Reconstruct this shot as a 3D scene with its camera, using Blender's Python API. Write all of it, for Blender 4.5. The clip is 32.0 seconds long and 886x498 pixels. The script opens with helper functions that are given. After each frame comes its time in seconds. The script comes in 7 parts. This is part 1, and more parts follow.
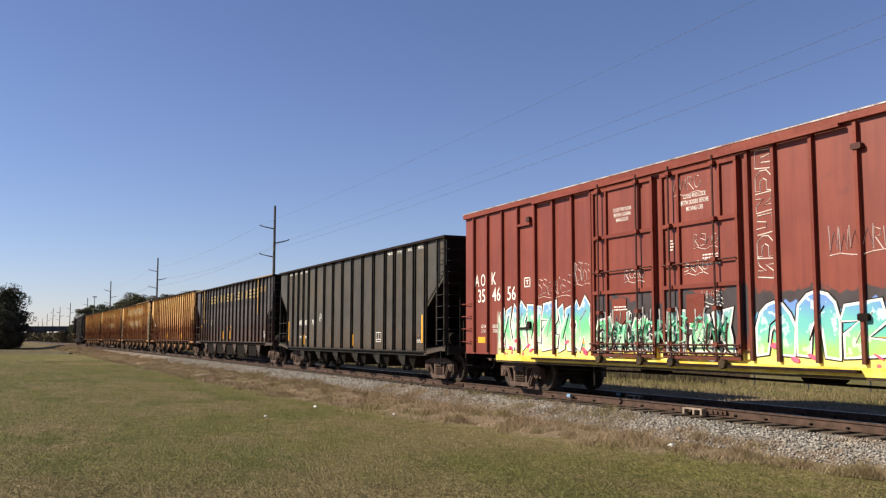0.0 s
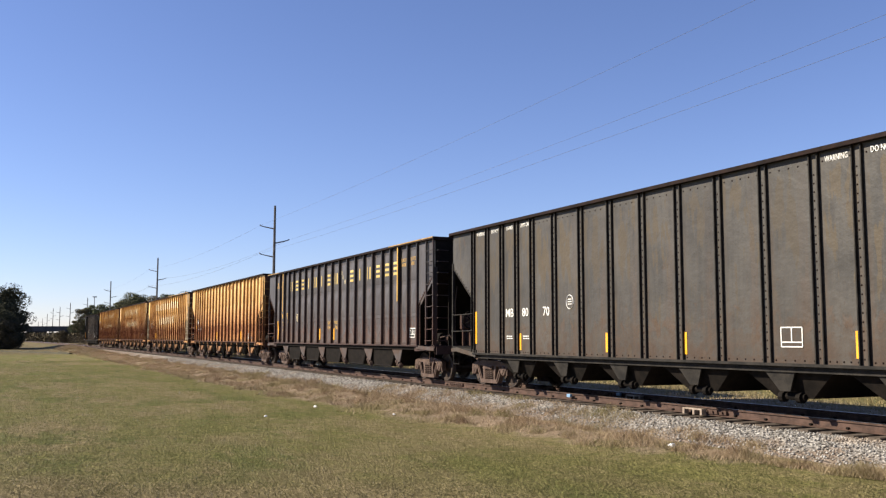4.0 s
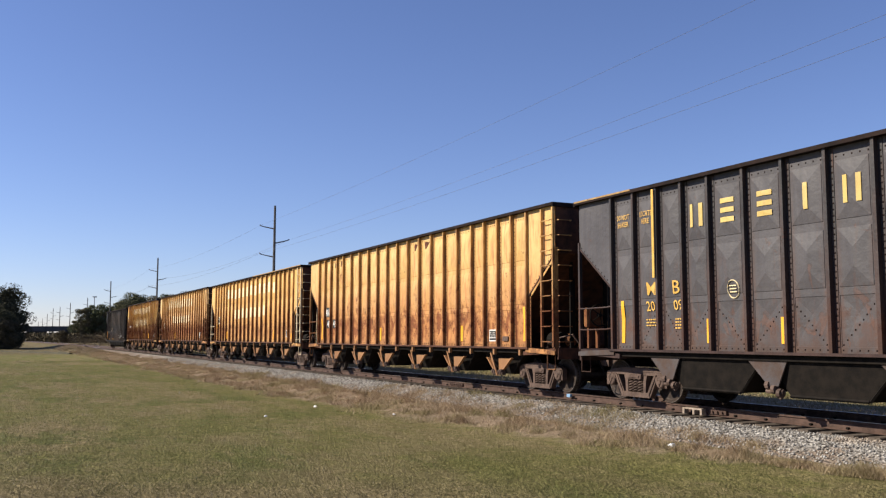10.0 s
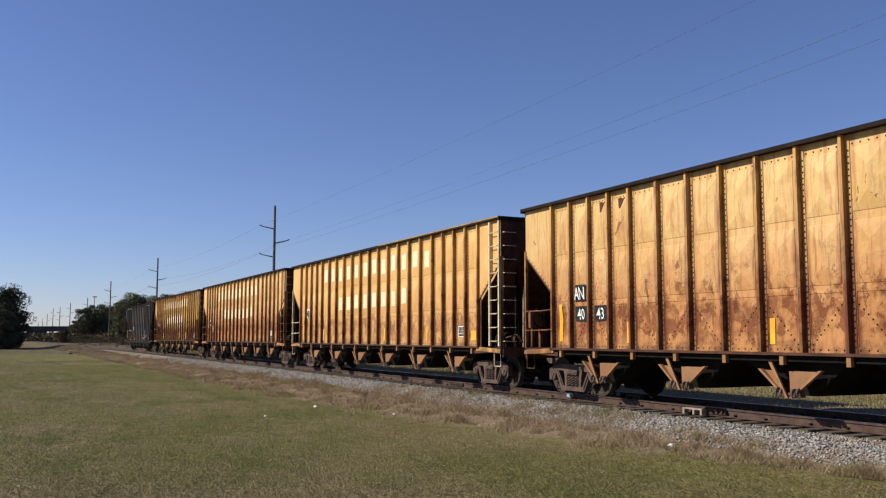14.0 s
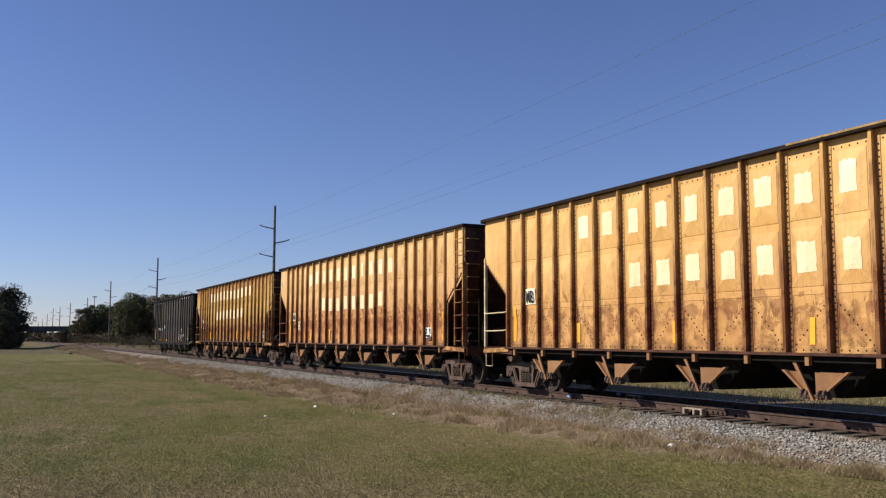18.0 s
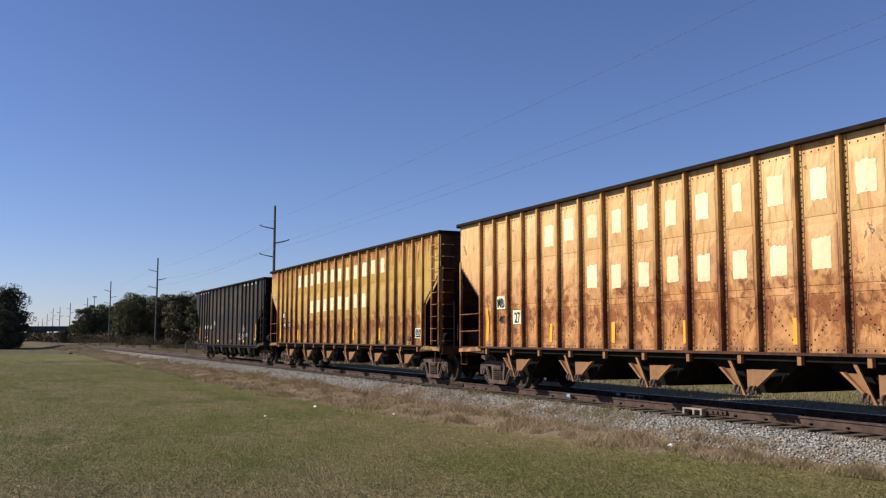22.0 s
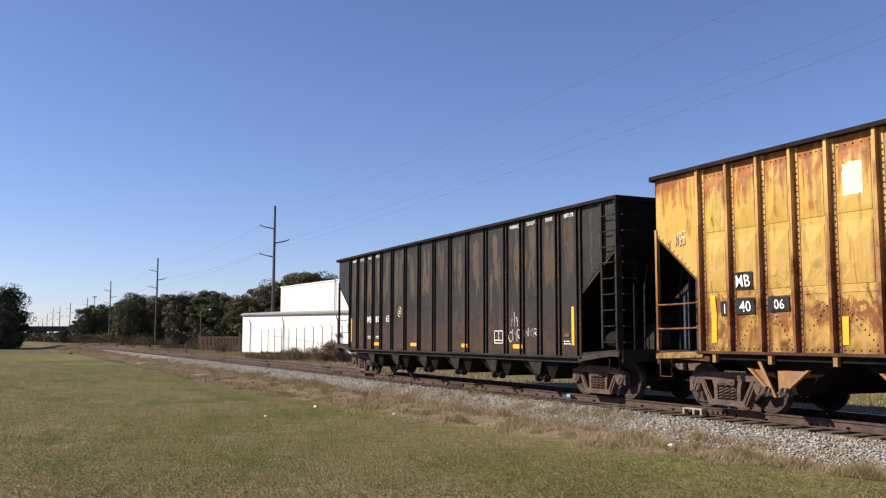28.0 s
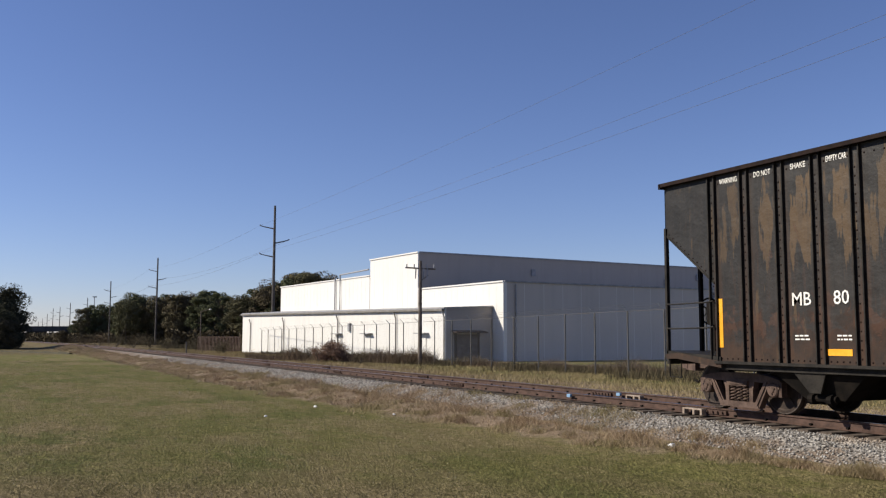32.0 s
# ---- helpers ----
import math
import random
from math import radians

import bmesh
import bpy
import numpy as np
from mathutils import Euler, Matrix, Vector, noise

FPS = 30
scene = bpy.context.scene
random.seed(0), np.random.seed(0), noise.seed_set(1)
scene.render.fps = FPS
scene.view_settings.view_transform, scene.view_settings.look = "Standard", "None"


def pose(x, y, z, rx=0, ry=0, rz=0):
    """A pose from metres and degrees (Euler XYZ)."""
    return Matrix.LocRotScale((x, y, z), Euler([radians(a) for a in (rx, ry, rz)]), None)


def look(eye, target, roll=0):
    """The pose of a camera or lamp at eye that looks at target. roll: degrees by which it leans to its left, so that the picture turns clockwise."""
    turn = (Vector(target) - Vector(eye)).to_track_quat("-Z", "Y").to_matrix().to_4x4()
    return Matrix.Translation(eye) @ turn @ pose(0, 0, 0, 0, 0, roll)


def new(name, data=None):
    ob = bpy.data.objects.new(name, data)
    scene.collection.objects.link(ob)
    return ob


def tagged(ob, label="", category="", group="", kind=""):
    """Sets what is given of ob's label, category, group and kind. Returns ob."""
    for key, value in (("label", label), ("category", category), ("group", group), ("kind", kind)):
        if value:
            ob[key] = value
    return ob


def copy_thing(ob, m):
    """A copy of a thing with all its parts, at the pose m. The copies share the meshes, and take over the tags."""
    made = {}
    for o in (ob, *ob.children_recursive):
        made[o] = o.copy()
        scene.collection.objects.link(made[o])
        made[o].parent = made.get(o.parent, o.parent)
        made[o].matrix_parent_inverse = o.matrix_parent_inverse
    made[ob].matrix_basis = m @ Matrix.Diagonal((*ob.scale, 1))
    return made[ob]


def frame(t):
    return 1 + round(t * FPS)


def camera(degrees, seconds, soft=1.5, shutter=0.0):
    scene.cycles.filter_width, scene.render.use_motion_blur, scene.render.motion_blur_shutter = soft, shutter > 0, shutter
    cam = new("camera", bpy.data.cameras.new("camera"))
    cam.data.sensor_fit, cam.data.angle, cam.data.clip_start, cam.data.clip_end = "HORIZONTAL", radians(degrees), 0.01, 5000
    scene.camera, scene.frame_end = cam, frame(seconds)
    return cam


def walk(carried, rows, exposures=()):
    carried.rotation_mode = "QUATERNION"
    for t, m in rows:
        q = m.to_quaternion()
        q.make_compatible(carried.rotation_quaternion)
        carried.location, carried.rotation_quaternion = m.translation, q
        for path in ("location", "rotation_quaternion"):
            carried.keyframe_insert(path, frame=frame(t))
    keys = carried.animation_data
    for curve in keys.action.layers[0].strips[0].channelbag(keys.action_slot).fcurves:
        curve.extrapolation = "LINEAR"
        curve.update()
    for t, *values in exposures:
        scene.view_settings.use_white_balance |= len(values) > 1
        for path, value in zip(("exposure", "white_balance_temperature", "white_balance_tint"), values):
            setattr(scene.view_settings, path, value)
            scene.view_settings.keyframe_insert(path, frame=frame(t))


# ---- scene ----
# World: x runs along the track (trains go towards +x), rail tops at z = 0.
THETA, PITCH, ROLL = 25.352, 5.584, 0.123
EYE = Vector((0.0, -13.95, 1.414))
cam = camera(52.0, 32.0, soft=1.25)
VIEW = pose(EYE.x, EYE.y, EYE.z, 90 + PITCH, 0, 90 - THETA) @ pose(0, 0, 0, 0, 0, ROLL)
walk(cam, [(0.0, VIEW), (32.0, VIEW)], exposures=[(0.0, 0.64, 7150, 10), (1.0, 0.7, 7000, 10), (2.0, 0.78, 6950, 10), (3.0, 0.98, 6950, 10), (5.5, 1.0, 6600, 10), (7.0, 1.0, 6500, 10), (8.0, 0.92, 6525, 10), (9.0, 0.86, 6550, 10), (10.0, 0.76, 6700, 10), (11.0, 0.6, 6700, 10), (12.0, 0.43, 6520, 10), (13.0, 0.4, 6450, 10), (16.0, 0.38, 6450, 10), (20.0, 0.38, 6400, 10), (24.0, 0.5, 6280, 10), (25.5, 0.58, 6280, 10), (27.5, 0.72, 6600, 10), (28.5, 0.8, 6700, 10), (29.0, 0.78, 6720, 10), (30.5, 0.56, 6650, 10), (32.0, 0.42, 6600, 10)])

# ---- light ----
SUN_AZ, SUN_EL = 26.0, 34.0      # azimuth turned from -y towards -x
to_sun = Vector((-math.sin(radians(SUN_AZ)) * math.cos(radians(SUN_EL)), -math.cos(radians(SUN_AZ)) * math.cos(radians(SUN_EL)), math.sin(radians(SUN_EL))))
world = bpy.data.worlds.new("sky")
scene.world = world
world.use_nodes = True
sky = world.node_tree.nodes.new("ShaderNodeTexSky")
sky.sky_type, sky.sun_disc = "NISHITA", False
sky.sun_elevation = radians(SUN_EL)
sky.sun_rotation = math.atan2(to_sun.x, to_sun.y)
sky.air_density, sky.dust_density, sky.ozone_density = 0.9, 0.1, 4.0
tint = world.node_tree.nodes.new("ShaderNodeMix")
tint.data_type, tint.blend_type = "RGBA", "MULTIPLY"
tint.inputs["Factor"].default_value = 1.0
tint.inputs[7].default_value = (0.98, 0.93, 1.15, 1)      # a clear, cold autumn blue
world.node_tree.links.new(sky.outputs[0], tint.inputs[6])
world.node_tree.links.new(tint.outputs[2], world.node_tree.nodes["Background"].inputs[0])
world.node_tree.nodes["Background"].inputs[1].default_value = 0.072
sun = new("sun", bpy.data.lights.new("sun", "SUN"))
sun.data.energy, sun.data.angle, sun.data.color = 5.0, radians(0.55), (1.0, 0.93, 0.80)
sun.matrix_world = look(to_sun * 50, (0, 0, 0))
# ---- mesh tools ----
class Geo:
    """Collects vertices and faces of one mesh."""

    def __init__(self):
        self.v, self.f = [], []

    def poly(self, pts):
        n = len(self.v)
        self.v += [tuple(p) for p in pts]
        self.f.append(tuple(range(n, n + len(pts))))
        return self

    def hexa(self, p):
        """Eight corners: four of the lower ring, four of the upper ring."""
        n = len(self.v)
        self.v += [tuple(q) for q in p]
        self.f += [tuple(n + i for i in f) for f in ((3, 2, 1, 0), (4, 5, 6, 7), (0, 1, 5, 4), (1, 2, 6, 5), (2, 3, 7, 6), (3, 0, 4, 7))]
        return self

    def box(self, x0, x1, y0, y1, z0, z1):
        return self.hexa([(x0, y0, z0), (x1, y0, z0), (x1, y1, z0), (x0, y1, z0), (x0, y0, z1), (x1, y0, z1), (x1, y1, z1), (x0, y1, z1)])

    def bevel_box(self, x0, x1, y0, y1, z0, z1, b):
        """A box whose outline in x and z has cut corners, with y as its depth."""
        o = [(x0 + b, z0), (x1 - b, z0), (x1, z0 + b), (x1, z1 - b), (x1 - b, z1), (x0 + b, z1), (x0, z1 - b), (x0, z0 + b)]
        return self.slab(o, y0, y1)

    def slab(self, outline, y0, y1):
        """An outline of (x, z) drawn out along y."""
        n, k = len(self.v), len(outline)
        self.v += [(x, y0, z) for x, z in outline] + [(x, y1, z) for x, z in outline]
        self.f += [tuple(range(n, n + k)), tuple(range(n + 2 * k - 1, n + k - 1, -1))]
        self.f += [(n + i, n + k + i, n + k + (i + 1) % k, n + (i + 1) % k) for i in range(k)]
        return self

    def tube(self, pts, r, k=6, cap=True, r1=None):
        """A round bar along a line of points."""
        pts = [Vector(p) for p in pts]
        n = len(self.v)
        for i, p in enumerate(pts):
            d = (pts[min(i + 1, len(pts) - 1)] - pts[max(i - 1, 0)]).normalized()
            a = d.cross(Vector((0, 0, 1)) if abs(d.z) < 0.9 else Vector((1, 0, 0))).normalized()
            b = d.cross(a)
            rr = r if r1 is None else r + (r1 - r) * i / (len(pts) - 1)
            self.v += [tuple(p + (a * math.cos(2 * math.pi * j / k) + b * math.sin(2 * math.pi * j / k)) * rr) for j in range(k)]
        for i in range(len(pts) - 1):
            self.f += [(n + i * k + j, n + i * k + (j + 1) % k, n + (i + 1) * k + (j + 1) % k, n + (i + 1) * k + j) for j in range(k)]
        if cap:
            e = n + (len(pts) - 1) * k
            self.f += [tuple(range(n + k - 1, n - 1, -1)), tuple(range(e, e + k))]
        return self

    def lathe(self, prof, k=24, axis="y", at=(0, 0, 0)):
        """A profile of (radius, along) turned round an axis."""
        n, m = len(self.v), len(prof)
        for j in range(k):
            c, s = math.cos(2 * math.pi * j / k), math.sin(2 * math.pi * j / k)
            for r, h in prof:
                p = (r * c, h, r * s) if axis == "y" else (r * c, r * s, h) if axis == "z" else (h, r * c, r * s)
                self.v.append((p[0] + at[0], p[1] + at[1], p[2] + at[2]))
        for j in range(k):
            q = (j + 1) % k
            self.f += [(n + j * m + i, n + q * m + i, n + q * m + i + 1, n + j * m + i + 1) for i in range(m - 1)]
        return self

    def mesh(self, name, smooth=False):
        me = bpy.data.meshes.new(name)
        me.from_pydata(self.v, [], self.f)
        if smooth:
            me.polygons.foreach_set("use_smooth", [True] * len(me.polygons))
        me.update()
        return me


def part(name, geo, material, parent=None, label="", smooth=False, m=None):
    """One mesh object under a thing or under a part; geo is a Geo or a mesh to share."""
    me = geo if isinstance(geo, bpy.types.Mesh) else geo.mesh(name, smooth)
    if material and not me.materials:
        me.materials.append(material)
    ob = new(name, me)
    ob.parent = parent
    if m is not None:
        ob.matrix_basis = m
    if label:
        ob["label"] = label
    return ob


def big_mesh(name, verts, faces, material, smooth=False):
    """A mesh from arrays: verts (n, 3), faces (m, 3) or (m, 4)."""
    me = bpy.data.meshes.new(name)
    k = faces.shape[1]
    me.vertices.add(len(verts))
    me.vertices.foreach_set("co", verts.astype(np.float32).ravel())
    me.loops.add(faces.size)
    me.loops.foreach_set("vertex_index", faces.astype(np.int32).ravel())
    me.polygons.add(len(faces))
    me.polygons.foreach_set("loop_start", np.arange(0, faces.size, k, dtype=np.int32))
    if smooth:
        me.polygons.foreach_set("use_smooth", np.ones(len(faces), dtype=bool))
    me.update(calc_edges=True)
    me.materials.append(material)
    return me


def thing(name, label, category, group="", kind=""):
    return tagged(new(name), label, category, group, kind)


HALF_TURN = pose(0, 0, 0, 0, 0, 180)


def bend(s):
    """How far the track has drifted sideways at s metres along it."""
    e = min(0.0, s + 20) / 100
    return -0.91 * e * e


# ---- materials ----
class Nodes:
    """A node material written as a chain of short calls."""

    def __init__(self, name, rough=0.7, metal=0.0, spec=0.5):
        self.m = bpy.data.materials.new(name)
        self.m.use_nodes = True
        self.t = self.m.node_tree
        self.b = self.t.nodes["Principled BSDF"]
        self.b.inputs["Roughness"].default_value = rough
        self.b.inputs["Metallic"].default_value = metal
        self.b.inputs["Specular IOR Level"].default_value = spec
        self.c = None

    def put(self, socket, value):
        if isinstance(value, bpy.types.NodeSocket):
            self.t.links.new(value, socket)
        elif isinstance(value, (tuple, list)) and len(value) == 3 and socket.type == "RGBA":
            socket.default_value = (*value, 1)
        else:
            socket.default_value = value

    def coords(self, kind="Object", scale=(1, 1, 1), loc=(0, 0, 0), rot=(0, 0, 0)):
        if self.c is None:
            self.c = self.t.nodes.new("ShaderNodeTexCoord")
        if kind == "World":
            src = self.t.nodes.new("ShaderNodeNewGeometry").outputs["Position"]
        else:
            src = self.c.outputs[kind]
        n = self.t.nodes.new("ShaderNodeMapping")
        self.t.links.new(src, n.inputs[0])
        n.inputs["Location"].default_value, n.inputs["Scale"].default_value = loc, scale
        n.inputs["Rotation"].default_value = rot
        return n.outputs[0]

    def noise(self, co, scale, detail=4, rough=0.55, warp=0.0):
        n = self.t.nodes.new("ShaderNodeTexNoise")
        self.t.links.new(co, n.inputs["Vector"])
        for key, value in (("Scale", scale), ("Detail", detail), ("Roughness", rough), ("Distortion", warp)):
            n.inputs[key].default_value = value
        return n.outputs["Fac"]

    def voronoi(self, co, scale, feature="F1", out="Distance"):
        n = self.t.nodes.new("ShaderNodeTexVoronoi")
        n.feature = feature
        self.t.links.new(co, n.inputs["Vector"])
        n.inputs["Scale"].default_value = scale
        return n.outputs[out]

    def axis(self, co, i):
        n = self.t.nodes.new("ShaderNodeSeparateXYZ")
        self.t.links.new(co, n.inputs[0])
        return n.outputs[i]

    def math(self, op, a, b=0.0, c=None):
        n = self.t.nodes.new("ShaderNodeMath")
        n.operation = op
        self.put(n.inputs[0], a)
        self.put(n.inputs[1], b)
        if c is not None:
            self.put(n.inputs[2], c)
        return n.outputs[0]

    def ramp(self, fac, lo, hi, to=(0.0, 1.0)):
        n = self.t.nodes.new("ShaderNodeMapRange")
        n.interpolation_type = "SMOOTHSTEP"
        self.put(n.inputs["Value"], fac)
        for key, value in (("From Min", lo), ("From Max", hi), ("To Min", to[0]), ("To Max", to[1])):
            n.inputs[key].default_value = value
        return n.outputs["Result"]

    def mix(self, fac, a, b, mode="MIX"):
        n = self.t.nodes.new("ShaderNodeMix")
        n.data_type, n.blend_type = "RGBA", mode
        self.put(n.inputs["Factor"], fac)
        self.put(n.inputs["A"] if False else n.inputs[6], a)
        self.put(n.inputs[7], b)
        return n.outputs[2]

    def shifted(self, co, reach=40.0):
        """The same coordinates, moved along x by an amount of each object's own."""
        v = self.t.nodes.new("ShaderNodeVectorMath")
        v.operation = "ADD"
        c = self.t.nodes.new("ShaderNodeCombineXYZ")
        self.t.links.new(self.math("MULTIPLY", self.random(), reach), c.inputs[0])
        self.t.links.new(co, v.inputs[0])
        self.t.links.new(c.outputs[0], v.inputs[1])
        return v.outputs[0]

    def random(self):
        return self.t.nodes.new("ShaderNodeObjectInfo").outputs["Random"]

    def island(self):
        return self.t.nodes.new("ShaderNodeNewGeometry").outputs["Random Per Island"]

    def lay(self, fac, colour, over):
        return self.mix(fac, colour, over)

    def bump(self, height, strength=0.3, distance=0.01):
        n = self.t.nodes.new("ShaderNodeBump")
        n.inputs["Strength"].default_value, n.inputs["Distance"].default_value = strength, distance
        self.put(n.inputs["Height"], height)
        self.t.links.new(n.outputs[0], self.b.inputs["Normal"])
        return self

    def done(self, colour, rough=None):
        self.put(self.b.inputs["Base Color"], colour)
        if rough is not None:
            self.put(self.b.inputs["Roughness"], rough)
        return self.m


def simple(name, a, b, scale=6.0, rough=0.7, metal=0.0, relief=0.2, coord="Object", spec=0.25):
    """Two tones in uneven patches, with fine grain."""
    n = Nodes(name, rough, metal, spec)
    co = n.coords(coord)
    big, fine = n.noise(co, scale, 5), n.noise(co, scale * 9, 3)
    n.bump(fine, relief, 0.01)
    return n.done(n.mix(n.ramp(n.math("ADD", n.math("MULTIPLY", big, 0.7), n.math("MULTIPLY", fine, 0.3)), 0.35, 0.65), a, b))
def ground_mat():
    n = Nodes("field_grass_soil", 0.95, spec=0.1)
    co = n.coords("World")
    big, mid, fine = n.noise(co, 0.12, 4), n.noise(co, 0.9, 6, 0.65), n.noise(co, 22, 4)
    streak = n.noise(n.coords("World", (0.22, 1.5, 1), (0, 0, 0), (0, 0, 0.35)), 0.6, 5, 0.6)
    grit = n.noise(co, 7.0, 5, 0.7)
    grain = n.ramp(n.math("ADD", n.math("MULTIPLY", fine, 0.5), n.math("MULTIPLY", grit, 0.5)), 0.38, 0.62)
    green = n.mix(grain, (0.080, 0.079, 0.022), (0.176, 0.163, 0.057))
    dry = n.mix(grain, (0.128, 0.102, 0.047), (0.252, 0.195, 0.108))
    patch = n.math("ADD", n.math("MULTIPLY", big, 0.4), n.math("ADD", n.math("MULTIPLY", mid, 0.35), n.math("MULTIPLY", streak, 0.4)))
    x, y = n.axis(co, 0), n.axis(co, 1)
    # the dry bank beside the track is wider where the field is farther off
    lip = n.math("MULTIPLY", n.math("SUBTRACT", 1.0, n.math("EXPONENT", n.math("MULTIPLY", n.math("MINIMUM", n.math("ADD", x, 8.0), 0.0), 0.07))), -2.5)
    inner = n.math("SUBTRACT", n.math("SUBTRACT", y, lip), n.math("MULTIPLY", n.math("SUBTRACT", mid, 0.5), 2.6))
    verge = n.math("MULTIPLY", n.ramp(inner, -4.15, -3.3), n.ramp(y, 11.0, 7.0))
    worn = n.math("MULTIPLY", n.ramp(n.math("ADD", n.math("ADD", n.math("MULTIPLY", x, 0.904), n.math("MULTIPLY", y, -0.428)), n.math("MULTIPLY", mid, 2.4)), -7.3, -4.2), n.ramp(y, -7.0, -9.5))
    col = n.mix(n.math("MULTIPLY", n.ramp(patch, 0.50, 0.68), 0.85), green, dry)
    lush = n.ramp(n.noise(n.coords("World", (0.5, 1.2, 1), (9, 4, 0)), 0.5, 5, 0.62), 0.52, 0.66)
    col = n.mix(n.math("MULTIPLY", lush, 0.8), col, n.mix(grain, (0.058, 0.068, 0.016), (0.125, 0.134, 0.038)))
    col = n.mix(n.math("MULTIPLY", worn, 0.7), col, dry)
    bank = n.mix(grain, (0.16, 0.115, 0.078), (0.33, 0.245, 0.175))
    bank = n.mix(n.ramp(mid, 0.48, 0.62), bank, n.mix(grain, (0.11, 0.088, 0.04), (0.215, 0.168, 0.09)))
    col = n.mix(n.math("MULTIPLY", verge, 0.9), col, bank)
    beyond = n.ramp(n.math("ADD", x, n.math("MULTIPLY", mid, 10.0)), -98.0, -112.0)      # rough scrub past the ditch
    col = n.mix(n.math("MULTIPLY", beyond, 0.85), col, n.mix(n.ramp(mid, 0.4, 0.6), (0.14, 0.098, 0.06), (0.085, 0.075, 0.036)))
    n.bump(n.math("ADD", fine, n.math("MULTIPLY", grit, 0.8)), 0.9, 0.06)
    return n.done(col)


def ballast_mat(loose=False):
    n = Nodes("ballast_stone", 0.9, spec=0.2)
    co = n.coords("World")
    cell = n.voronoi(co, 17.0, out="Color")
    r = n.axis(cell, 0) if not loose else n.island()
    fine = n.noise(co, 60, 3)
    col = n.mix(r, (0.075, 0.066, 0.058), (0.41, 0.385, 0.35))
    rusty = n.ramp(n.math("ABSOLUTE", n.math("SUBTRACT", n.math("ABSOLUTE", n.axis(co, 1)), 0.72)), 0.55, 0.15)
    col = n.mix(n.math("MULTIPLY", rusty, 0.75), col, (0.10, 0.06, 0.042))
    col = n.mix(n.ramp(n.math("ABSOLUTE", n.axis(co, 1)), 0.75, 0.6), col, (0.07, 0.045, 0.035))
    dirt = n.ramp(n.noise(co, 0.8, 4), 0.5, 0.68)
    col = n.mix(n.math("MULTIPLY", dirt, 0.55), col, (0.27, 0.2, 0.14))
    if not loose:                     # trodden earth along the foot of the bed
        foot = n.ramp(n.math("ADD", n.math("ABSOLUTE", n.axis(co, 1)), n.math("MULTIPLY", n.math("SUBTRACT", n.noise(co, 0.9, 5), 0.5), 1.6)), 2.0, 2.4)
        col = n.mix(foot, col, n.mix(n.noise(co, 14, 4), (0.13, 0.10, 0.075), (0.235, 0.185, 0.145)))
        n.bump(n.voronoi(co, 17.0), 1.0, 0.05)
    else:
        n.bump(fine, 0.3, 0.01)
    return n.done(col)


def blades_mat(name, a, b, c, turf=False):
    n = Nodes(name, 0.85, spec=0.15)
    r = n.island()
    co = n.coords("World")
    col = n.mix(r, a, b)
    col = n.mix(n.ramp(n.noise(co, 0.5, 5, 0.62), 0.44, 0.62), col, c)
    if turf:                              # thin blades take the light like the turf they make
        up = n.t.nodes.new("ShaderNodeCombineXYZ")
        up.inputs[2].default_value = 1.0
        n.t.links.new(up.outputs[0], n.b.inputs["Normal"])
    return n.done(col)


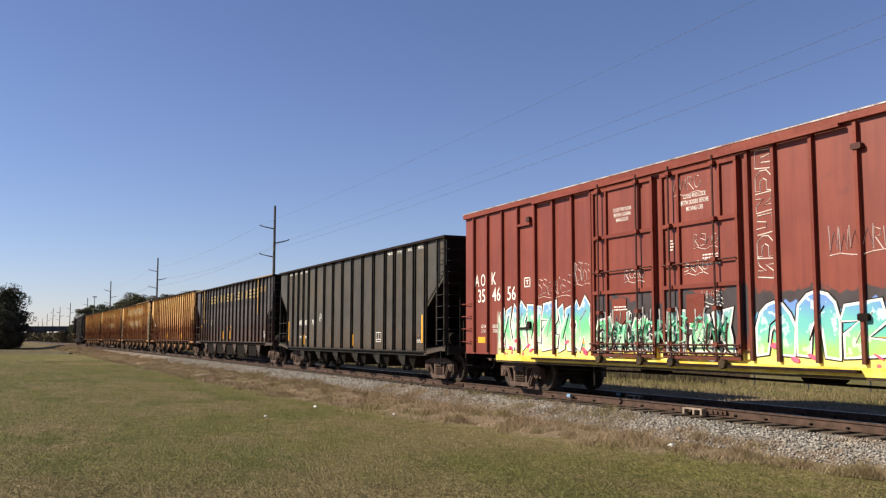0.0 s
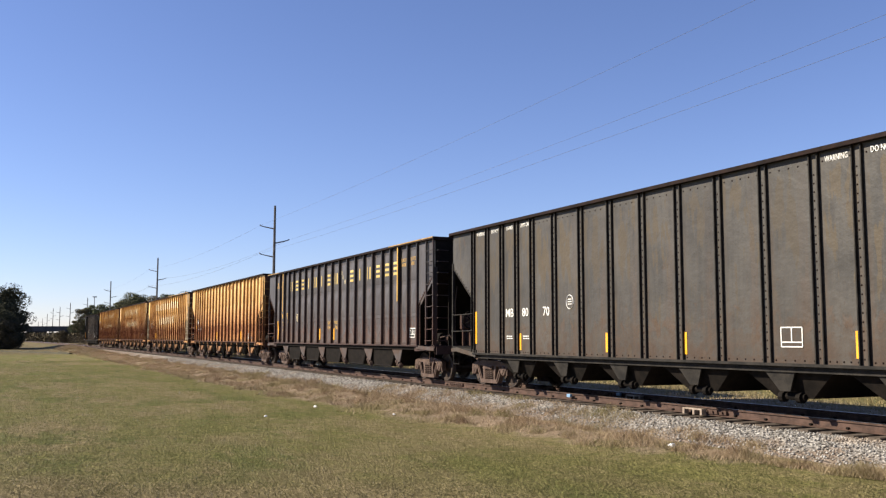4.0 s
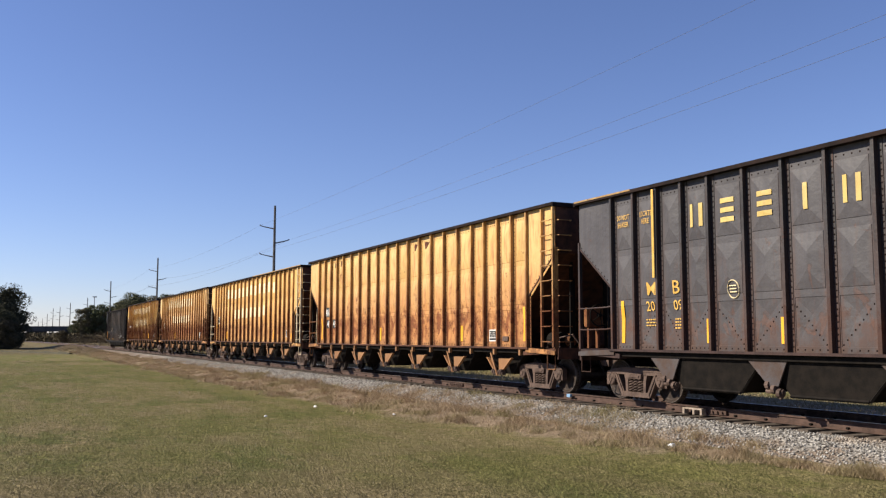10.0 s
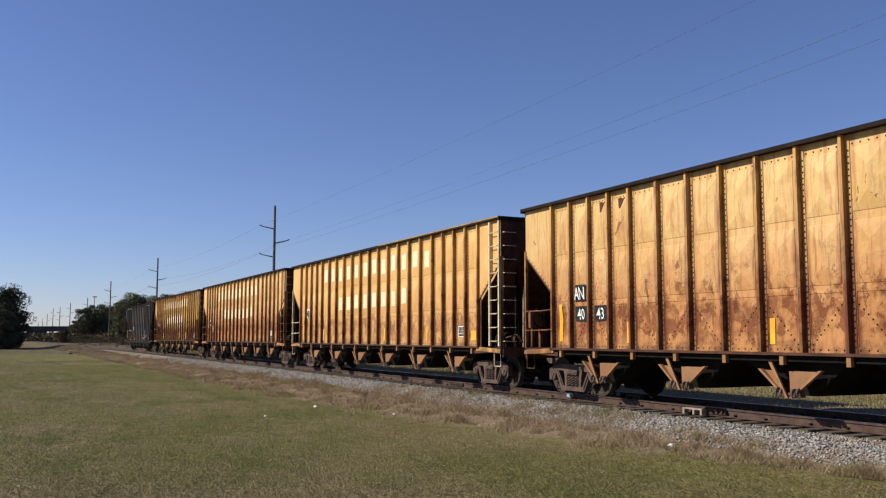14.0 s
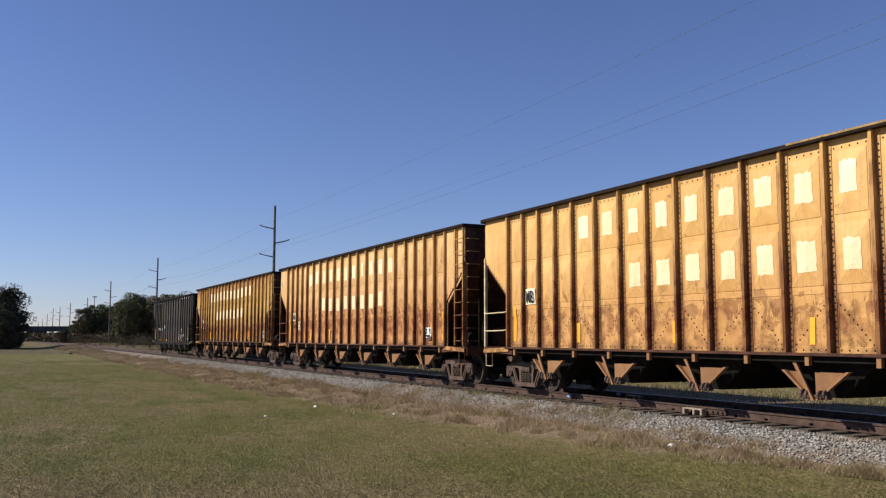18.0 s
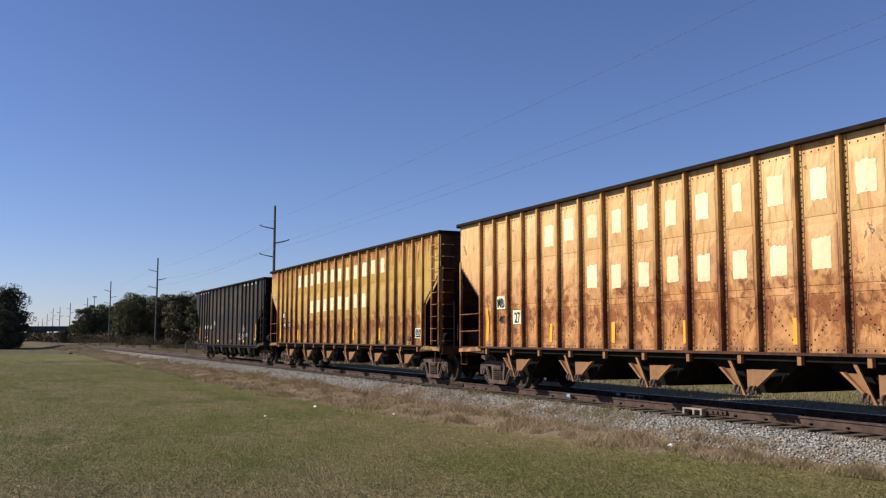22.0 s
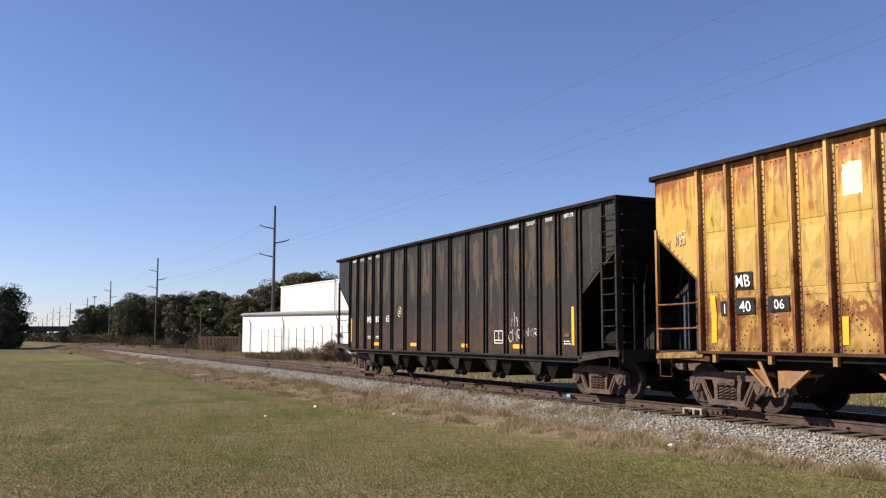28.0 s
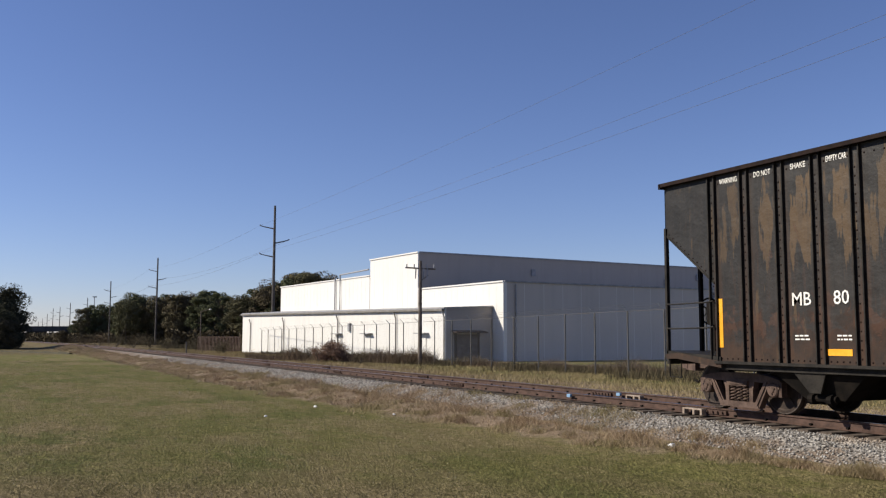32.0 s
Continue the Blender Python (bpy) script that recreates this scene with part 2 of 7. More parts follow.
def car_paint(name, base, faded, rust, seed, rust_top=2.3, rust_amount=0.5, grime=(0.05, 0.03, 0.02), rough=0.55, patch=None, crown=0.0, wash=None):
    """Old paint on steel: sun fading, run-down streaks, rust that eats up from the sill and round the top chord."""
    n = Nodes(name, rough, spec=0.25)
    co = n.shifted(n.coords("Object", loc=(seed * 7.3, 0, 0)))
    flow = n.shifted(n.coords("Object", (3.2, 1, 0.35), (seed * 3.1, 0, 0)))
    z = n.axis(n.coords("Object"), 2)
    big, mid, fine = n.noise(co, 0.7, 4), n.noise(co, 3.0, 6, 0.65), n.noise(co, 26, 4)
    runs = n.noise(flow, 2.6, 6, 0.62)
    col = n.mix(n.ramp(n.math("ADD", n.math("MULTIPLY", big, 0.6), n.math("MULTIPLY", runs, 0.4)), 0.38, 0.62), base, faded)
    if patch:
        tall = n.noise(n.shifted(n.coords("Object", (3.6, 1, 0.62), (seed * 5.0, 0, 0))), 1.25, 5, 0.6)
        across = n.ramp(n.math("ABSOLUTE", n.math("SUBTRACT", n.axis(n.coords("Object"), 0), 0.5)), 0.42, 0.12)
        height = n.math("MULTIPLY", n.ramp(z, 2.3, 3.3), n.ramp(z, 4.45, 4.2))
        worn = n.math("ADD", tall, n.math("MULTIPLY", n.math("MULTIPLY", across, height), 0.13))
        col = n.mix(n.math("MULTIPLY", n.ramp(worn, 0.585, 0.625), 0.85), col, n.mix(mid, patch, tuple(0.7 * q for q in patch)))
    col = n.mix(n.ramp(n.random(), 0.2, 1.0, (0.0, 0.4)), col, tuple(0.84 * q for q in base))
    # rust that washes up from the sill in soft ragged clouds, darker along its upper fringe
    rise = n.math("ADD", z, n.math("ADD", n.math("MULTIPLY", n.math("SUBTRACT", mid, 0.5), 2.6), n.math("MULTIPLY", n.math("SUBTRACT", runs, 0.5), 2.4)))
    veil = n.math("MULTIPLY", n.ramp(rise, rust_top + 1.9, rust_top - 0.6), min(0.75, rust_amount * 0.8))
    col = n.mix(veil, col, wash or tuple(min(1, 1.45 * q) for q in rust))
    streak = n.math("MULTIPLY", n.ramp(runs, 0.48, 0.62), 0.75 * rust_amount)
    col = n.mix(streak, col, wash or rust)
    blot = n.noise(co, 2.1, 7, 0.66, 0.5)
    edge = n.math("ADD", z, n.math("MULTIPLY", n.math("SUBTRACT", blot, 0.5), 3.4))
    stain = n.math("MULTIPLY", n.ramp(edge, rust_top + 0.1, rust_top - 0.3), min(0.9, rust_amount * 1.15))
    fringe = n.math("MULTIPLY", n.ramp(mid, 0.40, 0.60, (0.25, 0.9)), n.ramp(edge, rust_top - 1.1, rust_top - 0.45, (0.45, 1.0)))
    col = n.mix(n.math("MULTIPLY", stain, fringe), col, rust)
    drip = n.noise(n.shifted(n.coords("Object", (4.2, 1, 0.45), (seed * 2.3, 0, 0))), 2.0, 6, 0.68, 0.4)
    drips = n.math("MULTIPLY", n.ramp(drip, 0.55, 0.62), n.ramp(n.math("ADD", z, n.math("MULTIPLY", big, 2.0)), rust_top + 3.9, rust_top + 1.0))
    col = n.mix(n.math("MULTIPLY", drips, min(0.5, rust_amount * 0.6)), col, rust)
    # thin dark scars and blisters low on the sheets
    zone = n.math("MULTIPLY", n.ramp(z, rust_top + 1.2, rust_top - 0.1), n.ramp(big, 0.36, 0.58, (0.45, 1.0)))
    line = n.ramp(n.math("ABSOLUTE", n.math("SUBTRACT", n.noise(co, 2.4, 6, 0.7, 0.8), 0.52)), 0.016, 0.004)
    line = n.math("MULTIPLY", line, n.ramp(n.noise(co, 3.0, 3), 0.47, 0.55))
    blister = n.ramp(n.noise(co, 2.3, 7, 0.68), 0.55, 0.66)
    scar = n.math("MULTIPLY", n.math("MULTIPLY", n.math("MAXIMUM", line, blister), zone), min(0.9, rust_amount * 1.25))
    col = n.mix(scar, col, tuple(0.55 * q for q in rust))
    # flaking patches with crisp dark edges between knee and waist height, and rust creeping out from the seams
    flake = n.math("ADD", n.noise(n.shifted(n.coords("Object", (1.5, 1, 1), (seed * 4.1, 0, 0))), 1.7, 8, 0.62, 0.9), n.math("MULTIPLY", n.math("MULTIPLY", n.ramp(z, 1.25, 1.7), n.ramp(z, min(rust_top, 2.0) + 0.55, min(rust_top, 2.0) - 0.1)), 0.13))
    gone = n.math("MULTIPLY", n.ramp(flake, 0.662, 0.68), min(0.8, rust_amount))
    col = n.mix(gone, col, n.mix(mid, tuple(1.5 * q for q in rust), tuple(0.8 * q for q in rust)))
    rim = n.math("MULTIPLY", n.ramp(n.math("ABSOLUTE", n.math("SUBTRACT", flake, 0.665)), 0.010, 0.002), min(0.9, rust_amount * 1.2))
    col = n.mix(rim, col, tuple(0.4 * q for q in rust))
    x = n.axis(n.coords("Object"), 0)
    seam = n.math("MAXIMUM", n.math("MULTIPLY", n.ramp(x, -0.02, 0.0), n.ramp(x, 0.26, 0.14)), n.math("MULTIPLY", n.ramp(x, 0.72, 0.84), n.ramp(x, 1.0, 0.98)))
    seam = n.math("MULTIPLY", n.math("MULTIPLY", seam, n.ramp(n.math("ADD", runs, n.math("MULTIPLY", mid, 0.5)), 0.56, 0.82)), n.ramp(z, 4.4, 1.5, (0.25, 1.0)))
    col = n.mix(n.math("MULTIPLY", seam, min(0.85, rust_amount)), col, rust)
    if crown:
        up = n.ramp(n.math("ADD", z, n.math("ADD", n.math("MULTIPLY", n.math("SUBTRACT", blot, 0.5), 2.6), n.math("MULTIPLY", n.math("SUBTRACT", runs, 0.5), 4.5))), 3.75, 4.75)
        col = n.mix(n.math("MULTIPLY", up, crown), col, n.mix(n.ramp(mid, 0.35, 0.65), (0.35, 0.118, 0.026), (0.17, 0.054, 0.015)))
    foot = n.math("MULTIPLY", n.ramp(z, 1.5, 1.05), n.ramp(mid, 0.3, 0.6))
    col = n.mix(n.math("MULTIPLY", foot, 0.6), col, grime)
    n.bump(n.math("ADD", n.math("MULTIPLY", n.noise(co, 2.2, 3), 1.0), n.math("ADD", n.math("MULTIPLY", mid, 0.4), n.math("MULTIPLY", fine, 0.1))), 0.5, 0.05)
    return n.done(col, n.ramp(stain, 0, 0.6, (rough, 0.9)))


MAT = {}
MAT["ground"] = ground_mat()
MAT["ballast"] = ballast_mat()
MAT["stones"] = ballast_mat(True)
MAT["rail"] = simple("rusty_rail_steel", (0.042, 0.025, 0.019), (0.085, 0.05, 0.038), 7, 0.8)
MAT["rail_top"] = simple("polished_rail_steel", (0.28, 0.26, 0.25), (0.42, 0.4, 0.38), 9, 0.28, 1.0, 0.05)
MAT["tie"] = simple("weathered_tie_wood", (0.045, 0.034, 0.026), (0.12, 0.095, 0.075), 5, 0.9)
MAT["truck"] = simple("rusty_cast_steel", (0.05, 0.031, 0.024), (0.115, 0.076, 0.06), 5, 0.75)
MAT["wheel"] = simple("brown_wheel_steel", (0.022, 0.015, 0.012), (0.05, 0.033, 0.025), 6, 0.65, 0.2)
MAT["tread"] = simple("bright_wheel_rim", (0.06, 0.046, 0.038), (0.12, 0.1, 0.085), 8, 0.5, 0.5, 0.05)
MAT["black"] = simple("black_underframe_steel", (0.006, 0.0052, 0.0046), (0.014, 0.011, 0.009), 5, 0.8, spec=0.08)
MAT["chord"] = simple("dark_brown_top_chord", (0.008, 0.005, 0.0045), (0.022, 0.012, 0.0095), 4, 0.75, spec=0.1)
MAT["white"] = simple("white_paint", (0.62, 0.6, 0.56), (0.82, 0.8, 0.76), 4, 0.6)
MAT["reflector"] = simple("orange_reflective_tape", (0.70, 0.31, 0.02), (0.82, 0.40, 0.04), 3, 0.4)
MAT["faded_yellow"] = car_paint("faded_yellow_name_paint", (0.50, 0.35, 0.11), (0.60, 0.45, 0.17), (0.2, 0.14, 0.08), 11.0, 1.4, 0.3)
MAT["yellow_paint"] = simple("yellow_stencil_paint", (0.48, 0.27, 0.05), (0.62, 0.37, 0.09), 5, 0.6)
MAT["black_paint"] = simple("black_stencil_paint", (0.008, 0.008, 0.009), (0.02, 0.02, 0.02), 5, 0.5)
MAT["patch"] = car_paint("cream_paint_out_patch", (0.74, 0.61, 0.36), (0.82, 0.72, 0.48), (0.4, 0.24, 0.1), 11.0, 1.4, 0.2)
# ---- ground and track ----
def ground_z(x, y):
    """Level of the soil: a mown field, a low dry bank, the track bed, level land behind."""
    d = y - bend(x)
    far = min(1.0, max(0.0, (-90 - x) / 40))
    bank = (0.14 + 0.42 * far) * math.exp(-((d + 3.9) / (1.0 + far)) ** 2)
    return -0.52 + bank + 0.05 * noise.noise((x * 0.15, y * 0.15, 0)) + (0.02 * noise.noise((x * 0.8, y * 0.8, 3)) if abs(y) < 30 else 0)


def make_ground():
    xs = sorted(set([-4000, -2500, -1500, -1000, -700, -500, -400, -330] + list(range(-280, -60, 8)) + [-60 + 0.8 * i for i in range(90)] + [14, 18, 24, 32, 45, 60, 90, 130, 200, 320, 600, 1200, 4000]))
    ys = sorted(set([-4000, -2000, -1000, -500, -250, -120, -80, -60, -45, -35, -28, -22] + [-18 + 0.6 * i for i in range(50)] + [13, 15, 18, 22, 27, 34, 45, 60, 80, 120, 200, 400, 800, 1600, 4000]))
    v = np.array([(x, y, ground_z(x, y)) for x in xs for y in ys])
    k = len(ys)
    i, j = np.meshgrid(np.arange(len(xs) - 1), np.arange(k - 1), indexing="ij")
    a = (i * k + j).ravel()
    f = np.stack([a, a + k, a + k + 1, a + 1], 1)
    tagged(new("ground", big_mesh("ground", v, f, MAT["ground"], True)), "mown green field with dry tan grass along the track", "ground", kind="structure")


make_ground()
STATIONS = [-420, -360, -300] + [-260 + 10 * i for i in range(15)] + [-110 + 5 * i for i in range(26)] + [40, 80, 130, 200, 260]


def sweep(profile, closed=False, off=0.0, smooth=False):
    """A cross-section of (y, z) laid along the track."""
    g = Geo()
    k = len(profile)
    for s in STATIONS:
        b = bend(s)
        g.v += [(s, y + b + off, z) for y, z in profile]
    for i in range(len(STATIONS) - 1):
        for j in range(k if closed else k - 1):
            q = (j + 1) % k
            g.f.append((i * k + j, (i + 1) * k + j, (i + 1) * k + q, i * k + q))
    if closed:
        g.f += [tuple(range(k)), tuple(range((len(STATIONS) - 1) * k + k - 1, (len(STATIONS) - 1) * k - 1, -1))]
    return g


def make_track():
    bed = tagged(part("ballast_bed", sweep([(-3.3, -0.66), (-2.75, -0.52), (-2.2, -0.36), (-1.65, -0.22), (-0.9, -0.25), (-0.4, -0.24), (0.4, -0.24), (0.9, -0.25), (1.55, -0.235), (2.2, -0.32), (3.4, -0.62)], smooth=True), MAT["ballast"]), "grey crushed stone ballast, rusty near the rails", "ballast", kind="structure")
    track = thing("railway_track", "single track of rusty rails on weathered wooden ties", "railway track", kind="structure")
    rail = [(-0.07, -0.172), (0.07, -0.172), (0.07, -0.162), (0.013, -0.14), (0.011, -0.045), (0.036, -0.035), (0.036, -0.004), (-0.036, -0.004), (-0.036, -0.035), (-0.011, -0.045), (-0.013, -0.14), (-0.07, -0.162)]
    for side in (-0.753, 0.753):
        r = part("rail", sweep([(y + side, z) for y, z in rail], True), MAT["rail"], track)
        part("rail_head", sweep([(side - 0.03, -0.0035), (side - 0.02, 0.0), (side + 0.02, 0.0), (side + 0.03, -0.0035)], False), MAT["rail_top"], r, "bright worn running surface")
    return track, bed


TRACK, BED = make_track()
# ---- rolling stock ----
def wheelset_mesh():
    g = Geo()
    R = 0.457
    for sgn in (-1, 1):
        y = 0.753 * sgn
        prof = [(0.09, y + 0.09 * sgn), (0.13, y + 0.07 * sgn), (0.16, y + 0.03 * sgn), (0.36, y + 0.045 * sgn), (0.385, y + 0.062 * sgn), (R - 0.008, y + 0.062 * sgn), (R, y + 0.05 * sgn), (R + 0.002, y - 0.035 * sgn), (R + 0.026, y - 0.05 * sgn), (R + 0.02, y - 0.075 * sgn), (0.385, y - 0.075 * sgn), (0.35, y - 0.03 * sgn), (0.15, y - 0.04 * sgn), (0.09, y - 0.09 * sgn)]
        g.lathe(prof, 40)
    g.lathe([(0.0, -1.0), (0.075, -1.0), (0.08, -0.84), (0.09, -0.8), (0.085, 0.0), (0.09, 0.8), (0.08, 0.84), (0.075, 1.0), (0.0, 1.0)], 14)
    for sgn in (-1, 1):     # dark chalk bars on the plates show the turn
        for a in (0.4, 2.6):
            c, s = math.cos(a), math.sin(a)
            y = 0.753 * sgn + 0.05 * sgn
            g.hexa([(0.2 * c - 0.02 * s, y - 0.008, 0.2 * s + 0.02 * c), (0.2 * c + 0.02 * s, y - 0.008, 0.2 * s - 0.02 * c), (0.2 * c + 0.02 * s, y + 0.008, 0.2 * s - 0.02 * c), (0.2 * c - 0.02 * s, y + 0.008, 0.2 * s + 0.02 * c),
                    (0.34 * c - 0.02 * s, y - 0.008, 0.34 * s + 0.02 * c), (0.34 * c + 0.02 * s, y - 0.008, 0.34 * s - 0.02 * c), (0.34 * c + 0.02 * s, y + 0.008, 0.34 * s - 0.02 * c), (0.34 * c - 0.02 * s, y + 0.008, 0.34 * s + 0.02 * c)])
    return g.mesh("wheelset")


def rim_mesh():
    g = Geo()
    for sgn in (-1,):
        y = 0.753 * sgn
        g.lathe([(0.432, y + 0.0635 * sgn), (0.449, y + 0.0635 * sgn), (0.4585, y + 0.05 * sgn), (0.4585, y - 0.03 * sgn)], 40)
    return g.mesh("rim")


def frame_mesh():
    """One cast side frame at y = 0 facing -y: arched top, slanted legs with three-cornered windows, spring pocket."""
    g = Geo()
    y0, y1 = -0.085, 0.075
    g.slab([(-1.08, 0.585), (1.08, 0.585), (1.06, 0.64), (0.82, 0.70), (0.48, 0.745), (-0.48, 0.745), (-0.82, 0.70), (-1.06, 0.64)], y0, y1)
    for q in (-1, 1):
        leg = [(q * 0.66, 0.60), (q * 0.80, 0.60), (q * 0.52, 0.10), (q * 0.36, 0.10)]
        post = [(q * 0.27, 0.62), (q * 0.43, 0.62), (q * 0.37, 0.44), (q * 0.36, 0.16), (q * 0.27, 0.16)]
        jaw = [(q * 1.0, 0.60), (q * 1.09, 0.60), (q * 1.09, 0.33), (q * 1.02, 0.33)]
        brow = [(q * 0.66, 0.60), (q * 1.08, 0.60), (q * 1.06, 0.565), (q * 0.76, 0.545)]
        for o in (leg, post, jaw, brow):
            g.slab(o if q > 0 else o[::-1], y0 + 0.008, y1 - 0.012)
        for o in ([(q * 0.70, 0.61), (q * 0.76, 0.61), (q * 0.47, 0.12), (q * 0.41, 0.12)],):      # raised rib down the leg
            g.slab(o if q > 0 else o[::-1], y0 - 0.014, y0 + 0.008)
    g.slab([(-0.52, 0.09), (0.52, 0.09), (0.47, 0.20), (-0.47, 0.20)], y0 - 0.01, y1)
    g.slab([(-0.26, 0.50), (0.26, 0.50), (0.28, 0.61), (-0.28, 0.61)], y0 - 0.05, y1)
    g.slab([(-0.20, 0.53), (0.20, 0.53), (0.20, 0.575), (-0.20, 0.575)], y0 - 0.065, y0 - 0.05)
    g.box(-0.95, 0.95, y0 - 0.012, y0, 0.66, 0.675)
    return g.mesh("side_frame")


def spring_mesh():
    g = Geo()
    for cx in (-0.165, 0.0, 0.165):
        pts = [(cx + 0.056 * math.cos(a), -0.045 + 0.056 * math.sin(a), 0.2 + 0.3 * a / (2 * math.pi * 5)) for a in [2 * math.pi * 5 * i / 50 for i in range(51)]]
        g.tube(pts, 0.019, 5)
    return g.mesh("spring", True)


def bearing_mesh():
    g = Geo()
    g.lathe([(0.0, -1.125), (0.05, -1.125), (0.065, -1.11), (0.115, -1.105), (0.138, -1.085), (0.138, -0.93), (0.0, -0.93)], 18)
    for a in (0.5, 2.6, 4.7):
        g.lathe([(0.0, -1.13), (0.018, -1.13), (0.018, -1.1)], 6, at=(0.065 * math.cos(a), 0, 0.065 * math.sin(a)))
    g.slab([(-0.15, 0.10), (0.15, 0.10), (0.17, 0.02), (0.12, 0.02), (0.09, 0.08), (-0.09, 0.08), (-0.12, 0.02), (-0.17, 0.02)], -1.09, -0.95)
    return g.mesh("bearing")


SHARED = {"wheelset": wheelset_mesh(), "rim": rim_mesh(), "frame": frame_mesh(), "spring": spring_mesh(), "bearing": bearing_mesh()}
WHEELS = []


def add_truck(car, x):
    bol = Geo()
    bol.slab([(-0.2, 0.36), (0.2, 0.36), (0.22, 0.6), (-0.22, 0.6)], -1.02, 1.02)
    bol.box(-0.2, 0.2, -0.25, 0.25, 0.6, 0.74)
    for q in (-1, 1):
        bol.box(q * 0.42 - 0.06, q * 0.42 + 0.06, -0.78, 0.78, 0.26, 0.36)     # brake beams
        for w in (-0.753, 0.753):
            bol.box(q * 0.40 - 0.03, q * 0.40 + 0.05, w - 0.05, w + 0.05, 0.28, 0.56)
    truck = part("truck", bol, MAT["truck"], car, "two-axle cast steel truck", m=pose(x, 0, 0))
    for turn in (0, 180):
        t = pose(0, 0, 0, 0, 0, turn)
        part("side_frame", SHARED["frame"], MAT["truck"], truck, m=t @ pose(0, -0.99, 0))
        part("spring", SHARED["spring"], MAT["truck"], truck, m=t @ pose(0, -0.99, 0))
        for ax in (-0.89, 0.89):
            part("bearing", SHARED["bearing"], MAT["truck"], truck, "round axle bearing", m=t @ pose(ax, 0, 0.457))
    for ax in (-0.89, 0.89):
        w = part("wheelset", SHARED["wheelset"], MAT["wheel"], truck, "pair of brown steel wheels on an axle", m=pose(ax, 0, 0.457))
        w["rolls"] = 1
        WHEELS.append((w, ax))
        for turn in (0, 180):
            part("rim", SHARED["rim"], MAT["tread"], truck, "worn bright rim", m=pose(ax, 0, 0.457, 0, 0, turn))
    return truck


def coupler(car, x, q):
    g = Geo()
    g.box(min(0, q * 0.75), max(0, q * 0.75), -0.1, 0.1, 0.76, 0.96)
    g.slab([(q * 0.7, 0.7), (q * 1.0, 0.72), (q * 1.03, 0.98), (q * 0.7, 1.02)], -0.2, 0.17)
    g.slab([(q * 0.95, 0.74), (q * 1.12, 0.76), (q * 1.12, 0.96), (q * 0.95, 0.98)], -0.21, -0.1)
    part("coupler", g, MAT["truck"], car, "rusty knuckle coupler", m=pose(x, 0, 0))
    h = Geo()
    h.tube([(0.0, -0.32, 0.86), (q * 0.18, -0.34, 0.78), (q * 0.34, -0.32, 0.55), (q * 0.52, -0.28, 0.46), (q * 0.66, -0.22, 0.5)], 0.025, 6)
    part("air_hose", h, MAT["black"], car, "black rubber brake hose", m=pose(x, 0, 0))


def lettering(car, text, x, y, z, size, material, label="", squash=1.0, name="lettering", align="CENTER", bold=0.007):
    """Stencilled words on the side that faces -y; x, z is the lower edge's middle."""
    cu = bpy.data.curves.new("words", "FONT")
    cu.body, cu.size, cu.align_x = text, size * 1.38, align
    cu.resolution_u = 2
    cu.offset = bold * size
    tmp = bpy.data.objects.new("words", cu)
    me = bpy.data.meshes.new_from_object(tmp)
    bpy.data.objects.remove(tmp)
    me.transform(pose(x, y, z, 90) @ Matrix.Diagonal((squash, 1, 1, 1)))
    me.materials.clear()
    me.name = name
    return part(name, me, material, car, label or "painted words")


def plate(car, x0, x1, z0, z1, y, material, label="", name="paint_patch"):
    """A thin painted patch with slightly ragged corners."""
    rnd = random.Random(int((x0 + 50) * 1000 + z0 * 77))
    j = lambda: rnd.uniform(-0.012, 0.012) if name == "paint_patch" else 0
    g = Geo().slab([(x0 + j(), z0 + j()), ((x0 + x1) / 2, z0 + j()), (x1 + j(), z0 + j()), (x1 + j(), (z0 + z1) / 2), (x1 + j(), z1 + j()), ((x0 + x1) / 2, z1 + j()), (x0 + j(), z1 + j()), (x0 + j(), (z0 + z1) / 2)], y - 0.003, y + 0.001)
    return part(name, g, material, car, label)


def reflector(car, x, z0, z1, y, w=0.09):
    part("reflector", Geo().box(x - w / 2, x + w / 2, y - 0.004, y, z0, z1), MAT["reflector"], car, "orange reflective tape")


FRAME_IN, PAN_STEP, PAN_RISE, PAN_SIDE, PAN_RUN = 0.030, 0.010, 0.048, 0.14, 0.34
BANDS = (0.29, 0.61)      # heights of the flat bands between the pressed pans, as shares of the side


def pan_rows(h):
    """The three pressed pans of a side sheet of height h: (bottom, top, sign of the press)."""
    b0, b1 = (h * q for q in BANDS)
    return [(0.10, b0 - 0.06, -1), (b0 + 0.07, b1 - 0.07, 1), (b1 + 0.07, h - 0.30, 1)]


def skin(w, h, x, z):
    """How far the pressed sheet stands behind its nominal plane at x, z from its lower corner."""
    for a, b, sign in pan_rows(h):
        e = min(x - PAN_SIDE, w - PAN_SIDE - x)
        f = min(z - a, b - z)
        if e > 0 and f > 0:
            if sign > 0:
                return FRAME_IN - PAN_STEP - PAN_RISE * min(1.0, e / (w / 2 - PAN_SIDE), f / PAN_RUN)
            return FRAME_IN + PAN_STEP + 0.030 * min(1.0, e / (w / 2 - PAN_SIDE), (b - z) / 0.3, (z - a) / (b - a - 0.3))
    return FRAME_IN


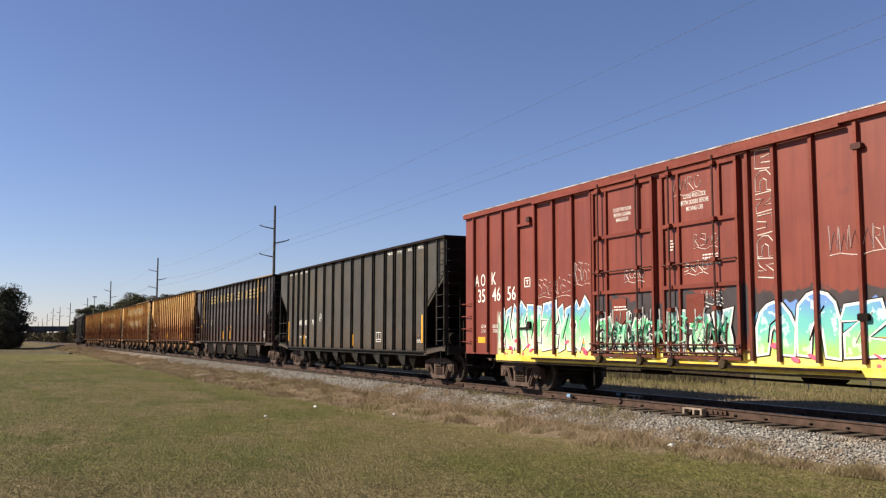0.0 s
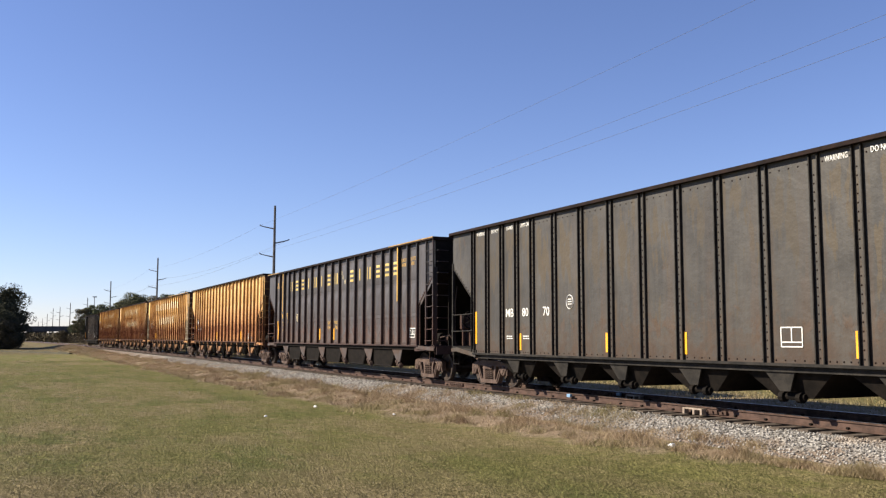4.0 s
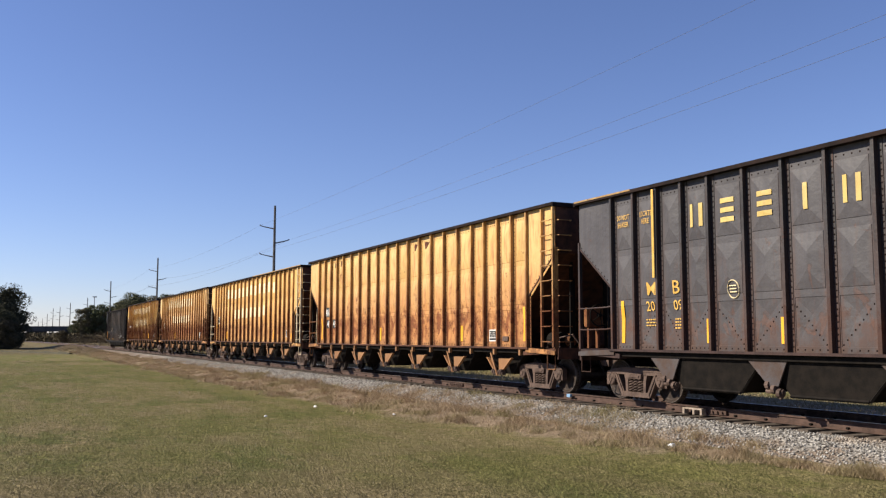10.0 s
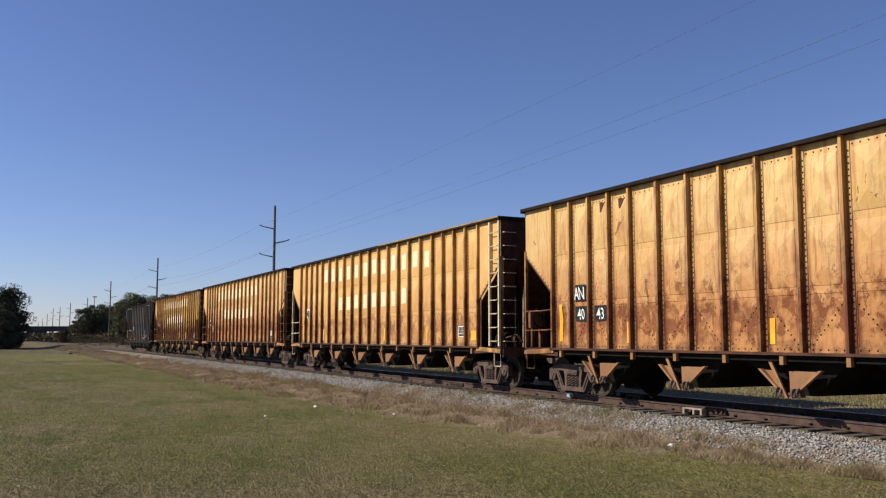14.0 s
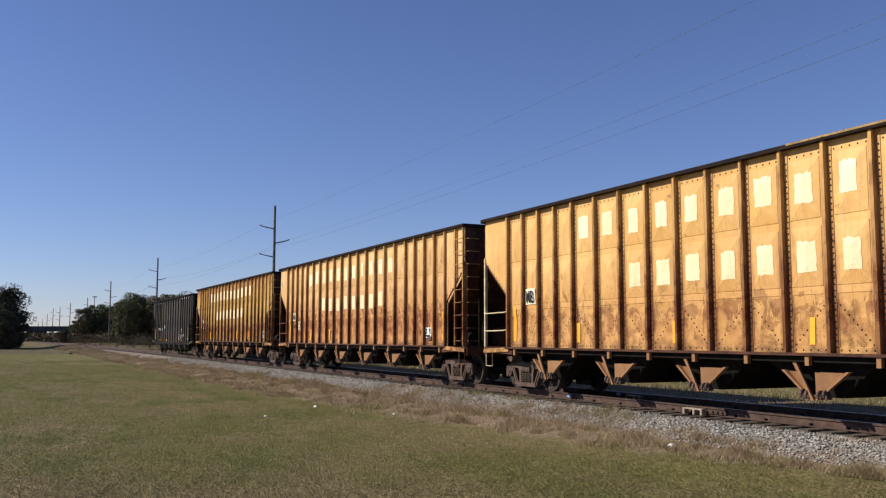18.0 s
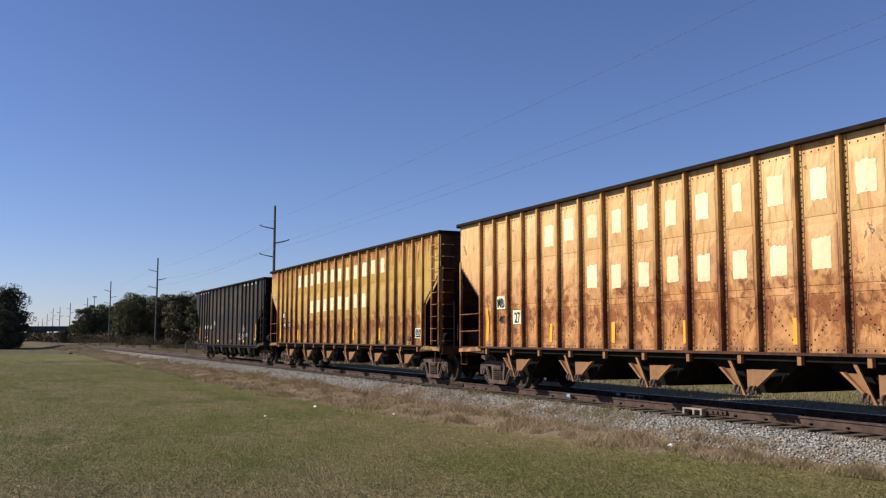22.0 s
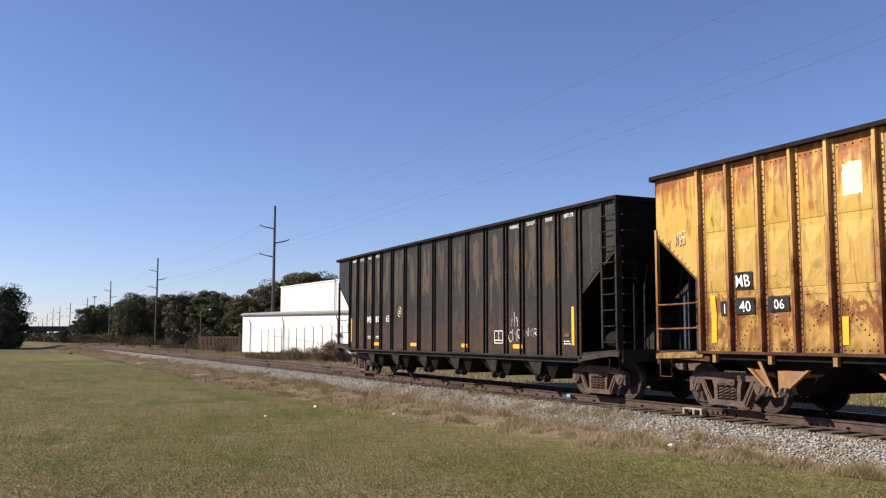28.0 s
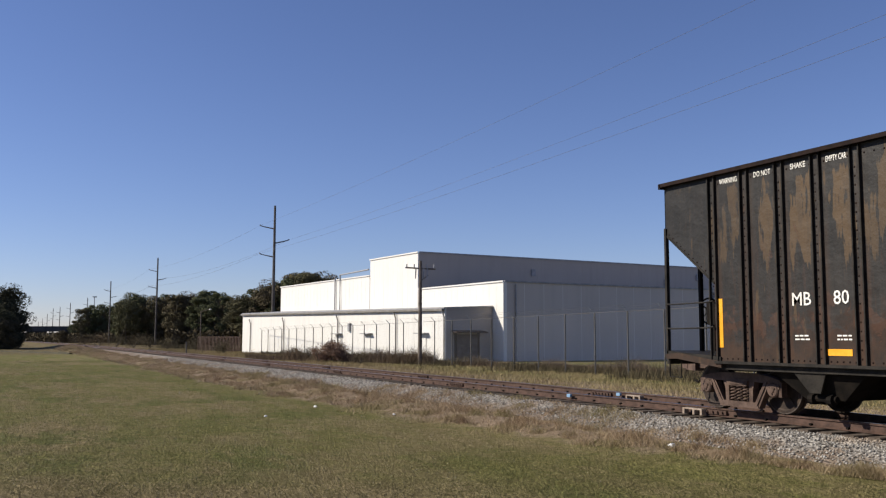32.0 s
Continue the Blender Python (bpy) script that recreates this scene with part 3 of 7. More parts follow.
def panel_mesh(w, h, pressed):
    """A side sheet between two ribs, facing -y from y = 0: flat, or pressed into three hipped pans with flat bands between."""
    g = Geo()
    if not pressed:
        c = (w / 2, -0.004, h * 0.6)
        o = [(0, 0, 0), (w, 0, 0), (w, 0, h), (0, 0, h)]
        for q in range(4):
            g.poly([o[q], o[(q + 1) % 4], c])
        g.box(0, w, 0.03, 0.036, 0, h)
        return g.mesh("side_sheet")
    m, f = PAN_SIDE, FRAME_IN
    low = 0.0
    for a, b, sign in pan_rows(h):
        g.poly([(0, f, low), (w, f, low), (w, f, a), (0, f, a)])
        g.poly([(0, f, a), (m, f, a), (m, f, b), (0, f, b)])
        g.poly([(w - m, f, a), (w, f, a), (w, f, b), (w - m, f, b)])
        low = b
        o = [(m, f, a), (w - m, f, a), (w - m, f, b), (m, f, b)]
        d, t = f - sign * PAN_STEP, 0.008
        k = [(m + t, d, a + t), (w - m - t, d, a + t), (w - m - t, d, b - t), (m + t, d, b - t)]
        for q in range(4):
            r = (q + 1) % 4
            g.poly([o[q], o[r], k[r], k[q]])
        if sign > 0:
            lo, hi = (w / 2, d - PAN_RISE, a + PAN_RUN), (w / 2, d - PAN_RISE, b - PAN_RUN)
            g.poly([k[0], k[1], lo])
            g.poly([k[1], k[2], hi, lo])
            g.poly([k[2], k[3], hi])
            g.poly([k[3], k[0], lo, hi])
        else:
            c = (w / 2, d + 0.030, b - 0.3)
            for q in range(4):
                g.poly([k[q], k[(q + 1) % 4], c])
    g.poly([(0, f, low), (w, f, low), (w, f, h), (0, f, h)])
    g.box(0, w, 0.085, 0.09, 0, h)
    return g.mesh("side_sheet")


def rivets(car, pts, y_plane, material, parent=None):
    """Rows of small bolt heads on the side."""
    v, f = [], []
    r, h = 0.015, 0.012
    for x, z, *deep in pts:
        n = len(v)
        y = y_plane + (deep[0] if deep else 0.0)
        v += [(x - r, y, z - r), (x + r, y, z - r), (x + r, y, z + r), (x - r, y, z + r), (x, y - h, z)]
        f += [(n, n + 1, n + 4), (n + 1, n + 2, n + 4), (n + 2, n + 3, n + 4), (n + 3, n, n + 4)]
    me = bpy.data.meshes.new("rivets")
    me.from_pydata(v, [], f)
    ob = part("rivets", me, material, parent or car)
    ob["kind"] = "stuff"
    return ob


RIBS_A = [-9.02, -8.2, -7.4, -6.6, -5.8] + [-5.8 + 0.9667 * i for i in range(1, 13)] + [6.6, 7.4, 8.2, 9.02]
RIBS_B = [-8.3, -7.42, -6.55, -5.72, -4.9, -3.82, -2.62, -1.42, -0.23, 0.96, 2.15, 3.34, 4.53, 5.42, 6.31, 7.21, 8.16]


def hopper_car(style, half, top, paint, rib_mat, sill_mat, pocket_mat, label, ladder_mat, rail_mat, brake_end=-1):
    """An open-top bottom-dump car: ribbed sides, sloped ends over open platforms, pockets between the trucks."""
    # ends and slope sheets are darker than the side paint
    end_mat = pocket_mat if pocket_mat is MAT["black"] else sill_mat
    car = thing("hopper_car", label, "hopper car", "cars of the train")
    ribs = RIBS_A if style == "A" else RIBS_B
    z0 = 1.17 if style == "A" else 0.98
    Y = -1.52                     # sheet plane
    zs, zi = 3.62, 2.52           # slope sheet at the end and at the first rib
    meshes = {}
    for far in (False, True):
        turn = HALF_TURN if far else Matrix.Identity(4)
        for a, b in zip(ribs[:-1], ribs[1:]):
            key = round(b - a, 2)
            if key not in meshes:
                meshes[key] = panel_mesh(b - a, top - z0, style == "A")
                meshes[key].transform(pose(0, 0, z0))
            part("side_sheet", meshes[key], paint, car, m=turn @ pose(a, Y, 0))
        for q, x in ((-1, ribs[0]), (1, ribs[-1])):
            e = q * half
            o = [(x, top), (e, top), (e, zs), (x, zi)]
            g = Geo().slab(o if q < 0 else o[::-1], Y, Y + 0.012)
            sheet = part("end_sheet", g, paint, car, m=turn)
            o = [(x, zi), (x + q * 0.001, zi - 0.05), (e, zs - 0.05), (e, zs)]
            part("slope_flange", Geo().slab(o if q > 0 else o[::-1], Y - 0.012, Y + 0.01), sill_mat, sheet)
        for k, x in enumerate(ribs):
            g = Geo()
            w = 0.032
            if style == "A":
                g.slab([(x - w, z0 - 0.04), (x + w, z0 - 0.04), (x + w, top - 0.02), (x - w, top - 0.02)], Y - 0.075, Y + 0.031)
                g.box(x - 0.12, x - w, Y + 0.018, Y + 0.031, z0 - 0.02, top - 0.05)
            else:                 # a shallow channel: two thin flanges standing out, bolts on the web between
                for d in (-0.10, 0.078):
                    g.slab([(x + d, z0 - 0.02), (x + d + 0.022, z0 - 0.02), (x + d + 0.022, top - 0.02), (x + d, top - 0.02)], Y - 0.055, Y + 0.002)
            rib = part("rib", g, rib_mat, car, m=turn)
            if style == "A" and not far:
                part("flange", Geo().box(x + w, x + 0.12, Y + 0.018, Y + 0.031, z0 - 0.02, top - 0.05), rib_mat, rib, "flange with a row of bolts")
            if not far and style == "A":
                rivets(car, [(x + d, z0 + 0.1 + 0.105 * i) for d in (-0.08, 0.092) for i in range(int((top - z0 - 0.25) / 0.105))], Y + 0.018, MAT["chord"], rib)
            elif not far:
                rivets(car, [(x + d, z0 + 0.1 + 0.15 * i) for d in (-0.03, 0.045) for i in range(int((top - z0 - 0.25) / 0.15))], Y - 0.001, MAT["chord"], rib)
        if not far:
            pts = []
            deep = FRAME_IN + 0.003 if style == "A" else 0.0
            for a, b in zip(ribs[:-1], ribs[1:]):
                pts += [(a + 0.17 + (b - a - 0.32) * i / 4, top - 0.235, deep) for i in range(5)]
                pts += [(a + 0.17 + (b - a - 0.32) * i / 4, z0 + 0.05, deep) for i in range(5)]
            for q, x in ((-1, ribs[0]), (1, ribs[-1])):
                pts += [(x + (q * half - x) * i / 12, zi + 0.05 + (zs - zi) * i / 12) for i in range(1, 13)]
            for k in range(2, len(ribs) - 2, 2) if style == "A" else ():      # braces inside, seen as slanted rivet lines
                w = ribs[k + 1] - ribs[k]
                for q in (-1, 1):
                    pts += [(ribs[k] + q * (0.17 + (w - 0.34) * i / 8), z0 + 0.80 - 0.66 * i / 8, skin(w, top - z0, 0.17 + (w - 0.34) * i / 8, 0.80 - 0.66 * i / 8) + 0.002) for i in range(9)]
            rivets(car, pts, Y - 0.004, MAT["chord"])
        part("top_chord", Geo().slab([(-half - 0.03, top - 0.075), (half + 0.03, top - 0.075), (half + 0.03, top), (-half - 0.03, top)], Y - 0.12, Y + 0.05), MAT["chord"], car, "dark rusty top rail", m=turn)
        for q in (-1, 1):
            o = [(q * (ribs[-1] - 0.05), z0 - 0.01), (q * (ribs[-1] - 0.05), z0 - 0.13), (q * (half - 0.35), 1.0), (q * half, 0.99), (q * half, 1.09), (q * (half - 0.4), 1.12)]
            part("sill_gusset", Geo().slab(o if q > 0 else o[::-1], Y - 0.06, Y - 0.02), paint, car, m=turn)
        part("side_sill", Geo().slab([(-ribs[-1] - 0.1, z0 - 0.05), (ribs[-1] + 0.1, z0 - 0.05), (ribs[-1] + 0.1, z0), (-ribs[-1] - 0.1, z0)], Y - 0.09, Y + 0.1), sill_mat, car, m=turn)
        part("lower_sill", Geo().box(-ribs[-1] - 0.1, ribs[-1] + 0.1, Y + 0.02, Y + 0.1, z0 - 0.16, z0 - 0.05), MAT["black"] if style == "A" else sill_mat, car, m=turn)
        # ladder at the leading corner, grab rails at the trailing one
        lad = Geo()
        for x in (half - 0.58, half - 0.03):
            lad.box(x - 0.03, x + 0.03, Y - 0.09, Y - 0.03, 1.18, top - 0.12)
        ladder = part("ladder", lad, ladder_mat, car, "steel side ladder", m=turn)
        for i in range(9):
            z = 1.32 + i * (top - 1.62) / 8.4
            part("rung", Geo().tube([(half - 0.58, Y - 0.08, z + 0.03), (half - 0.54, Y - 0.13, z), (half - 0.08, Y - 0.13, z), (half - 0.03, Y - 0.08, z + 0.03)], 0.014, 5), ladder_mat, ladder)
            part("end_rung", Geo().tube([(half - 0.02, Y + 0.02, z), (half + 0.1, Y + 0.04, z), (half + 0.1, Y + 0.42, z), (half - 0.02, Y + 0.44, z)], 0.013, 5), ladder_mat, ladder)
        part("corner_post", Geo().box(half - 0.09, half + 0.01, Y - 0.03, Y + 0.07, 1.1, zs + 0.1), rib_mat, car, m=turn)
        part("corner_post", Geo().box(-half - 0.01, -half + 0.05, Y - 0.03, Y + 0.05, 1.1, zs + 0.1), rail_mat, car, m=turn)
        for z in (1.62, 2.12):
            part("grab_rail", Geo().tube([(-half + 0.05, Y - 0.06, z), (-half + 0.3, Y - 0.07, z - 0.01), (ribs[0] - 0.2, Y - 0.07, z), (ribs[0], Y - 0.05, z + 0.02)], 0.017, 6), rail_mat, car, m=turn)
        for q in (-1, 1):
            part("stirrup_step", Geo().tube([(q * (half - 0.06), Y, 1.08), (q * (half - 0.06), Y, 0.62), (q * (half - 0.42), Y, 0.62), (q * (half - 0.42), Y, 1.08)], 0.018, 5), ladder_mat, car, m=turn)
        # cross braces inside the open end
        for q in (-1, 1):
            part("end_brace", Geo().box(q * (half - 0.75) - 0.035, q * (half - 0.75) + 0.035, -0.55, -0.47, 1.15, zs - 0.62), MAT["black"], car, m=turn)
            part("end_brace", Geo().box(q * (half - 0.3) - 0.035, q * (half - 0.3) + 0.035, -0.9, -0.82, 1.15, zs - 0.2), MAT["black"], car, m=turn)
    for q in (-1, 1):
        e = q * half
        part("end_wall", Geo().box(min(e - 0.02 * q, e), max(e - 0.02 * q, e), -1.52, 1.52, zs - 0.05, top - 0.02), end_mat, car, "dark end")
        run = (zs - 1.2) * (half - abs(ribs[0] if q < 0 else ribs[-1])) / (zs - zi)      # in line with the lower edge of the end sheet
        a, b = (e, zs), (e - q * run, 1.2)
        o = [a, b, (b[0], b[1] - 0.03), (a[0], a[1] - 0.03)]
        part("slope_sheet", Geo().slab(o if q < 0 else o[::-1], -1.42, 1.42), end_mat, car, "dark sloping end floor")
        part("platform", Geo().slab([(e, 1.02), (e - q * 1.6, 0.96), (e - q * 1.6, 1.06), (e, 1.16)], -1.55, 1.55), sill_mat, car, "end platform")
        part("end_sill", Geo().box(min(e, e + q * 0.06), max(e, e + q * 0.06), -1.5, 1.5, 0.88, 1.16), sill_mat, car)
        part("chord_end", Geo().box(min(e, e + 0.06 * q), max(e, e + 0.06 * q), -1.64, 1.64, top - 0.11, top), MAT["chord"], car)
        coupler(car, e, q)
    part("center_sill", Geo().box(-half, half, -0.3, 0.3, 0.74, 1.12), MAT["black"], car)
    # hand brake: a spoked wheel on a stand at one end
    e = brake_end * half
    g = Geo()
    pts = [(e + brake_end * 0.10, -0.28 + 0.28 * math.cos(a), 2.0 + 0.28 * math.sin(a)) for a in [2 * math.pi * i / 20 for i in range(21)]]
    g.tube(pts, 0.02, 5)
    for i in range(5):
        g.tube([(e + brake_end * 0.14, -0.28, 2.0), pts[i * 4]], 0.014, 4)
    g.lathe([(0, -0.06), (0.05, -0.05), (0.05, 0.05), (0, 0.06)], 10, "x", (e + brake_end * 0.1, -0.28, 2.0))
    part("brake_wheel", g, MAT["black"], car, "spoked hand brake wheel")
    stand = Geo().bevel_box(-0.13, 0.13, -0.2, 0.2, 1.7, 2.2, 0.04)
    stand.box(-0.06, 0.06, -0.16, -0.10, 1.1, 1.7)
    stand.box(-0.06, 0.06, 0.10, 0.16, 1.1, 1.7)
    part("brake_stand", stand, rib_mat if brake_end > 0 else MAT["black"], car, "hand brake stand", m=pose(e - brake_end * 0.16, -0.28, 0))
    if brake_end > 0:      # air reservoir, valve and piping on the open platform
        part("reservoir", Geo().lathe([(0, -0.34), (0.12, -0.34), (0.17, -0.26), (0.17, 0.26), (0.12, 0.34), (0, 0.34)], 14, "x"), rib_mat, car, "air brake reservoir", m=pose(half - 0.75, -0.75, 1.36))
        pipe = Geo().tube([(half - 0.5, -1.1, 1.18), (half - 0.5, -1.1, 1.42), (half - 0.2, -0.9, 1.5), (half - 0.1, -0.7, 1.2)], 0.025, 6)
        pipe.tube([(half - 0.95, -1.2, 1.16), (half - 0.9, -1.2, 1.3), (half - 0.4, -1.25, 1.32)], 0.02, 6)
        part("brake_pipe", pipe, MAT["truck"], car, "rusty air pipe")
    for x, y in ((half - 0.12, -0.75), (half - 0.2, 0.35)):
        part("end_rod", Geo().tube([(x, y, 1.15), (x + 0.02, y, 2.6), (x + 0.12, y + 0.02, 3.1)], 0.022, 6), rail_mat, car, "upright rod")
    part("brake_cylinder", Geo().lathe([(0, half - 1.15), (0.16, half - 1.15), (0.2, half - 1.05), (0.2, half - 0.55), (0, half - 0.55)], 14, "x", (0, -0.95, 1.38)), MAT["black"], car)
    part("brake_valve", Geo().bevel_box(half - 0.9, half - 0.5, -0.1, 0.3, 1.16, 1.75, 0.06), sill_mat, car)
    # dump pockets
    if style == "A" and pocket_mat is MAT["black"]:      # deep closed pockets, gate gear between them
        for k in range(6):
            x = -7.2 + 2.88 * k
            if k < 5:
                pk = Geo()
                pk.hexa([(x + 0.3, -1.34, 0.38), (x + 1.95, -1.34, 0.38), (x + 1.95, 1.3, 0.38), (x + 0.3, 1.3, 0.38), (x - 0.2, -1.43, 1.06), (x + 2.62, -1.43, 1.06), (x + 2.62, 1.4, 1.06), (x - 0.2, 1.4, 1.06)])
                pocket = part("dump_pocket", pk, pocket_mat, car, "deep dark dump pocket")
                lip = Geo().tube([(x + 0.3, -1.36, 0.39), (x + 1.95, -1.36, 0.39)], 0.03, 4)
                lip.tube([(x + 1.97, -1.36, 0.39), (x + 2.64, -1.45, 1.05)], 0.028, 4)
                part("lip", lip, MAT["black"], pocket)
            gate = Geo().lathe([(0, x - 0.2), (0.045, x - 0.2), (0.045, x + 0.2), (0, x + 0.2)], 8, "x", (0, -1.42, 0.46))
            for q in (-0.14, 0.0, 0.13):
                gate.lathe([(0, x + q - 0.04), (0.085, x + q - 0.04), (0.085, x + q + 0.04), (0, x + q + 0.04)], 10, "x", (0, -1.43, 0.5 - 0.5 * q))
            gate.tube([(x - 0.1, -1.44, 0.56), (x + 0.16, -1.44, 0.34)], 0.03, 5)
            part("gate_plate", Geo().slab([(x - 0.62, 1.02), (x - 0.12, 0.56), (x + 0.12, 0.56), (x + 0.34, 1.02)], -1.47, -1.44), paint, car, "dull grey plate over the gate")
            part("gate_shaft", gate, MAT["truck"], car, "rusty gate shaft")
    elif style == "A":
        for k in range(6):
            x = -7.2 + 2.88 * k
            pk = Geo()
            w = 0.72
            # a leaning strut from the sill, and on each side of it a plate whose outer edge is stiffened
            pk.slab([(x - 0.49, 1.11), (x - 0.41, 1.11), (x + 0.02, 0.36), (x - 0.05, 0.36)], -1.47, -1.43)
            pk.hexa([(x - 0.10, -1.42, 0.38), (x - 0.02, -1.42, 0.38), (x - 0.02, -1.39, 0.38), (x - 0.10, -1.39, 0.38), (x - 0.66, -1.32, 0.84), (x - 0.30, -1.44, 0.84), (x - 0.30, -1.41, 0.84), (x - 0.66, -1.29, 0.84)])
            pk.hexa([(x + 0.03, -1.42, 0.38), (x + 0.10, -1.42, 0.38), (x + 0.10, -1.39, 0.38), (x + 0.03, -1.39, 0.38), (x + 0.03, -1.43, 0.84), (x + 0.58, -1.36, 0.84), (x + 0.58, -1.33, 0.84), (x + 0.03, -1.40, 0.84)])
            for e in (-1, 1):
                pk.hexa([(x + e * 0.06 - 0.03, -1.45, 0.37), (x + e * 0.06 + 0.03, -1.45, 0.37), (x + e * 0.06 + 0.03, -1.38, 0.37), (x + e * 0.06 - 0.03, -1.38, 0.37), (x + e * 0.70 - 0.035, -1.42, 0.86), (x + e * 0.70 + 0.035, -1.42, 0.86), (x + e * 0.70 + 0.035, -1.34, 0.86), (x + e * 0.70 - 0.035, -1.34, 0.86)])
            pocket = part("dump_pocket", pk, pocket_mat, car, "V-shaped dump pocket")
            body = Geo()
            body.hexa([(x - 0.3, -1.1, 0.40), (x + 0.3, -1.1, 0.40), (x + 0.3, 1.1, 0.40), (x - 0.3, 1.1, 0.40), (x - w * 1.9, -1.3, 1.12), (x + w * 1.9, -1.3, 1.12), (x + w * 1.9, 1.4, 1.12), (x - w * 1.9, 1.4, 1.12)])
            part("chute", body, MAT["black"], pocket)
            gate = Geo().lathe([(0, x - 0.30), (0.04, x - 0.30), (0.04, x + 0.30), (0, x + 0.30)], 8, "x", (0, -1.38, 0.42))
            for q in (-0.24, -0.13, 0.13, 0.25):
                gate.lathe([(0, x + q - 0.035), (0.05, x + q - 0.035), (0.085, x + q - 0.02), (0.085, x + q + 0.02), (0.05, x + q + 0.035), (0, x + q + 0.035)], 10, "x", (0, -1.43, 0.44 + 0.1 * abs(q)))
                gate.tube([(x + q, -1.45, 0.52), (x + q + 0.05, -1.48, 0.38)], 0.022, 5)
            part("gate_shaft", gate, MAT["truck"], pocket, "rusty gate shaft")
        for k in range(13):
            x = -8.64 + 1.44 * k
            part("bracket", Geo().box(x - 0.045, x + 0.045, -1.58, -1.5, 0.95, 1.125), pocket_mat, car)
    else:
        for k in range(6):
            x = -6.0 + 2.4 * k
            pk = Geo()
            pk.hexa([(x - 0.42, -1.2, 0.36), (x + 0.42, -1.2, 0.36), (x + 0.42, 1.2, 0.36), (x - 0.42, 1.2, 0.36), (x - 1.16, -1.42, 0.93), (x + 1.16, -1.42, 0.93), (x + 1.16, 1.42, 0.93), (x - 1.16, 1.42, 0.93)])
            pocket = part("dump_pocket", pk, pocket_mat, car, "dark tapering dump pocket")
            part("gate_plate", Geo().hexa([(x - 0.12, -1.43, 0.48), (x + 0.12, -1.43, 0.48), (x + 0.12, -1.40, 0.48), (x - 0.12, -1.40, 0.48), (x - 0.5, -1.47, 0.9), (x + 0.3, -1.47, 0.9), (x + 0.3, -1.44, 0.9), (x - 0.5, -1.44, 0.9)]), rib_mat, pocket, "dull plate beside the gate")
            gate = Geo().lathe([(0, x - 0.3), (0.06, x - 0.3), (0.06, x + 0.3), (0, x + 0.3)], 8, "x", (0, -1.24, 0.38))
            for q in (-0.2, 0.2):
                gate.lathe([(0, x + q - 0.05), (0.1, x + q - 0.05), (0.1, x + q + 0.05), (0, x + q + 0.05)], 10, "x", (0, -1.26, 0.37))
            part("gate_shaft", gate, MAT["black"], pocket, "rusty gate shaft")
    for x in ((-8.87, 8.87) if style == "A" else (-8.2, 8.2)):
        add_truck(car, x)
    return car
Y_PAINT = -1.526
P_GREY = car_paint("worn_grey_black_paint", (0.055, 0.051, 0.055), (0.086, 0.08, 0.084), (0.10, 0.045, 0.028), 1.0, 1.75, 0.4, wash=(0.062, 0.056, 0.057))
P_GREY_RIB = car_paint("worn_dark_rib_paint", (0.024, 0.022, 0.023), (0.045, 0.041, 0.042), (0.06, 0.026, 0.018), 1.4, 1.9, 0.5)
P_BLACK = car_paint("dull_black_paint", (0.042, 0.039, 0.036), (0.078, 0.071, 0.063), (0.075, 0.042, 0.024), 2.0, 1.7, 0.3, patch=(0.088, 0.067, 0.042), wash=(0.05, 0.045, 0.038))
P_BLACK_END = car_paint("dull_black_streaked_paint", (0.011, 0.0102, 0.0098), (0.024, 0.0215, 0.02), (0.065, 0.03, 0.018), 3.0, 1.8, 0.4, patch=(0.10, 0.063, 0.032), wash=(0.024, 0.02, 0.018))
P_BLACK_RIB = simple("black_rib_paint", (0.013, 0.012, 0.011), (0.032, 0.028, 0.024), 4, 0.65, spec=0.12)
P_CREAM = car_paint("sun_faded_yellow_paint", (0.54, 0.345, 0.12), (0.62, 0.435, 0.19), (0.15, 0.046, 0.018), 4.0, 2.3, 0.95, wash=(0.42, 0.17, 0.06))
P_ORANGE = car_paint("orange_yellow_paint", (0.58, 0.325, 0.096), (0.69, 0.435, 0.16), (0.17, 0.062, 0.026), 5.0, 2.05, 0.55, wash=(0.46, 0.215, 0.08))
P_RUSTY = car_paint("rust_stained_yellow_paint", (0.59, 0.38, 0.15), (0.69, 0.49, 0.235), (0.19, 0.062, 0.022), 6.0, 2.5, 0.85, wash=(0.47, 0.19, 0.066))
P_OCHRE = car_paint("ochre_yellow_paint", (0.43, 0.27, 0.05), (0.50, 0.345, 0.09), (0.14, 0.046, 0.017), 7.0, 2.1, 0.9, crown=0.95, wash=(0.38, 0.22, 0.07))
P_RIB_Y = car_paint("rusty_yellow_rib_paint", (0.46, 0.255, 0.08), (0.56, 0.34, 0.125), (0.11, 0.034, 0.015), 4.5, 2.5, 0.9)
P_SILL_Y = simple("rusty_brown_sill", (0.03, 0.013, 0.009), (0.09, 0.035, 0.018), 4, 0.8)
P_POCKET_Y = car_paint("rusty_orange_pocket_paint", (0.28, 0.145, 0.055), (0.37, 0.215, 0.095), (0.16, 0.06, 0.026), 8.0, 0.2, 0.45, grime=(0.2, 0.1, 0.05))
P_LADDER_Y = simple("dirty_cream_ladder_paint", (0.45, 0.34, 0.2), (0.66, 0.56, 0.38), 4, 0.6)

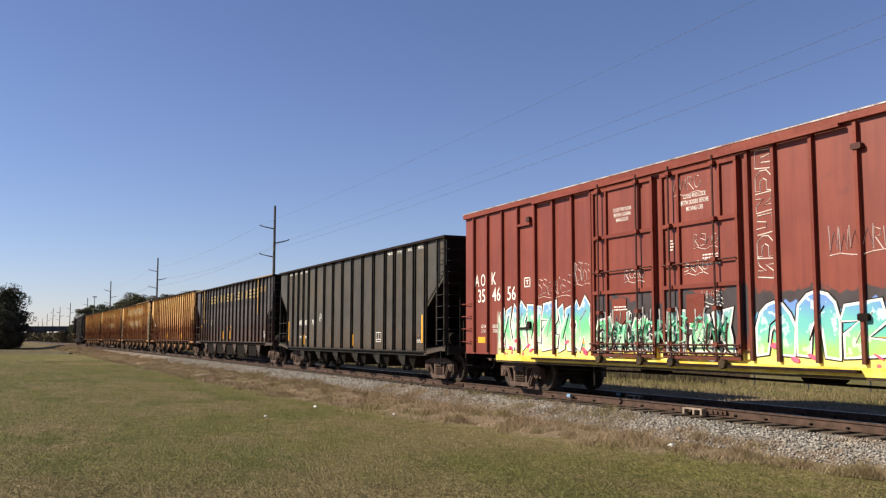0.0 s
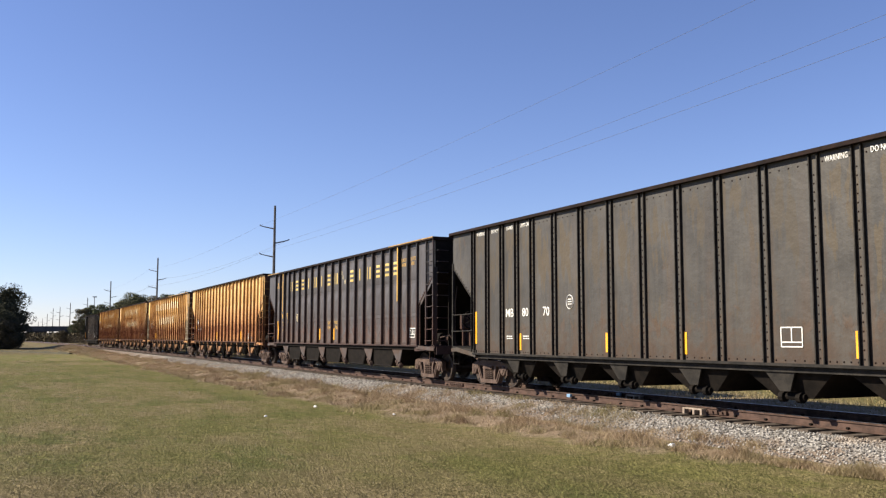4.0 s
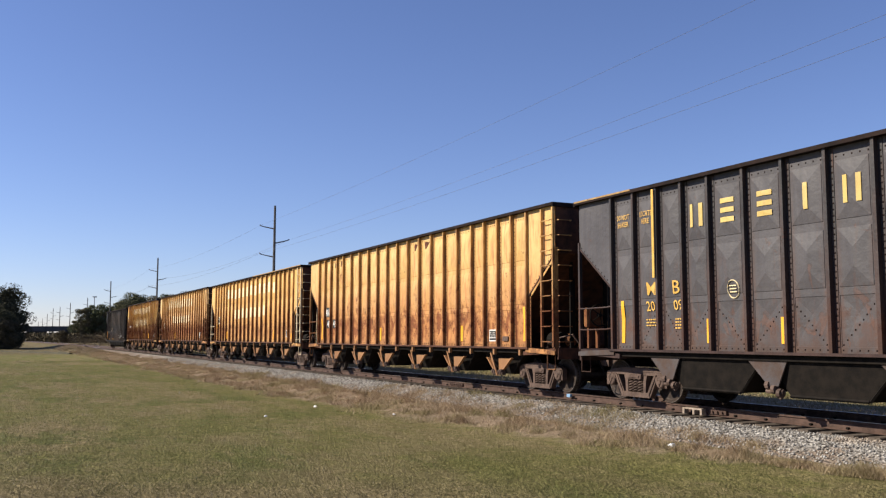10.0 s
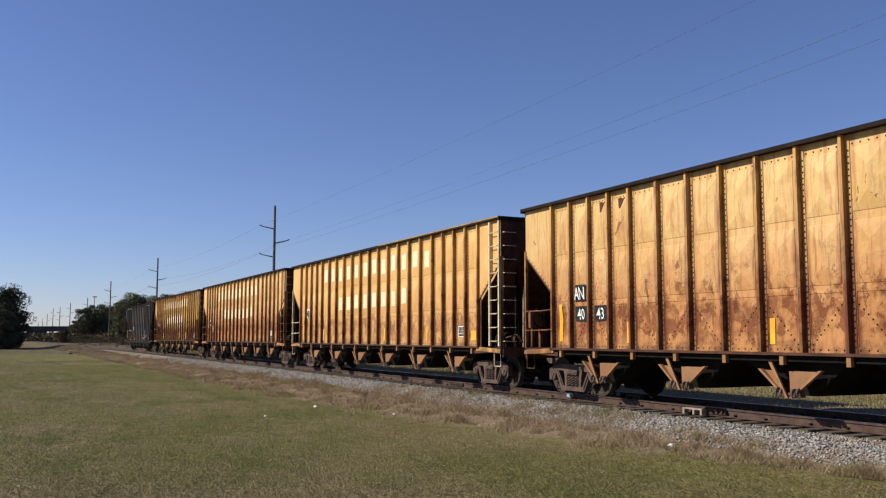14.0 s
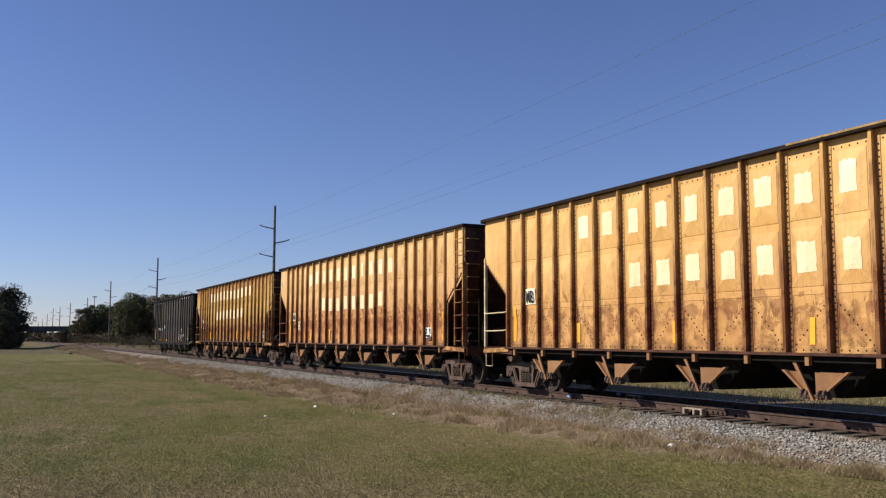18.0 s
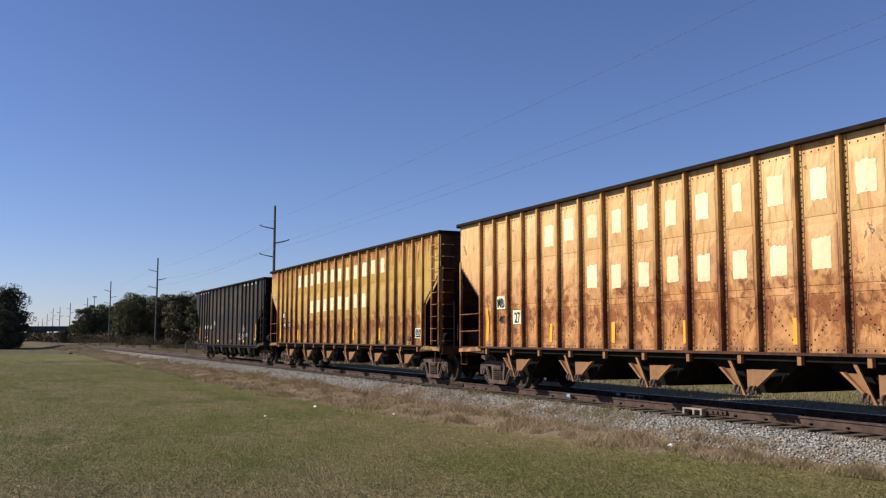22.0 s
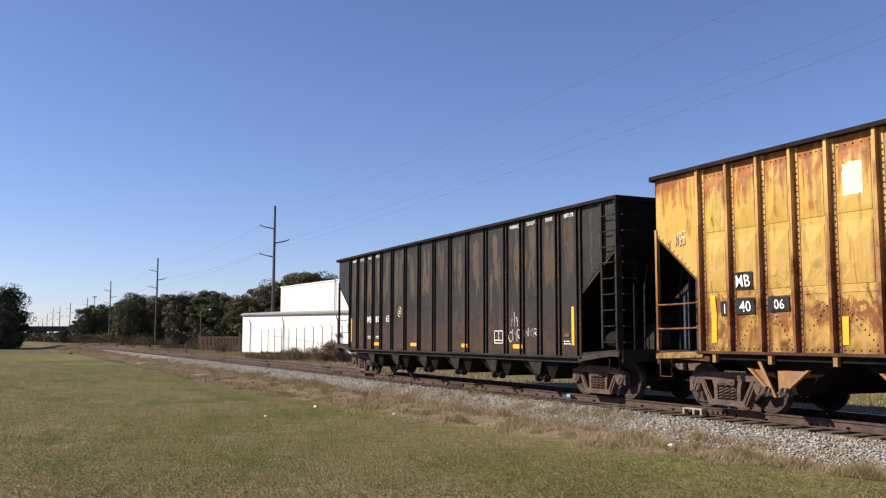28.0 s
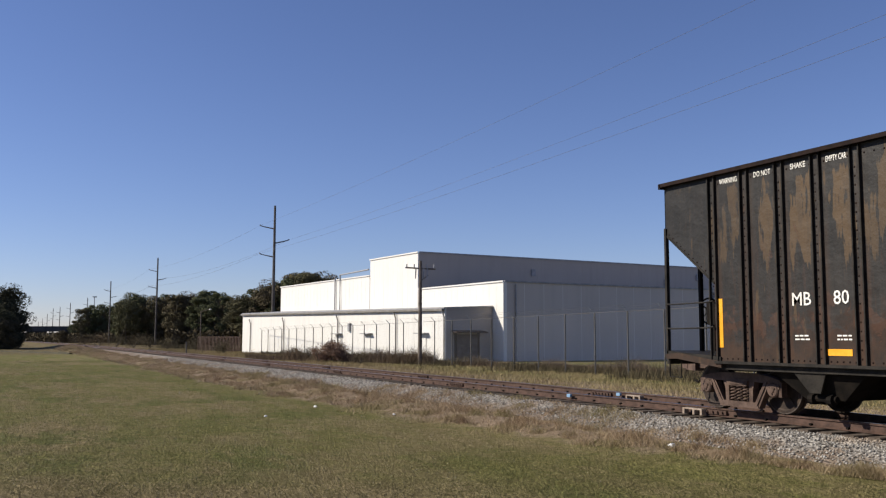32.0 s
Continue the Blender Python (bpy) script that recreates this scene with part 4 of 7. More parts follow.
P_SILL_G = simple("dark_maroon_sill", (0.022, 0.012, 0.011), (0.05, 0.027, 0.023), 4, 0.75)
grey = hopper_car("A", 10.4, 4.71, P_GREY, P_GREY_RIB, P_SILL_G, MAT["black"], "dark grey hopper car with yellow lettering and rust along the sill", P_GREY_RIB, P_GREY_RIB, 1)
black = hopper_car("B", 9.72, 4.67, P_BLACK, P_BLACK_RIB, P_BLACK_RIB, MAT["black"], "dull black ribbed hopper car with white stencilled warning", P_BLACK_RIB, P_BLACK_RIB)
cream = hopper_car("A", 10.4, 4.87, P_CREAM, P_RIB_Y, P_SILL_Y, P_POCKET_Y, "sun-faded yellow hopper car, rusty below", P_RIB_Y, P_RIB_Y, 1)
orange = hopper_car("A", 10.4, 4.85, P_ORANGE, P_RIB_Y, P_SILL_Y, P_POCKET_Y, "orange-yellow hopper car with cream paint-out squares", P_LADDER_Y, P_LADDER_Y, 1)
rusty = hopper_car("A", 10.4, 4.89, P_RUSTY, P_RIB_Y, P_SILL_Y, P_POCKET_Y, "heavily rust-stained yellow hopper car with cream paint-out squares", P_RIB_Y, P_RIB_Y)
ochre = hopper_car("A", 10.4, 4.87, P_OCHRE, P_RIB_Y, P_SILL_Y, P_POCKET_Y, "ochre yellow hopper car, rusty along the top, with cream squares", P_RIB_Y, P_RIB_Y)
last = hopper_car("B", 9.75, 4.67, P_BLACK_END, P_BLACK_RIB, P_BLACK_RIB, MAT["black"], "black hopper car with brown rust streaks at the train's end", P_BLACK_RIB, P_BLACK_RIB)


# ---- markings on the hoppers ----
def panel_mid(ribs, i):
    return (ribs[i] + ribs[i + 1]) / 2


def block_letters(car, x, z, w, h, material, wide=True, low=False):
    """Plain bars in the place of one letter of the road's name: one or two upright ones, or three level ones."""
    s = 0.095 if h > 0.3 else 0.05
    g = Geo()
    if not wide:
        g.box(x - s / 2, x + s / 2, Y_PAINT - 0.004, Y_PAINT, z, z + h)
    elif low:
        for k in range(3):
            g.box(x - w / 2, x + w / 2, Y_PAINT - 0.004, Y_PAINT, z + k * (h - s) / 2, z + k * (h - s) / 2 + s)
    else:
        for k in (-1, 1):
            g.box(x + k * (w - s) / 2 - s / 2, x + k * (w - s) / 2 + s / 2, Y_PAINT - 0.004, Y_PAINT, z, z + h)
    part("name_block", g, material, car, "faded yellow painted bars")


def bars(car, x0, x1, z, rows, material, y=Y_PAINT, h=0.026, gap=0.062, seed=1):
    """Small print that cannot be read: rows of short bars."""
    rnd = random.Random(seed)
    g = Geo()
    for r in range(rows):
        x = x0
        while x < x1 - 0.05:
            w = rnd.uniform(0.03, 0.10)
            g.box(x, min(x + w, x1), y - 0.003, y, z - r * gap, z - r * gap + h)
            x += w + 0.025
    ob = part("small_print", g, material, car, "rows of small print")
    ob["kind"] = "stuff"


def notice(car, x, z, w=0.42, h=0.33):
    """The black inspection stencil in a white frame."""
    p = part("notice", Geo().box(x - w / 2, x + w / 2, Y_PAINT - 0.004, Y_PAINT, z, z + h), MAT["white"], car, "white-framed black inspection stencil")
    m = 0.03
    part("field", Geo().box(x - w / 2 + m, x - 0.012, Y_PAINT - 0.008, Y_PAINT - 0.004, z + 0.11, z + h - m), MAT["black_paint"], p)
    part("field", Geo().box(x + 0.012, x + w / 2 - m, Y_PAINT - 0.008, Y_PAINT - 0.004, z + 0.11, z + h - m), MAT["black_paint"], p)
    part("field", Geo().box(x - w / 2 + m, x + w / 2 - m, Y_PAINT - 0.008, Y_PAINT - 0.004, z + m, z + 0.09), MAT["black_paint"], p)
    g = Geo()
    for i in range(3):
        g.box(x - w / 2 + 0.06 + 0.03 * i, x - w / 2 + 0.13 + 0.02 * i, Y_PAINT - 0.011, Y_PAINT - 0.008, z + h - 0.09 - 0.05 * i, z + h - 0.075 - 0.05 * i)
        g.box(x + 0.05, x + 0.12 + 0.02 * i, Y_PAINT - 0.011, Y_PAINT - 0.008, z + h - 0.09 - 0.05 * i, z + h - 0.075 - 0.05 * i)
    part("small_print", g, MAT["white"], p)["kind"] = "stuff"


def mark_plate(car, text, x0, x1, z0, z1, field, ink, label):
    p = part("number_panel", Geo().box(x0, x1, Y_PAINT - 0.004, Y_PAINT, z0, z1), field, car, label)
    lettering(p, text, (x0 + x1) / 2, Y_PAINT - 0.006, z0 + 0.045, z1 - z0 - 0.09, ink, squash=min(1.0, (x1 - x0) * 0.88 / (0.95 * len(text) * (z1 - z0 - 0.09))), bold=0.01)


def ring(car, x, z, r, material):
    g = Geo()
    pts = [(x + r * math.cos(2 * math.pi * i / 20), Y_PAINT - 0.004, z + 1.15 * r * math.sin(2 * math.pi * i / 20)) for i in range(21)]
    g.tube(pts, 0.012, 4)
    for q in (-0.06, 0, 0.06):
        g.box(x - r * 0.6, x + r * 0.6, Y_PAINT - 0.006, Y_PAINT, z + q, z + q + 0.02)
    part("round_stencil", g, material, car, "round painted emblem outline")


PLATE = simple("cream_number_panel", (0.70, 0.62, 0.44), (0.8, 0.73, 0.56), 3, 0.55)

# grey car
NAME = [(3, 1), (4, 1), (5, 1), (6, 0), (7, 1), (8, 0), (9, 1), (10, 1), (12, 1), (13, 0), (14, 1), (15, 1), (16, 1), (17, 1)]
for i, wide in NAME:
    block_letters(grey, panel_mid(RIBS_A, i) + 0.02, 3.66, 0.36, 0.47, MAT["faded_yellow"], bool(wide), i in (4, 5, 9, 12, 15, 16, 17))
for k in range(3):
    block_letters(grey, panel_mid(RIBS_A, 11) - 0.22 + 0.2 * k, 4.02 - 0.19 * k, 0.13, 0.15, MAT["patch"], False)
for i, x in ((0, 0), (18, 0)):
    lettering(grey, "DO NOT\nSHAKER", panel_mid(RIBS_A, i), Y_PAINT - 0.004, 4.07, 0.12, MAT["yellow_paint"], squash=0.68)
    lettering(grey, "LOCATE\nHERE", panel_mid(RIBS_A, i + 1), Y_PAINT - 0.004, 4.07, 0.12, MAT["yellow_paint"], squash=0.68)
for x in (RIBS_A[2] - 0.075, RIBS_A[18] + 0.005):
    part("stripe", Geo().box(x, x + 0.07, -1.637, -1.62, 2.7, 4.6), MAT["yellow_paint"], grey, "yellow marker stripe")
lettering(grey, "LOAD\nCHIPS", panel_mid(RIBS_A, 9) + 0.02, Y_PAINT - 0.004, 1.98, 0.15, MAT["yellow_paint"], squash=0.8)
lettering(grey, "WOOD\nONLY", panel_mid(RIBS_A, 10) + 0.02, Y_PAINT - 0.004, 1.98, 0.15, MAT["yellow_paint"], squash=0.8)
lettering(grey, "M", -7.65, Y_PAINT - 0.004, 2.34, 0.29, MAT["yellow_paint"])
lettering(grey, "B", -6.85, Y_PAINT - 0.004, 2.34, 0.29, MAT["yellow_paint"])
lettering(grey, "20", -7.72, Y_PAINT - 0.004, 2.0, 0.22, MAT["yellow_paint"])
lettering(grey, "09", -6.82, Y_PAINT - 0.004, 2.0, 0.22, MAT["yellow_paint"])
bars(grey, -6.95, -6.65, 1.8, 4, MAT["yellow_paint"], seed=3)
bars(grey, -7.9, -7.5, 1.8, 3, MAT["yellow_paint"], seed=4)
ring(grey, -5.2, 2.35, 0.15, MAT["patch"])
for x in (-8.72, 8.84):
    reflector(grey, x, 1.31, 2.25, Y_PAINT, 0.11)
for x in (-5.95, -4.02, -1.77, 0.21, 2.76, 5.68):
    reflector(grey, x - 0.04 if x > 0 else x, 1.32, 1.80, Y_PAINT)
notice(grey, 8.47, 1.42)

# black cars
for car in (black, last):
    for k, (i, j) in enumerate(((0, 12), (1, 13), (2, 14), (3, 15))):
        word = ("WARNING", "DO NOT", "SHAKE", "EMPTY CAR")[k]
        for q in (i, j):
            lettering(car, word, panel_mid(RIBS_B, q) + 0.02, Y_PAINT - 0.004, 4.41, 0.105, MAT["white"], squash=(0.68, 0.72, 0.8, 0.56)[k])
    lettering(car, "MB", -6.14, Y_PAINT - 0.004, 1.99, 0.24, MAT["white"])
    lettering(car, "80", -5.29, Y_PAINT - 0.004, 1.99, 0.24, MAT["white"])
    for x, w in ((-8.14, 0.11), (7.84, 0.11)):
        reflector(car, x, 1.24, 2.18, Y_PAINT, w)
    bars(car, -6.3, -5.98, 1.45, 2, MAT["white"], seed=5)
    bars(car, -5.4, -5.05, 1.45, 2, MAT["white"], seed=6)
    bars(car, 7.43, 7.74, 1.32, 2, MAT["white"], seed=7)
    part("card_holder", Geo().bevel_box(7.45, 7.7, Y_PAINT - 0.02, Y_PAINT, 1.44, 1.52, 0.01), MAT["truck"], car)
ring(black, -3.14, 2.30, 0.15, MAT["white"])
ring(last, -3.12, 2.32, 0.15, MAT["patch"])
lettering(black, "70", -4.24, Y_PAINT - 0.004, 1.99, 0.24, MAT["white"])
lettering(last, "65", -4.26, Y_PAINT - 0.004, 1.99, 0.24, MAT["white"])
for x in (-5.55, -1.62, 1.10, 5.28):
    reflector(black, x, 1.09, 1.54, Y_PAINT, 0.08)
for x in (-5.36, -1.9, 2.0, 5.15):
    part("reflector", Geo().box(x - 0.25, x + 0.25, Y_PAINT - 0.004, Y_PAINT, 1.13, 1.24), MAT["reflector"], last, "orange reflective tape")
for car, right in ((black, 0.0), (last, 0.2)):
    g = Geo()
    for x0, x1, z0, z1 in ((3.64, 4.14, 1.26, 1.28), (3.64, 4.14, 1.60, 1.62), (3.64, 3.66, 1.26, 1.62), (4.12, 4.14, 1.26, 1.62), (3.88, 3.9, 1.36, 1.62), (3.64, 4.14, 1.34, 1.36)):
        g.box(x0 + right, x1 + right, Y_PAINT - 0.004, Y_PAINT, z0, z1)
    part("notice", g, MAT["white"], car, "white outlined inspection stencil")


def scribble(car, x0, x1, z0, z1, seed, material, turns=7, r=0.012, y=Y_PAINT - 0.004):
    """A spray-can tag: a row of quick crooked strokes of uneven size with a flourish under them; no real letters."""
    rnd = random.Random(seed)
    n = max(3, turns - 1)
    g = Geo()
    for i in range(n):
        a = x0 + (x1 - x0) * (i + rnd.uniform(-0.12, 0.05)) / n
        w, h = (x1 - x0) / n * rnd.uniform(0.85, 1.15), (z1 - z0) * rnd.uniform(0.7, 1.0)
        lo = z0 + (z1 - z0) * rnd.uniform(0.0, 0.15)
        kind = rnd.randrange(4)
        if kind == 0:
            p = [(0.05, 1.0), (0.15, 0.0), (0.55, 0.75), (0.9, 0.05), (1.0, 0.9)]
        elif kind == 1:
            p = [(0.5 + 0.45 * math.cos(1.0 + 5.4 * k / 9), 0.5 + 0.48 * math.sin(1.0 + 5.4 * k / 9)) for k in range(10)]
        elif kind == 2:
            p = [(0.95, 0.9), (0.3, 1.0), (0.1, 0.65), (0.8, 0.45), (0.85, 0.1), (0.1, 0.0)]
        else:
            p = [(0.1, 0.0), (0.2, 1.0), (0.75, 0.85), (0.7, 0.55), (0.25, 0.5), (0.95, -0.1)]
        g.tube([(a + u * w + rnd.uniform(-0.02, 0.02) * w, y, lo + v * h + rnd.uniform(-0.03, 0.03) * h) for u, v in p], r, 4)
    if turns > 4:
        g.tube([(x0 + (x1 - x0) * k / 6, y, z0 - 0.05 + 0.03 * math.sin(k * 1.7)) for k in range(7)], r * 0.8, 4)
    part("spray_line", g, material, car, "thin spray-paint scrawl")


scribble(last, 4.64, 5.34, 1.3, 1.68, 2, MAT["white"], 4, 0.013)
scribble(last, 5.5, 6.2, 1.42, 1.68, 3, MAT["white"], 4, 0.012)
for a, b, c in ((4.8, 4.86, 1.95), (4.98, 4.98, 2.12), (5.16, 5.1, 1.98)):
    part("spray_line", Geo().tube([(a, Y_PAINT - 0.004, 1.72), ((a + b) / 2 + 0.03, Y_PAINT - 0.004, 1.85), (b, Y_PAINT - 0.004, c)], 0.012, 4), MAT["white"], last, "thin spray-paint scrawl")
scribble(ochre, -9.75, -9.45, 3.3, 3.6, 4, MAT["white"], 2)

# worn paint on the upper edge of some top rails
cap_yellow = car_paint("chipped_yellow_rail_paint", (0.50, 0.33, 0.10), (0.62, 0.46, 0.2), (0.12, 0.05, 0.025), 12.0, 6.5, 0.55)
for car, top, spans in ((grey, 4.71, ((6.6, 10.42), (-10.42, -8.2))), (orange, 4.85, ((1.2, 10.42),))):
    for a, b in spans:
        part("rail_edge", Geo().box(a, b, -1.645, -1.48, top - 0.03, top + 0.006), cap_yellow, car, "chipped pale paint along the top rail")


# yellow cars
def patches(car, top, upper, lower, seed, narrow=()):
    """Cream squares brushed over old letters, with ragged upper and lower edges, lying on the pressed sheet."""
    rnd = random.Random(seed)
    for row, z0, z1 in ((upper, 3.80, 4.34), (lower, 2.58, 3.12)):
        for i in row:
            x, r = panel_mid(RIBS_A, i) + rnd.uniform(-0.02, 0.03), rnd.uniform(0.17, 0.215)
            if i in narrow and z0 > 3:
                r = 0.12
            d = rnd.uniform(-0.05, 0.04)
            w, h = RIBS_A[i + 1] - RIBS_A[i], top - 1.17
            n = 8
            g = Geo()
            ends = [(z0 + d + rnd.uniform(-0.015, 0.01), z1 + d + rnd.uniform(-0.03, 0.02)) for k in range(n + 1)]
            for k in range(n + 1):
                a = x - r + 2 * r * k / n
                lo, hi = ends[k]
                for q in range(7):
                    b = lo + (hi - lo) * q / 6
                    e = a + (rnd.uniform(-0.012, 0.012) if k in (0, n) else 0.0)
                    g.v.append((e, -1.52 + skin(w, h, a - RIBS_A[i], b - 1.17) - 0.004, b))
            g.f = [(k * 7 + q, (k + 1) * 7 + q, (k + 1) * 7 + q + 1, k * 7 + q + 1) for k in range(n) for q in range(6)]
            part("paint_patch", g, MAT["patch"], car, "cream paint-out square")


patches(orange, 4.85, range(4, 16), range(6, 14), 1)
patches(rusty, 4.89, range(4, 15), range(6, 14), 2, (11,))
patches(ochre, 4.87, range(4, 16), range(6, 14), 3)
mark_plate(orange, "MB", -8.10, -7.60, 2.3, 2.72, PLATE, MAT["black_paint"], "cream panel with black letters")
mark_plate(rusty, "MB", -8.10, -7.62, 2.22, 2.58, PLATE, MAT["black_paint"], "cream panel with black letters")
mark_plate(rusty, "27", -7.22, -6.76, 1.79, 2.17, PLATE, MAT["black_paint"], "cream panel with black digits")
lettering(rusty, "40", -7.86, Y_PAINT - 0.004, 1.82, 0.24, MAT["black_paint"])
mark_plate(cream, "AN", -8.05, -7.58, 2.30, 2.70, MAT["black_paint"], MAT["white"], "black panel with white letters")
mark_plate(cream, "40", -8.05, -7.58, 1.82, 2.18, MAT["black_paint"], MAT["white"], "black panel with white digits")
mark_plate(cream, "43", -7.25, -6.78, 1.82, 2.18, MAT["black_paint"], MAT["white"], "black panel with white digits")
mark_plate(ochre, "MB", -8.09, -7.62, 2.34, 2.66, MAT["black_paint"], MAT["white"], "black panel with white letters")
mark_plate(ochre, "40", -8.09, -7.62, 1.87, 2.17, MAT["black_paint"], MAT["white"], "black panel with white digits")
mark_plate(ochre, "06", -7.26, -6.78, 1.90, 2.17, MAT["black_paint"], MAT["white"], "black panel with white digits")
mark_plate(ochre, "1", -8.52, -8.26, 1.85, 2.13, MAT["black_paint"], MAT["white"], "black panel with a white digit")
notice(cream, 7.0, 1.32)
notice(orange, 7.82, 1.44)
notice(rusty, 7.6, 1.42)
notice(ochre, 8.53, 1.40)
for car, xs in ((cream, (-5.97, -1.71, 1.8, 5.03)), (orange, (-5.63, -2.1, 1.5, 5.25)), (rusty, (-5.3, -2.63, -0.16, 2.74, 5.6)), (ochre, (-5.6, -1.13, 2.14, 5.0))):
    for x in xs:
        reflector(car, x, 1.31, 1.78, Y_PAINT, 0.12)
    for x in (-8.72, 8.78) if car is not orange else (-8.72,):
        reflector(car, x, 1.33, 2.25, Y_PAINT, 0.13)
    if car is not orange:
        part("card_holder", Geo().bevel_box(7.6, 7.9, Y_PAINT - 0.03, Y_PAINT, 1.33, 1.46, 0.015), MAT["truck"], car)
part("reflector", Geo().box(8.46, 8.94, Y_PAINT - 0.004, Y_PAINT, 1.34, 1.63), MAT["reflector"], orange, "orange square sticker")

stain = simple("dark_rust_stain", (0.05, 0.016, 0.009), (0.12, 0.04, 0.018), 9, 0.9)
for x, w in ((1.55, 0.16), (2.45, 0.24), (-6.15, 0.14), (-6.9, 0.12)):
    part("rust_stain", Geo().slab([(x - w * 0.2, 4.36), (x + w * 0.1, 4.38), (x + w, 4.60), (x + w * 0.5, 4.57), (x, 4.61), (x - w * 0.8, 4.6)], -1.530, -1.519), stain, cream, "dark rust blotch")


def sheet_skin(x, z, top):
    """The pressed sheet's depth at x along the car."""
    for a, b in zip(RIBS_A[:-1], RIBS_A[1:]):
        if a <= x < b:
            return skin(b - a, top - 1.17, x - a, z - 1.17)
    return 0.0


def drape(me, top, out=0.003):
    """Cuts a flat marking along the folds of the pressed sheet, and lays it there."""
    bm = bmesh.new()
    bm.from_mesh(me)
    bmesh.ops.triangulate(bm, faces=bm.faces[:])
    xs, zs = [v.co.x for v in bm.verts], [v.co.z for v in bm.verts]
    folds = [(q, 0) for a, b in zip(RIBS_A[:-1], RIBS_A[1:]) for q in (a + PAN_SIDE, (a + b) / 2, b - PAN_SIDE) if min(xs) < q < max(xs)]
    folds += [(q + 1.17, 2) for a, b, sign in pan_rows(top - 1.17) for q in ((a, a + PAN_RUN, b - PAN_RUN, b) if sign > 0 else (a, b - 0.3, b)) if min(zs) < q + 1.17 < max(zs)]
    for q, axis in folds:
        at, way = Vector((0, 0, 0)), Vector((0, 0, 0))
        at[axis], way[axis] = q, 1.0
        bmesh.ops.bisect_plane(bm, geom=bm.verts[:] + bm.edges[:] + bm.faces[:], dist=1e-5, plane_co=at, plane_no=way)
    for v in bm.verts:
        v.co.y += sheet_skin(v.co.x, v.co.z, top) - out
    bm.to_mesh(me)
    bm.free()


def lay_on_skin(ob, top, done):
    """Lays the markings of a car on its side sheets."""
    for o in ob.children:
        if o.name.split(".")[0] in ("name_block", "small_print", "notice", "number_panel", "round_stencil", "reflector", "lettering", "card_holder", "spray_line", "rust_stain"):
            for p in [o] + list(o.children):
                if p.data.name not in done:
                    done.add(p.data.name)
                    drape(p.data, top, {"number_panel": 0.013, "lettering": 0.024 if p is not o else 0.012, "field": 0.008, "small_print": 0.012}.get(p.name.split(".")[0], 0.004))


for car, height in ((grey, 4.71), (cream, 4.87), (orange, 4.85), (rusty, 4.89), (ochre, 4.87)):
    lay_on_skin(car, height, set())
